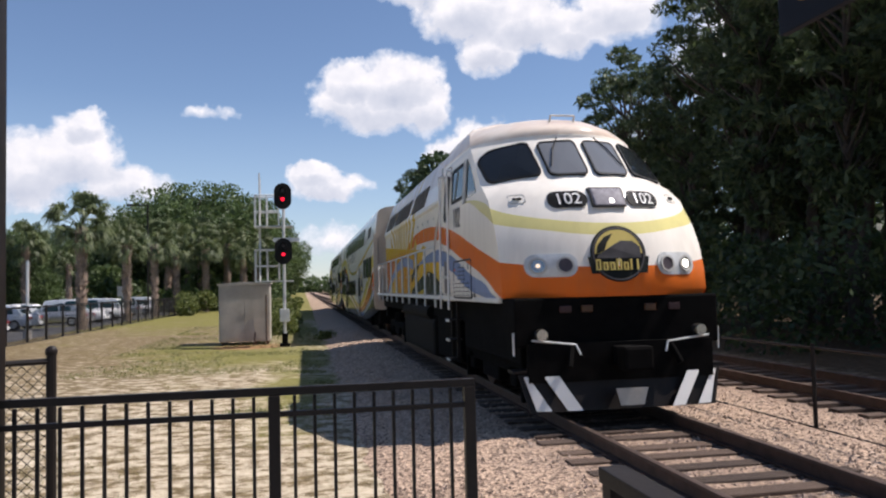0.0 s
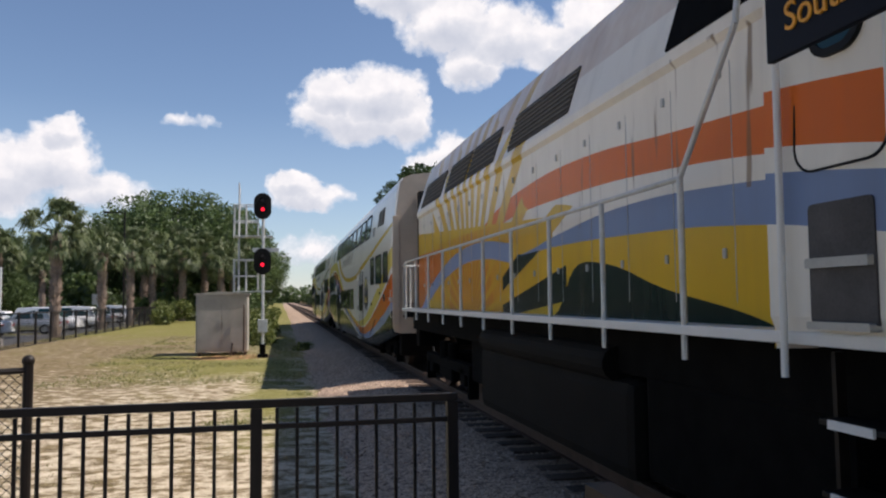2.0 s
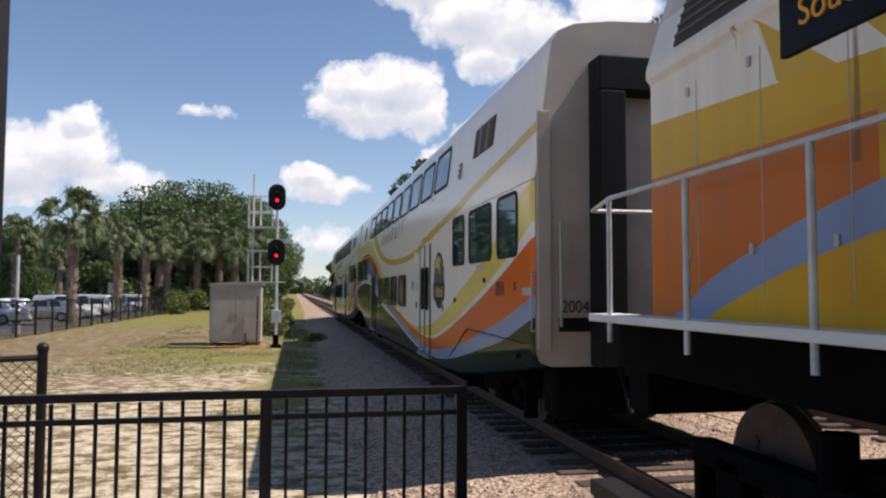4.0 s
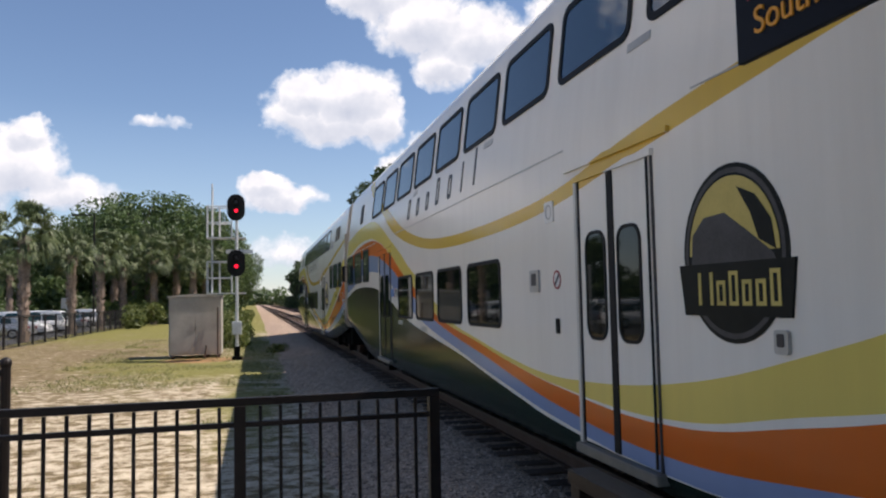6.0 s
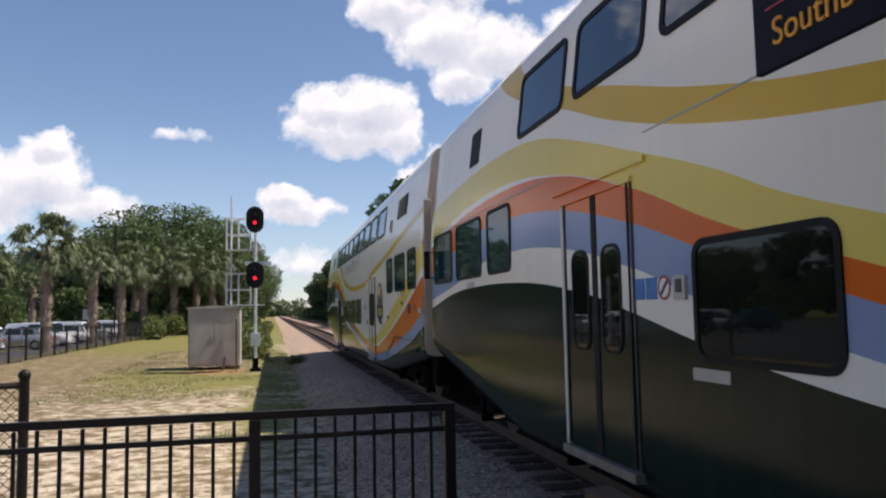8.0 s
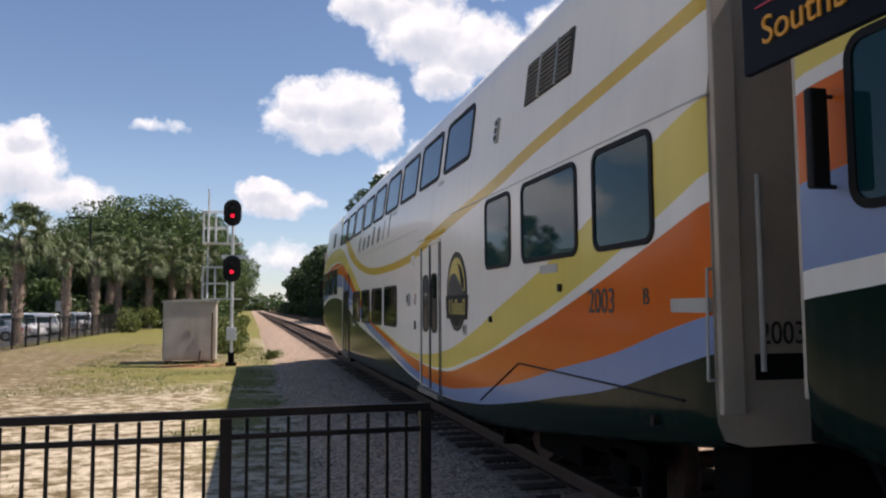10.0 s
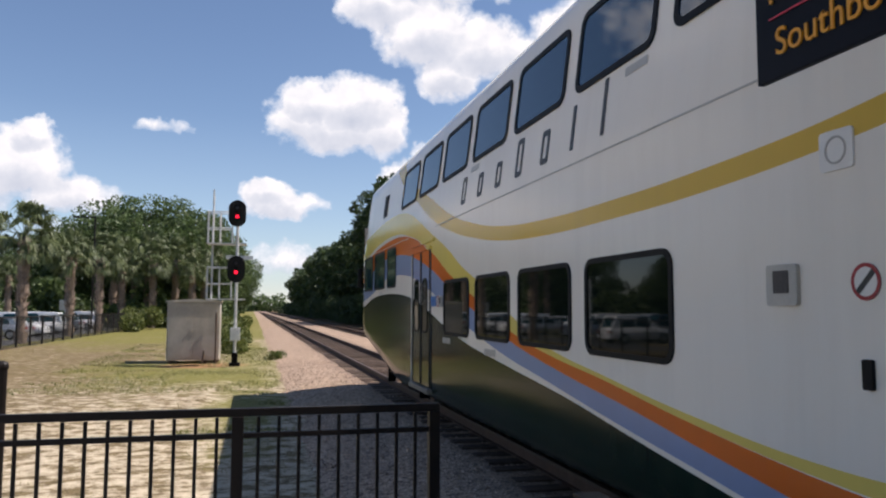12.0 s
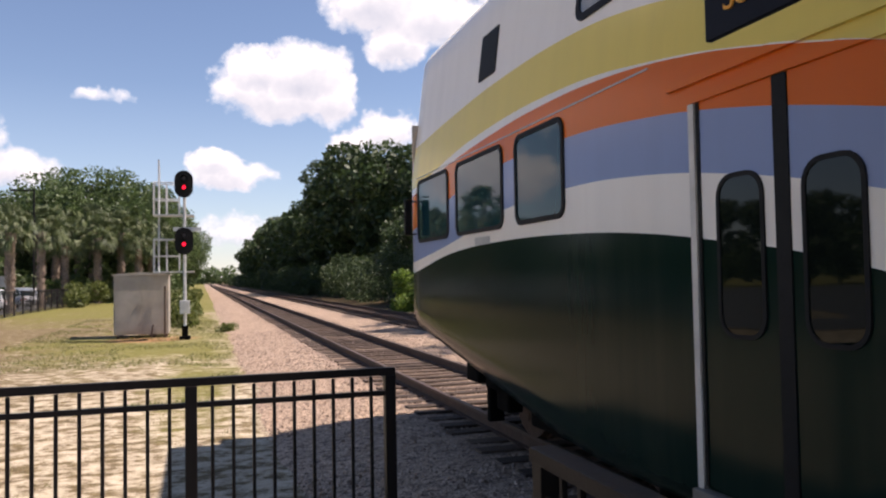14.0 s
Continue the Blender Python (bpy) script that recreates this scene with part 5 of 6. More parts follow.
def build_sign():
    sg = thing("platform_sign", "dark hanging platform sign with orange lettering", "sign", pose(-3.0, 1.12, 2.37))
    # local x runs along the sign towards the camera, z up, face to -y before turning
    part("panel", boxes((-0.01, 0.01, -2.3, 0.0, 0, 0.52), bev=0.003), SIGN_BLUE, sg)
    turn = Matrix(((0, 0, -1, 0), (-1, 0, 0, 0), (0, 1, 0, 0), (0, 0, 0, 1)))
    lettering("lettering", "Southbound", 0.099, Matrix.Translation((-0.012, -0.318, 0.085)) @ turn, SIGN_TEXT, sg)
    lettering("lettering", "N", 0.108, Matrix.Translation((-0.012, -0.095, 0.225)) @ turn, SIGN_TEXT, sg)
    part("rule", boxes((-0.014, -0.009, -1.4, -0.055, 0.152, 0.157)), SIGN_LINE, sg)
    for y in (-1.6, -0.6):
        part("hanger", rods([((0, y, 0.5), (0, y, 1.34))], 0.015), BLACK_METAL, sg)
    return sg


build_sign()


def mesh_panel(a, b, z0, z1, step, r, parent, name="wire_mesh"):
    """Diamond wire mesh between two places."""
    a, b = Vector(a), Vector(b)
    d = b - a
    L, H = d.length, z1 - z0
    d.normalize()
    side = d.cross(Vector((0, 0, 1)))
    verts, faces = [], []

    def wire(u0, v0, u1, v1):
        k = len(verts)
        p, q = a + d * u0, a + d * u1
        p.z, q.z = z0 + v0, z0 + v1
        w = (q - p).cross(side).normalized() * r
        for e in (p + w, p - w + side * r, p - w - side * r, q + w, q - w + side * r, q - w - side * r):
            verts.append(tuple(e))
        faces.extend([(k, k + 1, k + 4, k + 3), (k + 1, k + 2, k + 5, k + 4), (k + 2, k, k + 3, k + 5)])
    n = int((L + H) / step)
    for i in range(n):
        c = i * step
        u0, u1 = max(0, c - H), min(L, c)
        if u1 > u0:
            wire(u0, c - u0, u1, c - u1)
            wire(u0, H - (c - u0), u1, H - (c - u1))
    ob = link_mesh(name, verts, faces, CHAIN, parent)
    ob["kind"] = "stuff"
    return ob


def chain_fence(label, pts, z0, z1, step, r, wire_r, knob=False, group="chain link fences", rail=True):
    f = thing("chain_link_fence", label, "fence", None, group)
    for p in pts:
        ps = part("post", rods([((p[0], p[1], z0 - 0.1), (p[0], p[1], z1 + 0.03))], r, 10), BLACK_METAL, f)
        if knob:
            bm = bmesh.new()
            bmesh.ops.create_uvsphere(bm, u_segments=12, v_segments=8, radius=r * 1.25, matrix=Matrix.Translation((p[0], p[1], z1 + 0.04)))
            part("post_cap", bm, BLACK_METAL, ps)
    if rail:
        part("top_rail", rods([((*pts[i], z1 - 0.03), (*pts[i + 1], z1 - 0.03)) for i in range(len(pts) - 1)], r * 0.65, 8), BLACK_METAL, f)
    part("bottom_wire", rods([((*pts[i], z0 + 0.03), (*pts[i + 1], z0 + 0.03)) for i in range(len(pts) - 1)], r * 0.55, 6), BLACK_METAL, f)
    for i in range(len(pts) - 1):
        mesh_panel((*pts[i], 0), (*pts[i + 1], 0), z0 + 0.03, z1 - 0.03, step, wire_r, f)
    return f


chain_fence("black chain-link fence beside the platform", [(-6.02, 5.63), (-7.9, 4.7), (-9.8, 3.75)], -0.36, 1.33, 0.075, 0.036, 0.0026, True)
chain_fence("black chain-link fence along the parking lot", [(-16.2 + 0.024 * i, 26 + 2.4 * i) for i in range(38)], -0.28, 1.35, 0.16, 0.055, 0.0055)
chain_fence("low dark fence between the two tracks", [(2.5, -12 + 4.1 * i + 0.1) for i in range(7)], -0.24, 0.88, 0.12, 0.03, 0.0006)


# ---------------------------------------------------------------- signal and cabinet
def build_signal():
    sg = thing("railway_signal", "grey railway signal mast with two red lights and ladder", "railway signal", pose(-4.9, 29.6, -0.37))
    part("mast", rods([((0, 0, 0), (0, 0, 5.6))], 0.06, 14), STEEL_WHITE, sg)
    part("base", boxes((-0.2, 0.2, -0.2, 0.2, -0.05, 0.12), (-0.11, 0.11, -0.11, 0.11, 0.12, 0.5), bev=0.02), DARK_UNDER, sg)
    part("junction_box", boxes((-0.18, 0.18, -0.24, -0.06, 0.95, 1.45), bev=0.02), STEEL_WHITE, sg)
    for z in (5.26, 3.12):
        at = lambda u, v, d, z=z: Vector((-0.02 + u, -0.2 - d, z + 0.55 + v))
        hd = part("signal_head", slab_from(rounded(0.66, 1.02, 0.33, 8), at, -0.03, 0.02), RUBBER, sg, "black oval signal head with a lit red lens")
        for k, v in enumerate((0.22, -0.12)):
            c = [(0.13 * math.cos(i * math.pi / 10), v + 0.13 * math.sin(i * math.pi / 10)) for i in range(20)]
            ci = [(0.11 * math.cos(i * math.pi / 10), v + 0.11 * math.sin(i * math.pi / 10)) for i in range(20)]
            part("hood", ring_from(c, ci, at, 0.0, 0.22 if k == 0 else 0.16), RUBBER, hd)
            part("lens", slab_from([(u * 0.6, v + (w - v) * 0.6) for u, w in ci], at, 0.0, 0.03), RED_LIGHT if k else DIM_LENS, hd)
        part("bracket", rods([((0, 0, z + 0.5), (-0.02, -0.2, z + 0.5))], 0.05), DARK_UNDER, hd)
        # maintenance platform and guard rails behind each head
        z0 = z - 0.62
        cage = part("platform_grate", boxes((-1.12, 0.34, 0.05, 0.75, z0, z0 + 0.05)), STEEL_WHITE, sg)
        ln = []
        for q in (-1.1, -0.65, -0.2):
            for yy in (0.08, 0.72):
                ln.append(((q, yy, z0), (q, yy, z0 + 1.25)))
        for h in (0.62, 1.25):
            ln += [((-1.1, 0.08, z0 + h), (-0.2, 0.08, z0 + h)), ((-1.1, 0.72, z0 + h), (-0.2, 0.72, z0 + h)), ((-1.1, 0.08, z0 + h), (-1.1, 0.72, z0 + h))]
        part("guard_rail", rods(ln, 0.024, 6), STEEL_WHITE, cage)
    part("crossarm", boxes((-0.4, 0.6, -0.05, 0.05, 4.05, 4.2)), STEEL_WHITE, sg)
    lad = part("ladder", rods([((-0.94, 0.3, 2.45), (-0.92, 0.3, 6.78)), ((-0.94, 0.68, 2.45), (-0.92, 0.68, 6.6))], 0.03, 8), STEEL_WHITE, sg)
    me_lines = [((-0.94, 0.3, 2.7 + 0.3 * i), (-0.94, 0.68, 2.7 + 0.3 * i)) for i in range(13)]
    part("rung", rods(me_lines, 0.014, 6), STEEL_WHITE, lad)
    return sg


build_signal()


def build_cabinet():
    c = thing("equipment_cabinet", "weathered grey steel signal equipment cabinet on legs", "equipment cabinet", pose(-6.53, 31.1, -0.37))
    part("body", boxes((-1.0, 1.0, 0, 1.5, 0.13, 2.42), bev=0.025), BOX_GREY, c)
    bm = bmesh.new()
    pr = [(-1.06, 2.42), (1.06, 2.42), (1.06, 2.47), (0, 2.55), (-1.06, 2.47)]
    a = [bm.verts.new((x, -0.06, z)) for x, z in pr]
    b = [bm.verts.new((x, 1.56, z)) for x, z in pr]
    bm.faces.new(a)
    bm.faces.new(b[::-1])
    for i in range(5):
        bm.faces.new((a[i], a[i - 1], b[i - 1], b[i]))
    part("roof", bm, BOX_GREY, c)
    for x0, x1 in ((-0.94, -0.01), (0.01, 0.94)):
        d = part("door", boxes((x0, x1, -0.022, 0.0, 0.24, 2.34), bev=0.006), BOX_GREY, c)
        part("door_handle", boxes((-0.1 if x0 < 0 else 0.06, -0.07 if x0 < 0 else 0.09, -0.05, -0.02, 1.25, 1.38), bev=0.006), BOX_GREY, d)
    for x in (-0.85, 0.45, 0.9):
        for y in (0.12, 1.35):
            part("leg", boxes((x - 0.05, x + 0.05, y - 0.05, y + 0.05, -0.1, 0.15)), RAIL_STEEL, c)
    part("conduit", rods([((0.86, -0.1, -0.1), (0.86, -0.1, 2.0)), ((0.35, -0.12, -0.05), (0.42, -0.05, 0.5))], 0.03), RAIL_STEEL, c)
    return c


build_cabinet()


# ---------------------------------------------------------------- trees
def leaves(rng, centres, radii, count, size, stretch=1.0, flat=0.75):
    """Small bent leaf sprays scattered in the shells of many clumps."""
    centres, radii = np.array(centres), np.array(radii)
    w = radii ** 2
    pick = rng.choice(len(centres), count, p=w / w.sum())
    d = rng.normal(size=(count, 3))
    d /= np.linalg.norm(d, axis=1)[:, None]
    r = radii[pick] * rng.uniform(0.45, 1.08, count) ** 0.6
    p = centres[pick] + d * r[:, None] * np.array((1, 1, flat))
    u = rng.normal(size=(count, 3))
    u /= np.linalg.norm(u, axis=1)[:, None]
    v = np.cross(u, rng.normal(size=(count, 3)))
    v /= np.linalg.norm(v, axis=1)[:, None]
    s = size * rng.uniform(0.5, 1.3, count)
    a = p + u * (s * stretch)[:, None]
    b = p - u * (s * stretch)[:, None]
    c = p + v * (s * 0.55)[:, None]
    e = p - v * (s * 0.55)[:, None]
    verts = np.stack((a, c, b, e), 1).reshape(-1, 3)
    faces = np.arange(count * 4).reshape(-1, 4)
    return verts.tolist(), faces.tolist()


def limbs(bm, rng, base, top, r0, r1, bends=5, wob=0.25):
    pts = [Vector(base).lerp(Vector(top), i / bends) for i in range(bends + 1)]
    for p in pts[1:-1]:
        p += Vector(rng.normal(size=3) * wob * (1, 1, 0.3))
    for i in range(bends):
        rod(bm, pts[i], pts[i + 1], r0 + (r1 - r0) * i / bends, r0 + (r1 - r0) * (i + 1) / bends, 8)
    return pts


def tree_mesh(name, label, seed, height, spread, trunk_r, crown_from, clumps, count, size, leaf, m, group, flat=0.75, stretch=1.0, narrow=0.0, puffs=(0.24, 0.42)):
    rng = np.random.default_rng(seed)
    t = thing(name, label, "tree", m, group)
    bm = bmesh.new()
    pts = limbs(bm, rng, (0, 0, -0.5), (rng.normal() * 0.4, rng.normal() * 0.4, height * 0.86), trunk_r, trunk_r * 0.25, 6, 0.18)
    centres, radii = [], []
    for i in range(clumps):
        f = (i + 0.5) / clumps
        z = height * (crown_from + (1 - crown_from) * f * 0.94)
        reach = spread * (math.sin(math.pi * min(1, 0.18 + 0.82 * (1 - f))) ** 0.6 if not narrow else (1 - f) ** 0.7 + 0.12) * rng.uniform(0.35, 1.0)
        a = rng.uniform(0, 6.283)
        c = Vector((reach * math.cos(a), reach * math.sin(a), z + rng.normal() * 0.3))
        centres.append(tuple(c))
        radii.append(spread * rng.uniform(*puffs))
        if i % 2 == 0:
            root = pts[0].lerp(pts[-1], min(0.95, max(0.25, (z - 1.2) / height)))
            limbs(bm, rng, root, c, trunk_r * 0.32, trunk_r * 0.08, 3, 0.2)
    part("trunk", bm, BARK, t)
    v, f = leaves(rng, centres, radii, count, size, stretch, flat)
    link_mesh("crown", v, f, leaf, t)
    return t


def palm(seed, height, label, m):
    rng = np.random.default_rng(seed)
    t = thing("palm_tree", label, "palm tree", m, "sabal palms at the parking lot")
    bm = bmesh.new()
    n = 16
    for i in range(n):
        z0, z1 = height * i / n - 0.3 * (i == 0), height * (i + 1) / n
        r = 0.24 + 0.05 * math.sin(i * 1.9) + (0.06 if i < 2 else 0.0) + 0.05 * i / n
        rod(bm, (0, 0, z0), (0, 0, z1), r, r * 1.12, 10)
    # old leaf bases standing off the trunk
    for i in range(110):
        a, z = rng.uniform(0, 6.28), height * rng.uniform(0.3, 1.0)
        rod(bm, (0.24 * math.cos(a), 0.24 * math.sin(a), z), (0.42 * math.cos(a), 0.42 * math.sin(a), z + rng.uniform(0.15, 0.35)), 0.05, 0.015, 5)
    part("trunk", bm, PALM_BARK, t)
    verts, faces = [], []
    for i in range(78):
        a = rng.uniform(0, 6.28)
        up = rng.uniform(-0.75, 1.5)
        d = Vector((math.cos(a) * math.cos(up), math.sin(a) * math.cos(up), math.sin(up)))
        stem = rng.uniform(0.7, 1.3) + 0.75 * max(0.0, math.sin(up))
        foot = Vector((0, 0, height - 0.05))
        hub = foot + d * stem - Vector((0, 0, 0.12 * stem))
        side = d.cross(Vector((0, 0, 1))).normalized()
        upv = side.cross(d)
        twist = rng.uniform(-1.1, 1.1)
        side, upv = side * math.cos(twist) + upv * math.sin(twist), upv * math.cos(twist) - side * math.sin(twist)
        q = len(verts)
        verts += [tuple(foot - side * 0.025), tuple(foot + side * 0.025), tuple(hub + side * 0.012), tuple(hub - side * 0.012)]
        faces.append((q, q + 1, q + 2, q + 3))
        droop = rng.uniform(0.25, 0.7)
        for k in range(15):
            b = radians(-80 + 160 * k / 14) + rng.normal() * 0.06
            L = rng.uniform(0.7, 1.05) * (1.15 - 0.35 * abs(b) / 1.4)
            mid = hub + (d * math.cos(b) + side * math.sin(b)) * L * 0.55 + upv * 0.07
            tip = hub + (d * math.cos(b) + side * math.sin(b)) * L * 0.9 - Vector((0, 0, droop * L))
            w = (side * math.cos(b) - d * math.sin(b)) * 0.05
            q = len(verts)
            verts += [tuple(hub), tuple(mid + w), tuple(tip), tuple(mid - w)]
            faces.append((q, q + 1, q + 2, q + 3))
    link_mesh("crown", verts, faces, PALM_LEAF, t)
    return t


GZ = -0.37
# woods on the far side of the tracks
PINE = tree_mesh("pine_tree", "tall dark pine with bare trunk and ragged crown", 11, 17.0, 3.6, 0.26, 0.42, 70, 10500, 0.07, PINE_LEAF, pose(15.0, 25, GZ), "woods beside the tracks", 0.5, 2.6, 0.0, (0.13, 0.24))
PINE_B = tree_mesh("pine_tree", "tall dark pine with bare trunk and ragged crown", 12, 19.0, 4.0, 0.3, 0.36, 74, 11000, 0.07, PINE_LEAF, pose(17.2, 32, GZ), "woods beside the tracks", 0.5, 2.6, 0.0, (0.12, 0.22))
OAK_R = tree_mesh("oak_tree", "dense dark broadleaf tree at the edge of the woods", 13, 14.0, 5.2, 0.34, 0.18, 34, 9000, 0.30, WOOD_LEAF, pose(17.5, 57, GZ), "woods beside the tracks", 0.8)
OAK_S = tree_mesh("oak_tree", "dense dark broadleaf tree at the edge of the woods", 14, 11.0, 4.4, 0.26, 0.12, 28, 8000, 0.28, WOOD_LEAF, pose(15.0, 51, GZ), "woods beside the tracks", 0.8)
PINE_D = tree_mesh("pine_tree", "tall dark pine added to thicken the woods", 16, 20.0, 4.2, 0.28, 0.30, 60, 6500, 0.16, PINE_LEAF, pose(19.0, 9, GZ), "woods beside the tracks", 0.55, 1.9, 0.0, (0.14, 0.26))
OAK_FAR = tree_mesh("oak_tree", "distant dark broadleaf tree along the railway line", 15, 14.0, 5.2, 0.34, 0.15, 30, 3000, 0.52, WOOD_LEAF, pose(20.5, 186, GZ), "woods beside the tracks", 0.8)
rng = np.random.default_rng(21)
for i, (x, y) in enumerate(((14.5, 17.5), (18.5, 15.5), (20.0, 22), (14.8, 29), (19.5, 27), (22.5, 25), (15.2, 35), (18.5, 36), (22.5, 33), (14.8, 41), (17.5, 44), (24, 41), (21, 17.5), (25, 21), (17, 13.0), (27, 30), (26, 38), (16.5, 24.5))):
    k = rng.uniform(0.85, 1.05) * (0.78 if y > 34 else 1.0)
    copy_thing((PINE, PINE_B)[i % 2], pose(x, y, GZ, 0, 0, rng.uniform(0, 360)) @ Matrix.Scale(k, 4))
# pines added to shade the second track, the nearest of them out of view
for x, y in ((13.6, 8.5), (16.0, 5.0), (14.0, 13.5), (17.5, 18.5), (13.4, 21.5), (18.0, 23.5), (17.0, 28.5), (13.2, 26.0), (14.2, 33.0), (20.0, 31.0), (22.5, 20.0), (24.0, 28.5), (13.0, 3.0), (13.8, 38.0), (23.5, 36.5), (28.0, 25.0), (28.5, 33.0), (16.0, 0.0)):
    copy_thing(PINE_D, pose(x, y, GZ, 0, 0, rng.uniform(0, 360)) @ Matrix.Scale(rng.uniform(0.88, 1.04) * (0.74 if x < 15 else 0.85), 4))
for x, y, k in ((17.0, 101, 1.45), (18.0, 114, 1.4)):
    copy_thing(OAK_R, pose(x, y, GZ, 0, 0, 50 * k) @ Matrix.Scale(k, 4))
for x, y, k in ((18.8, 148, 1.28), (21.5, 153, 1.22), (23.5, 146, 1.15)):
    copy_thing(PINE_D, pose(x, y, GZ, 0, 0, 90 * k) @ Matrix.Scale(k, 4))
for i in range(44):
    y = 50 + 7.0 * i + rng.uniform(-2, 2)
    x = 16.2 + rng.uniform(-0.8, 2.2) + (2 if i % 3 == 0 else 0)
    k = rng.uniform(0.85, 1.05) * (0.72 if y < 86 else 1.5 if y < 118 else 1.3)
    copy_thing((OAK_R, OAK_S, OAK_R)[i % 3] if y < 170 else OAK_FAR, pose(x + (1.5 if 72 < y < 118 else 0), y, GZ, 0, 0, rng.uniform(0, 360)) @ Matrix.Scale(k, 4))
for i in range(9):
    copy_thing((OAK_S, OAK_R)[i % 2], pose(24 + rng.uniform(-1.5, 5), 46 + 9 * i, GZ, 0, 0, rng.uniform(0, 360)) @ Matrix.Scale(rng.uniform(0.8, 1.0), 4))


def brush(name, label, spots, count, size, leaf, seed):
    """A thicket of leaf sprays round many low centres."""
    rng = np.random.default_rng(seed)
    v, f = leaves(rng, [s[:3] for s in spots], [s[3] for s in spots], count, size, 1.0, 0.9)
    return tagged(link_mesh(name, v, f, leaf), label, "bushes", kind="stuff")


r2 = np.random.default_rng(3)
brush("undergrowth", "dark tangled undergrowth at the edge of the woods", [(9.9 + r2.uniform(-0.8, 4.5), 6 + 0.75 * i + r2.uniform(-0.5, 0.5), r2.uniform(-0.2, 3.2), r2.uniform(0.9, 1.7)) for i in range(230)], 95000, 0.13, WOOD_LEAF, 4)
brush("undergrowth", "distant undergrowth along the railway line", [(10.2 + r2.uniform(-0.8, 2.5), 172 + 3.0 * i, r2.uniform(0, 2.6), r2.uniform(1.4, 2.4)) for i in range(80)], 14000, 0.4, WOOD_LEAF, 6)
brush("bush", "bright green sunlit bush at the edge of the woods", [(8.7 + r2.uniform(-1.0, 1.0), 47.5 + r2.uniform(-2.2, 2.2), r2.uniform(0.0, 1.9), r2.uniform(0.5, 0.9)) for i in range(14)], 5200, 0.13, BUSH_LEAF, 7)
brush("weeds", "tall green weeds beside the signal", [(-6.4 + r2.uniform(-2.2, 1.6), 36 + 1.2 * i + r2.uniform(-1, 1), r2.uniform(-0.3, 0.6), r2.uniform(0.4, 0.8)) for i in range(48)], 15000, 0.13, WEED, 8)
brush("low_bush", "small grey-green bush on the gravel shoulder", [(-3.1 + r2.uniform(-0.4, 0.4), 33 + r2.uniform(-0.5, 0.5), -0.25, 0.28) for i in range(5)], 700, 0.06, WEED, 9)
brush("hedge", "green bushes along the parking lot fence", [(-13.2 + r2.uniform(-2.2, 1.2), 70 + 2.6 * i, r2.uniform(0, 1.3), r2.uniform(0.5, 1.1)) for i in range(36)], 16000, 0.15, WEED, 10)

# left side: oaks behind the parking lot, palms in front
OAK_L = tree_mesh("oak_tree", "large green live oak behind the parking lot", 31, 15.5, 7.5, 0.5, 0.2, 46, 21000, 0.24, OAK_LEAF, pose(-17.2, 98, GZ), "trees behind the parking lot", 0.7)
for x, y, k in ((-23.5, 100, 0.82), (-12.0, 104, 0.9), (-30, 100, 0.68), (-38, 94, 0.62), (-46, 100, 0.66), (-56, 92, 0.62), (-66, 100, 0.66), (-10.5, 122, 0.85), (-9.5, 146, 0.8), (-9.0, 172, 0.8), (-8.8, 205, 0.85), (-9.5, 245, 0.9), (-9.6, 300, 1.0), (-33, 84, 0.52), (-50, 84, 0.55), (-42, 112, 0.7), (-20, 112, 0.95)):
    copy_thing(OAK_L if y < 150 else OAK_FAR, pose(x, y, GZ, 0, 0, x * 37 % 360) @ Matrix.Scale(k, 4))
brush("undergrowth", "shaded undergrowth behind the parking lot", [(-76 + 1.55 * i + r2.uniform(-1, 1), 88 + r2.uniform(-3, 6), r2.uniform(0, 3.5), r2.uniform(1.6, 2.8)) for i in range(44)], 20000, 0.34, OAK_LEAF, 12)
for x, y, k in ((-76, 100, 0.95), (-88, 94, 1.0), (-100, 100, 1.1), (-72, 84, 0.85), (-84, 76, 0.9), (-98, 74, 1.0), (-114, 84, 1.1), (-108, 58, 1.0), (-92, 56, 0.9)):
    copy_thing(OAK_FAR, pose(x, y, GZ, 0, 0, x * 41 % 360) @ Matrix.Scale(k, 4))
PALM_A = palm(41, 6.3, "sabal palm with ragged fan crown", pose(-17.3, 48.3, GZ))
PALM_B = palm(42, 5.9, "sabal palm with ragged fan crown", pose(-17.4, 60.7, GZ))
for i, (x, y, k) in enumerate(((-17.3, 71, 1.05), (-17.3, 82.8, 1.05), (-17.3, 91, 1.05), (-14.5, 84, 1.15), (-12.6, 88, 1.2), (-11.2, 93, 1.25), (-15.8, 90, 1.3), (-19, 88, 1.3), (-22.5, 84, 1.2), (-27, 80, 0.9), (-10.3, 100, 1.25), (-31, 80, 1.2), (-10.6, 84, 0.9))):
    copy_thing((PALM_A, PALM_B)[i % 2], pose(x, y, GZ, 0, 0, 77 * i) @ Matrix.Scale(k, 4))

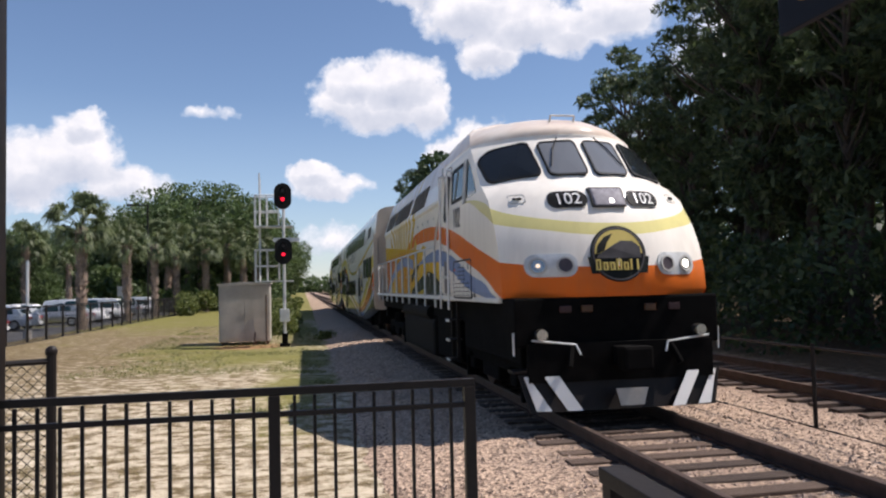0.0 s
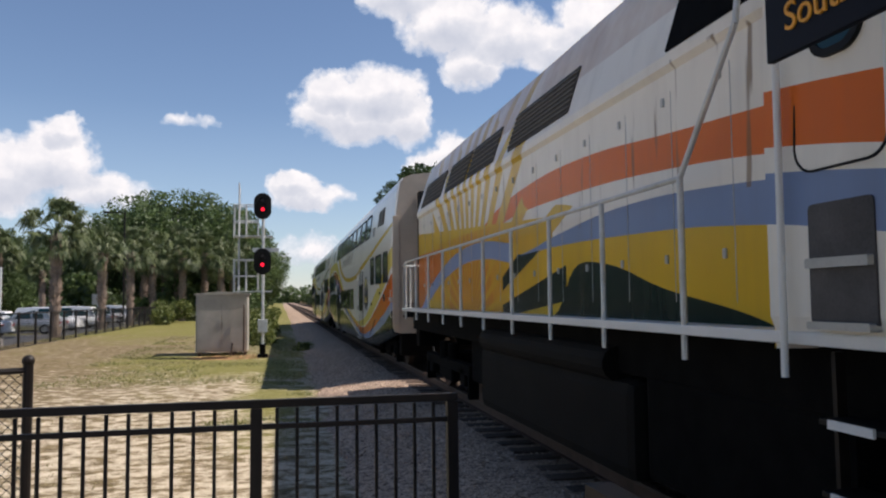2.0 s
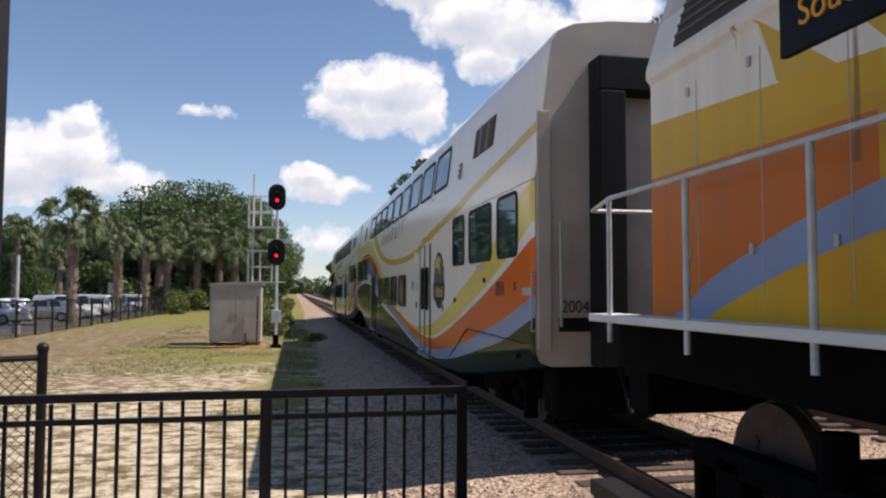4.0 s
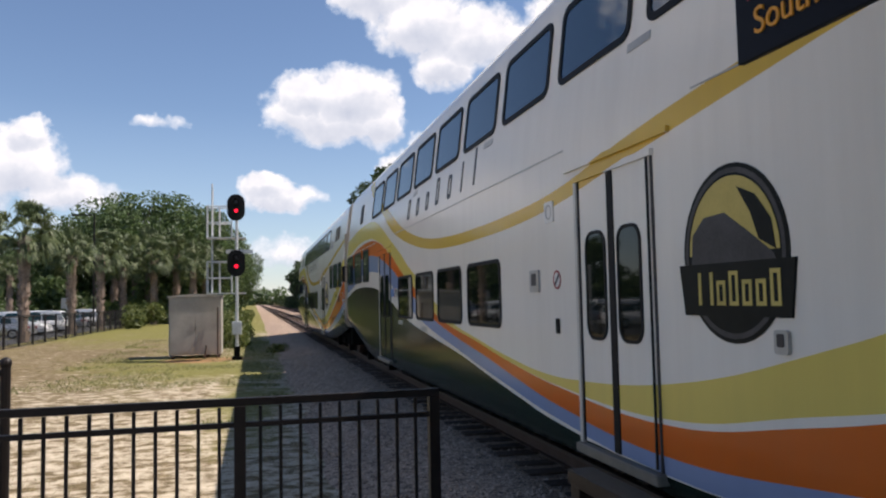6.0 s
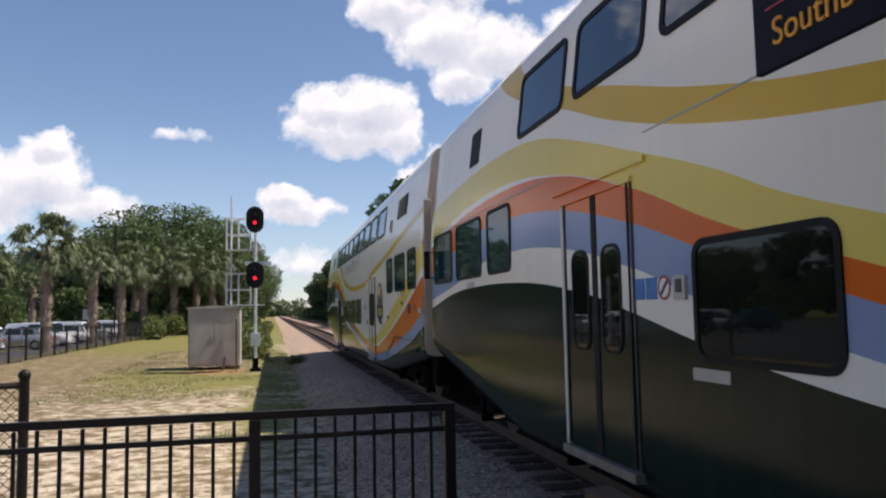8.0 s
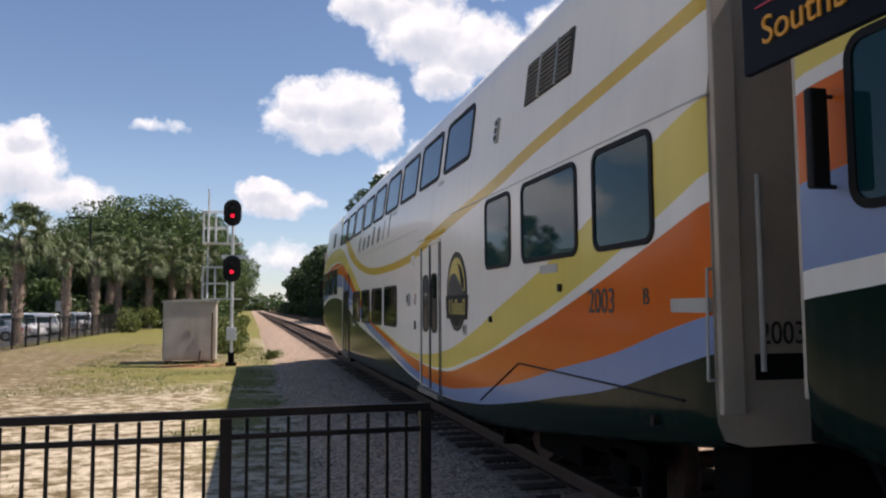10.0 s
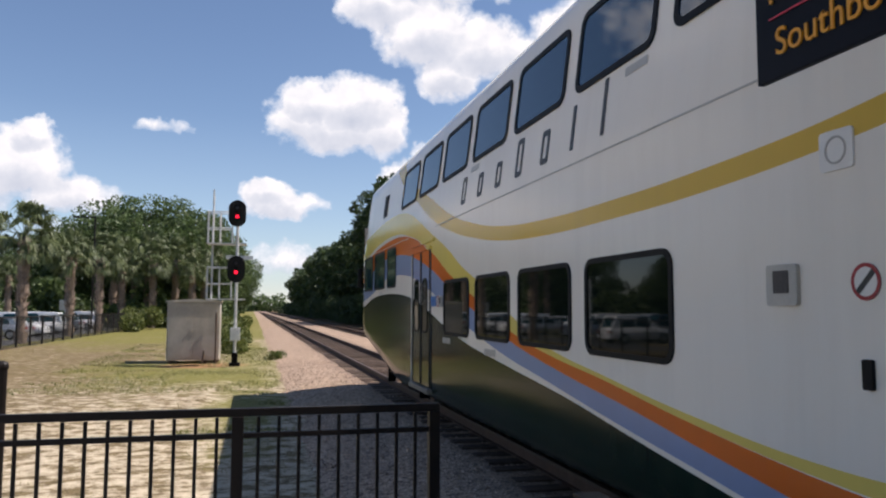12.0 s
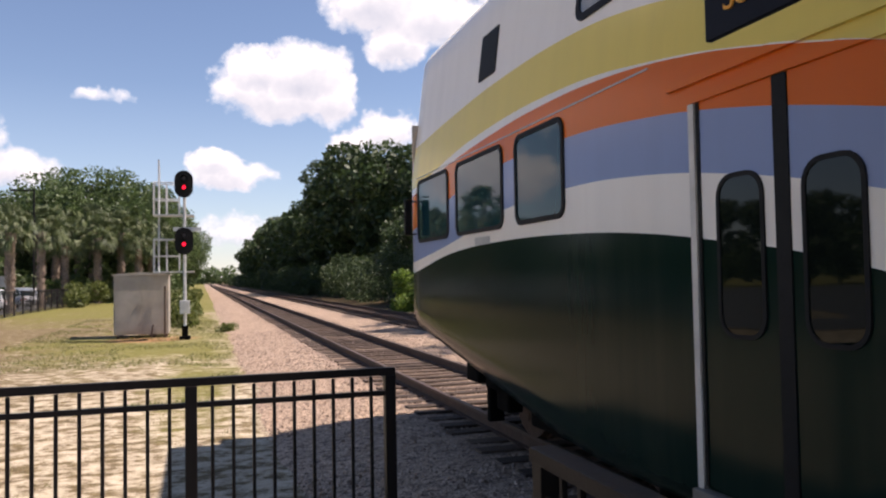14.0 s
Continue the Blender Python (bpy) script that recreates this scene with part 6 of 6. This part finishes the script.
# far woods that close the line
brush("far_woods", "hazy far woods where the track ends", [(-60 + 3.2 * i + r2.uniform(-2, 2), 620 + r2.uniform(-20, 20), r2.uniform(0, 9), r2.uniform(4, 7)) for i in range(44)], 9000, 1.4, OAK_LEAF, 15)
brush("far_woods", "woods on the horizon beyond the parking lot", [(-330 + 6.0 * i, 260 + r2.uniform(-20, 20), r2.uniform(0, 10), r2.uniform(5, 9)) for i in range(54)], 12000, 1.5, OAK_LEAF, 16)
# a sheet of dark leaf sprays stands for the shade behind the pines
brush("far_woods", "dark leaf sprays standing for deep shade beyond the tracks", [(30 + r2.uniform(-2, 6), 10 + 1.8 * i, r2.uniform(0, 5.5), r2.uniform(1.6, 2.8)) for i in range(100)], 26000, 0.5, WOOD_LEAF, 17)


def build_tufts():
    """Dry grass tufts and litter on the sand."""
    rng = np.random.default_rng(8)
    verts, faces = [], []
    for i in range(2600):
        y = 7 + 40 * rng.random() ** 1.3
        x = rng.uniform(-15.5, -3.6)
        if noise.noise(Vector((x * 0.35, y * 0.35, 5))) < -0.02:
            continue
        z = ground_height(x, y)
        for k in range(7):
            a = rng.uniform(0, 6.28)
            L = rng.uniform(0.03, 0.11)
            b = Vector((x + rng.normal() * 0.06, y + rng.normal() * 0.06, z - 0.01))
            t = b + Vector((math.cos(a) * L, math.sin(a) * L, L * rng.uniform(0.3, 1.1)))
            w = Vector((-math.sin(a), math.cos(a), 0)) * 0.007
            q = len(verts)
            verts += [tuple(b - w), tuple(b + w), tuple(t)]
            faces.append((q, q + 1, q + 2))
    tagged(link_mesh("dry_grass", verts, faces, DRY_GRASS), "sparse dry grass tufts on the sand", "grass", kind="stuff")
    verts, faces = [], []
    for i in range(26000):
        y = 13 + 34 * rng.random()
        x = rng.uniform(-10.5, -3.5) if y > 20 else rng.uniform(-5.6, -3.5)
        if noise.noise(Vector((x * 0.3, y * 0.3, 9))) + 0.5 * noise.noise(Vector((x, y, 2))) < -0.05:
            continue
        z = ground_height(x, y)
        a = rng.uniform(0, 6.28)
        L = rng.uniform(0.03, 0.11)
        b = Vector((x, y, z - 0.01))
        t = b + Vector((math.cos(a) * L * 0.7, math.sin(a) * L * 0.7, L))
        w = Vector((-math.sin(a), math.cos(a), 0)) * 0.012
        q = len(verts)
        verts += [tuple(b - w), tuple(b + w), tuple(t)]
        faces.append((q, q + 1, q + 2))
    tagged(link_mesh("grass", verts, faces, GRASS_BLADE), "green grass round the signal cabinet", "grass", kind="stuff")


build_tufts()

# ---------------------------------------------------------------- parking lot
part("parking_lot", boxes((-90, -17.3, 20, 82, -0.45, -0.235)), ASPHALT)
tagged(bpy.data.objects["parking_lot"], "asphalt parking lot behind the fence", "parking lot", kind="structure")


def build_car(label, paint, m, van=0.0):
    """A parked car, nose along local +y."""
    c = thing("parked_car", label, "car", m, "parked cars")
    h = 1.45 + van
    stations = [(-2.25, 0.62, 0.78, 0.80), (-2.15, 0.78, 0.92, 0.98), (-1.2, 0.86, 0.98, 1.0), (0.9, 0.86, 0.96, 1.0), (1.6, 0.84, 0.90, 0.96), (2.1, 0.76, 0.80, 0.86), (2.25, 0.62, 0.66, 0.70)]
    rows = []
    for y, w, zt, zs in stations:
        half = [(w * 0.9, 0.28), (w, 0.42), (w, 0.66), (w * 0.96, zt), (w * 0.6, zt + 0.05), (0, zt + 0.07)]
        rows.append([(-x, y, z) for x, z in half] + [(x, y, z) for x, z in half[-2::-1]])
    v, f = loft(rows)
    n = len(rows[0])
    link_mesh("body", v, f + [tuple(range(n - 1, -1, -1)), tuple(range(6 * n, 7 * n))], paint, c, smooth=True)
    tail = -2.1 if van else -1.75
    rows = []
    for y, w, z in ((tail, 0.80, 0.95), (tail + 0.35, 0.68, h - 0.06), (-0.6, 0.66, h), (0.35, 0.64, h - 0.03), (1.25, 0.78, 0.98)):
        rows.append([(-w - 0.06 if z > 1.2 else -w, y, 0.93), (-w, y, z - 0.03), (-w * 0.8, y, z), (w * 0.8, y, z), (w, y, z - 0.03), (w + 0.06 if z > 1.2 else w, y, 0.93)])
    v, f = loft(rows)
    link_mesh("cabin", v, f, paint, c)
    for s in (-1, 1):
        for y0, y1 in ((tail + 0.5, -0.55), (-0.45, 0.55)):
            part("window", slab_from([(y0, 0.99), (y1, 0.99), (y1 - (0.15 if y1 > 0 else 0), h - 0.12), (y0 + 0.1, h - 0.12)], lambda u, v_, d, s=s: Vector((s * (0.74 - 0.06 * (v_ - 1.0) / 0.4 + d), u, v_)), -0.03, 0.012), GLASS, c)
        part("headlight", boxes((min(s * 0.45, s * 0.74), max(s * 0.45, s * 0.74), 2.12, 2.24, 0.58, 0.70), bev=0.02), GREY_STEEL, c)
        part("tail_light", boxes((min(s * 0.5, s * 0.78), max(s * 0.5, s * 0.78), -2.27, -2.15, 0.66, 0.8), bev=0.02), RED_PAINT, c)
        for y in (-1.35, 1.4):
            w = part("wheel", rods([((s * 0.66, y, 0.32), (s * 0.88, y, 0.32))], 0.32, 18), RUBBER, c)
            part("rim", rods([((s * 0.87, y, 0.32), (s * 0.895, y, 0.32))], 0.2, 14), GREY_STEEL, w)
    part("windscreen", slab_from([(-0.58, 0), (0.58, 0), (0.5, 1), (-0.5, 1)], lambda u, v_, d: Vector((u, 1.22 - 0.82 * v_, 1.0 + (h - 1.1) * v_ + d)), -0.02, 0.03), GLASS, c)
    part("rear_window", slab_from([(-0.56, 0), (0.56, 0), (0.5, 1), (-0.5, 1)], lambda u, v_, d: Vector((u, tail + 0.02 + 0.3 * v_ - d, 1.0 + (h - 1.15) * v_)), -0.02, 0.03), GLASS, c)
    for y in (2.2, -2.2):
        part("bumper", boxes((-0.78, 0.78, y - 0.1, y + 0.1, 0.3, 0.5), bev=0.05), paint, c)
    return c


CAR_WHITE = plain("white_car_paint", (0.78, 0.78, 0.77), 0.22, 0, 2, 0.04, coat=0.6)
CAR_SILVER = plain("silver_car_paint", (0.45, 0.46, 0.47), 0.28, 0.6, 2, 0.05, coat=0.6)
CAR_DARK = plain("dark_car_paint", (0.03, 0.035, 0.05), 0.22, 0.2, 2, 0.1, coat=0.6)
LOT = -0.235
cars = [build_car("white parked sedan in the parking lot", CAR_WHITE, pose(-22.5, 50, LOT, 0, 0, 82)), build_car("silver parked sedan in the parking lot", CAR_SILVER, pose(-20.6, 54.5, LOT, 0, 0, 85)), build_car("white parked sport utility car in the parking lot", CAR_WHITE, pose(-20.5, 64, LOT, 0, 0, 88), 0.3), build_car("dark parked sport utility car in the parking lot", CAR_DARK, pose(-23.4, 45.5, LOT, 0, 0, 84), 0.3)]
for i, (x, y) in enumerate(((-20.6, 58.6), (-21.6, 42.0), (-22.2, 66.2), (-26.5, 47.5), (-27.5, 57), (-26.8, 61.5), (-21.2, 68.5), (-21.2, 73), (-28.5, 52), (-33.5, 56), (-33.5, 62), (-27.2, 67), (-34.0, 50.5), (-20.4, 77))):
    copy_thing(cars[(2, 2, 2, 3, 2, 0, 2, 1, 2, 2, 3, 0, 3, 2)[i]], pose(x, y, LOT, 0, 0, 85 + (180 if i % 3 == 0 else 0)))


def pole(label, x, y, h, arm, mat_):
    p = thing("lamp_post", label, "lamp post", pose(x, y, GZ), "lamp posts of the parking lot")
    part("shaft", rods([((0, 0, 0), (0, 0, h))], 0.07, 10), mat_, p)
    part("base", rods([((0, 0, -0.1), (0, 0, 0.5))], 0.2, 12), CONCRETE, p)
    if arm:
        part("arm", boxes((-arm, 0, -0.04, 0.04, h - 0.08, h), bev=0.01), mat_, p)
        part("lamp_head", boxes((-arm - 0.45, -arm, -0.16, 0.16, h - 0.12, h + 0.02), bev=0.03), mat_, p)
    return p


pole("tall dark parking lot lamp post with one arm", -16.9, 66, 9.6, 1.2, BLACK_METAL)
pole("short grey steel post at the parking lot", -17.4, 39.5, 3.9, 0, STEEL_WHITE)
ps = thing("parking_sign", "small grey sign on a thin post in the parking lot", "sign", pose(-18.0, 62, GZ))
part("shaft", rods([((0, 0, 0), (0, 0, 2.9))], 0.035), STEEL_WHITE, ps)
part("panel", boxes((-0.4, 0.4, -0.05, -0.03, 2.0, 2.8), bev=0.005), GREY_STEEL, ps)


# ---------------------------------------------------------------- clouds, far behind everything
def build_sky():
    az = [-60 + 2 * i for i in range(61)]
    el = [-2 + 2 * i for i in range(26)]
    R = 4200.0
    verts = [(R * math.sin(radians(a)) * math.cos(radians(e)), R * math.cos(radians(a)) * math.cos(radians(e)), R * math.sin(radians(e))) for e in el for a in az]
    n = len(az)
    faces = [(j * n + i, (j + 1) * n + i, (j + 1) * n + i + 1, j * n + i + 1) for j in range(len(el) - 1) for i in range(n - 1)]
    m, nt, b = nodes_of("cloudy_sky")
    ob = link_mesh("backdrop", verts, faces, m, smooth=True)
    uv = ob.data.uv_layers.new(name="sky")
    for poly in ob.data.polygons:
        for li in poly.loop_indices:
            vi = ob.data.loops[li].vertex_index
            uv.data[li].uv = (az[vi % n], el[vi // n])
    tagged(ob, "white cumulus clouds in a blue summer sky", "sky", kind="structure")
    um = nt.nodes.new("ShaderNodeUVMap")
    um.uv_map = "sky"
    sep = nt.nodes.new("ShaderNodeSeparateXYZ")
    nt.links.new(um.outputs[0], sep.inputs[0])
    # edges are pushed about by noise, so that each cloud billows
    warp = nt.nodes.new("ShaderNodeTexNoise")
    warp.inputs["Scale"].default_value = 0.42
    warp.inputs["Detail"].default_value = 4
    warp.inputs["Roughness"].default_value = 0.58
    nt.links.new(um.outputs[0], warp.inputs["Vector"])
    wc = nt.nodes.new("ShaderNodeSeparateColor")
    nt.links.new(warp.outputs["Color"], wc.inputs[0])
    puff = noise_node(nt, 0.6, 6, 0.56, um.outputs[0])
    u = math_node(nt, "ADD", sep.outputs[0], math_node(nt, "MULTIPLY", math_node(nt, "SUBTRACT", wc.outputs[0], 0.5), 3.0))
    v = math_node(nt, "ADD", sep.outputs[1], math_node(nt, "MULTIPLY", math_node(nt, "SUBTRACT", wc.outputs[1], 0.5), 2.2))
    total, shade = None, None
    # centre and half sizes in degrees, weight
    blobs = [(5.6, 13.9, 5.4, 2.6, 1.0), (7.2, 15.4, 3.6, 2.4, 1.0), (3.6, 15.3, 2.4, 1.9, 1.0), (9.3, 13.5, 2.4, 2.2, 1.0),
             (12.6, 20.6, 4.6, 3.0, 1.0), (8.6, 22.6, 3.6, 2.2, 1.0), (17.0, 19.6, 3.8, 2.6, 1.0), (14.2, 17.4, 2.8, 1.9, 1.0), (20.4, 18.6, 3.4, 2.0, 1.0), (24, 20, 4.0, 3.0, 0.9), (14, 25, 7.0, 3.0, 0.9),
             (1.7, 7.9, 3.3, 1.3, 0.9), (0.4, 8.5, 1.8, 1.1, 0.9), (-15.6, 9.6, 3.4, 2.6, 0.95), (-18.5, 8.6, 4.0, 3.0, 0.95), (-12.6, 8.0, 4.2, 1.6, 0.75), (-22, 7.4, 5.0, 2.6, 0.9), (-14.8, 11.4, 1.5, 1.3, 0.95),
             (-6.9, 12.8, 2.3, 0.62, 0.42), (10.9, 10.2, 1.9, 1.3, 0.9), (13.5, 11.0, 2.6, 1.8, 0.9), (3.0, 3.6, 4.8, 1.6, 0.5), (-9.5, 5.4, 6.0, 1.3, 0.5), (-30, 14, 9, 4, 0.9), (36, 16, 9, 5, 0.9), (24, 9, 7, 2.5, 0.7), (-28, 27, 8, 3.5, 0.5)]
    for cx, cy, rx, ry, wt in blobs:
        du = math_node(nt, "DIVIDE", math_node(nt, "SUBTRACT", u, cx), rx)
        dv = math_node(nt, "DIVIDE", math_node(nt, "SUBTRACT", v, cy), ry)
        d2 = math_node(nt, "ADD", math_node(nt, "MULTIPLY", du, du), math_node(nt, "MULTIPLY", dv, dv))
        k = math_node(nt, "MULTIPLY", math_node(nt, "SUBTRACT", 1.0, d2), wt)
        kk = math_node(nt, "MAXIMUM", k, -1.0)
        total = kk if total is None else math_node(nt, "MAXIMUM", total, kk)
        shade = math_node(nt, "MULTIPLY", math_node(nt, "MAXIMUM", kk, 0.0), math_node(nt, "SUBTRACT", 0.0, dv)) if shade is None else math_node(nt, "MAXIMUM", shade, math_node(nt, "MULTIPLY", math_node(nt, "MAXIMUM", kk, 0.0), math_node(nt, "SUBTRACT", 0.0, dv)))
    dens = math_node(nt, "ADD", total, math_node(nt, "MULTIPLY", math_node(nt, "SUBTRACT", puff, 0.5), 1.15))
    alpha = ramp_node(nt, dens, [(0.0, 0.0), (0.2, 0.55), (0.5, 1.0)])
    haze = nt.nodes.new("ShaderNodeMapRange")
    haze.inputs["From Min"].default_value, haze.inputs["From Max"].default_value = 14.0, -1.0
    haze.inputs["To Min"].default_value, haze.inputs["To Max"].default_value = 0.0, 0.34
    nt.links.new(sep.outputs[1], haze.inputs["Value"])
    under = math_node(nt, "ADD", math_node(nt, "MULTIPLY", shade, 1.6), math_node(nt, "MULTIPLY", math_node(nt, "SUBTRACT", 0.62, puff), 0.9))
    tone = ramp_node(nt, under, [(0.0, (1.0, 1.0, 1.0)), (0.42, (0.74, 0.78, 0.84)), (0.95, (0.54, 0.60, 0.70))])
    em = nt.nodes.new("ShaderNodeEmission")
    em.inputs[1].default_value = 0.8
    nt.links.new(mix_node(nt, alpha, (0.53, 0.68, 0.86), tone), em.inputs[0])
    tr = nt.nodes.new("ShaderNodeBsdfTransparent")
    mx = nt.nodes.new("ShaderNodeMixShader")
    nt.links.new(math_node(nt, "MAXIMUM", alpha, haze.outputs[0]), mx.inputs[0])
    nt.links.new(tr.outputs[0], mx.inputs[1])
    nt.links.new(em.outputs[0], mx.inputs[2])
    nt.links.new(mx.outputs[0], nt.nodes["Material Output"].inputs[0])
    nt.nodes.remove(b)


build_sky()


# ---------------------------------------------------------------- how the train moves
def travelled(t):
    lag = 0.035 * smoothstep(4.6, 6.6, t) + 0.055 * smoothstep(7.8, 10.0, t) - 0.06 * smoothstep(10.4, 11.8, t) - 0.05 * smoothstep(12.0, 13.4, t)
    return 5.45 * t - 0.0285 * t * t - lag


def motions():
    times = [0.0, 0.1] + [0.5 * i for i in range(1, 28)] + [13.9, 14.0]
    for ob, y0 in ((LOCOMOTIVE, 0.0), (COACH_ONE, 29.05), (COACH_TWO, 55.04)):
        walk(ob, [(t, pose(0, y0 - travelled(t), 0)) for t in times])
    for ob, y, r in WHEELS:
        walk(ob, [(0.1 * i, pose(0, y, r, math.degrees(travelled(0.1 * i) / r))) for i in range(141)])


motions()
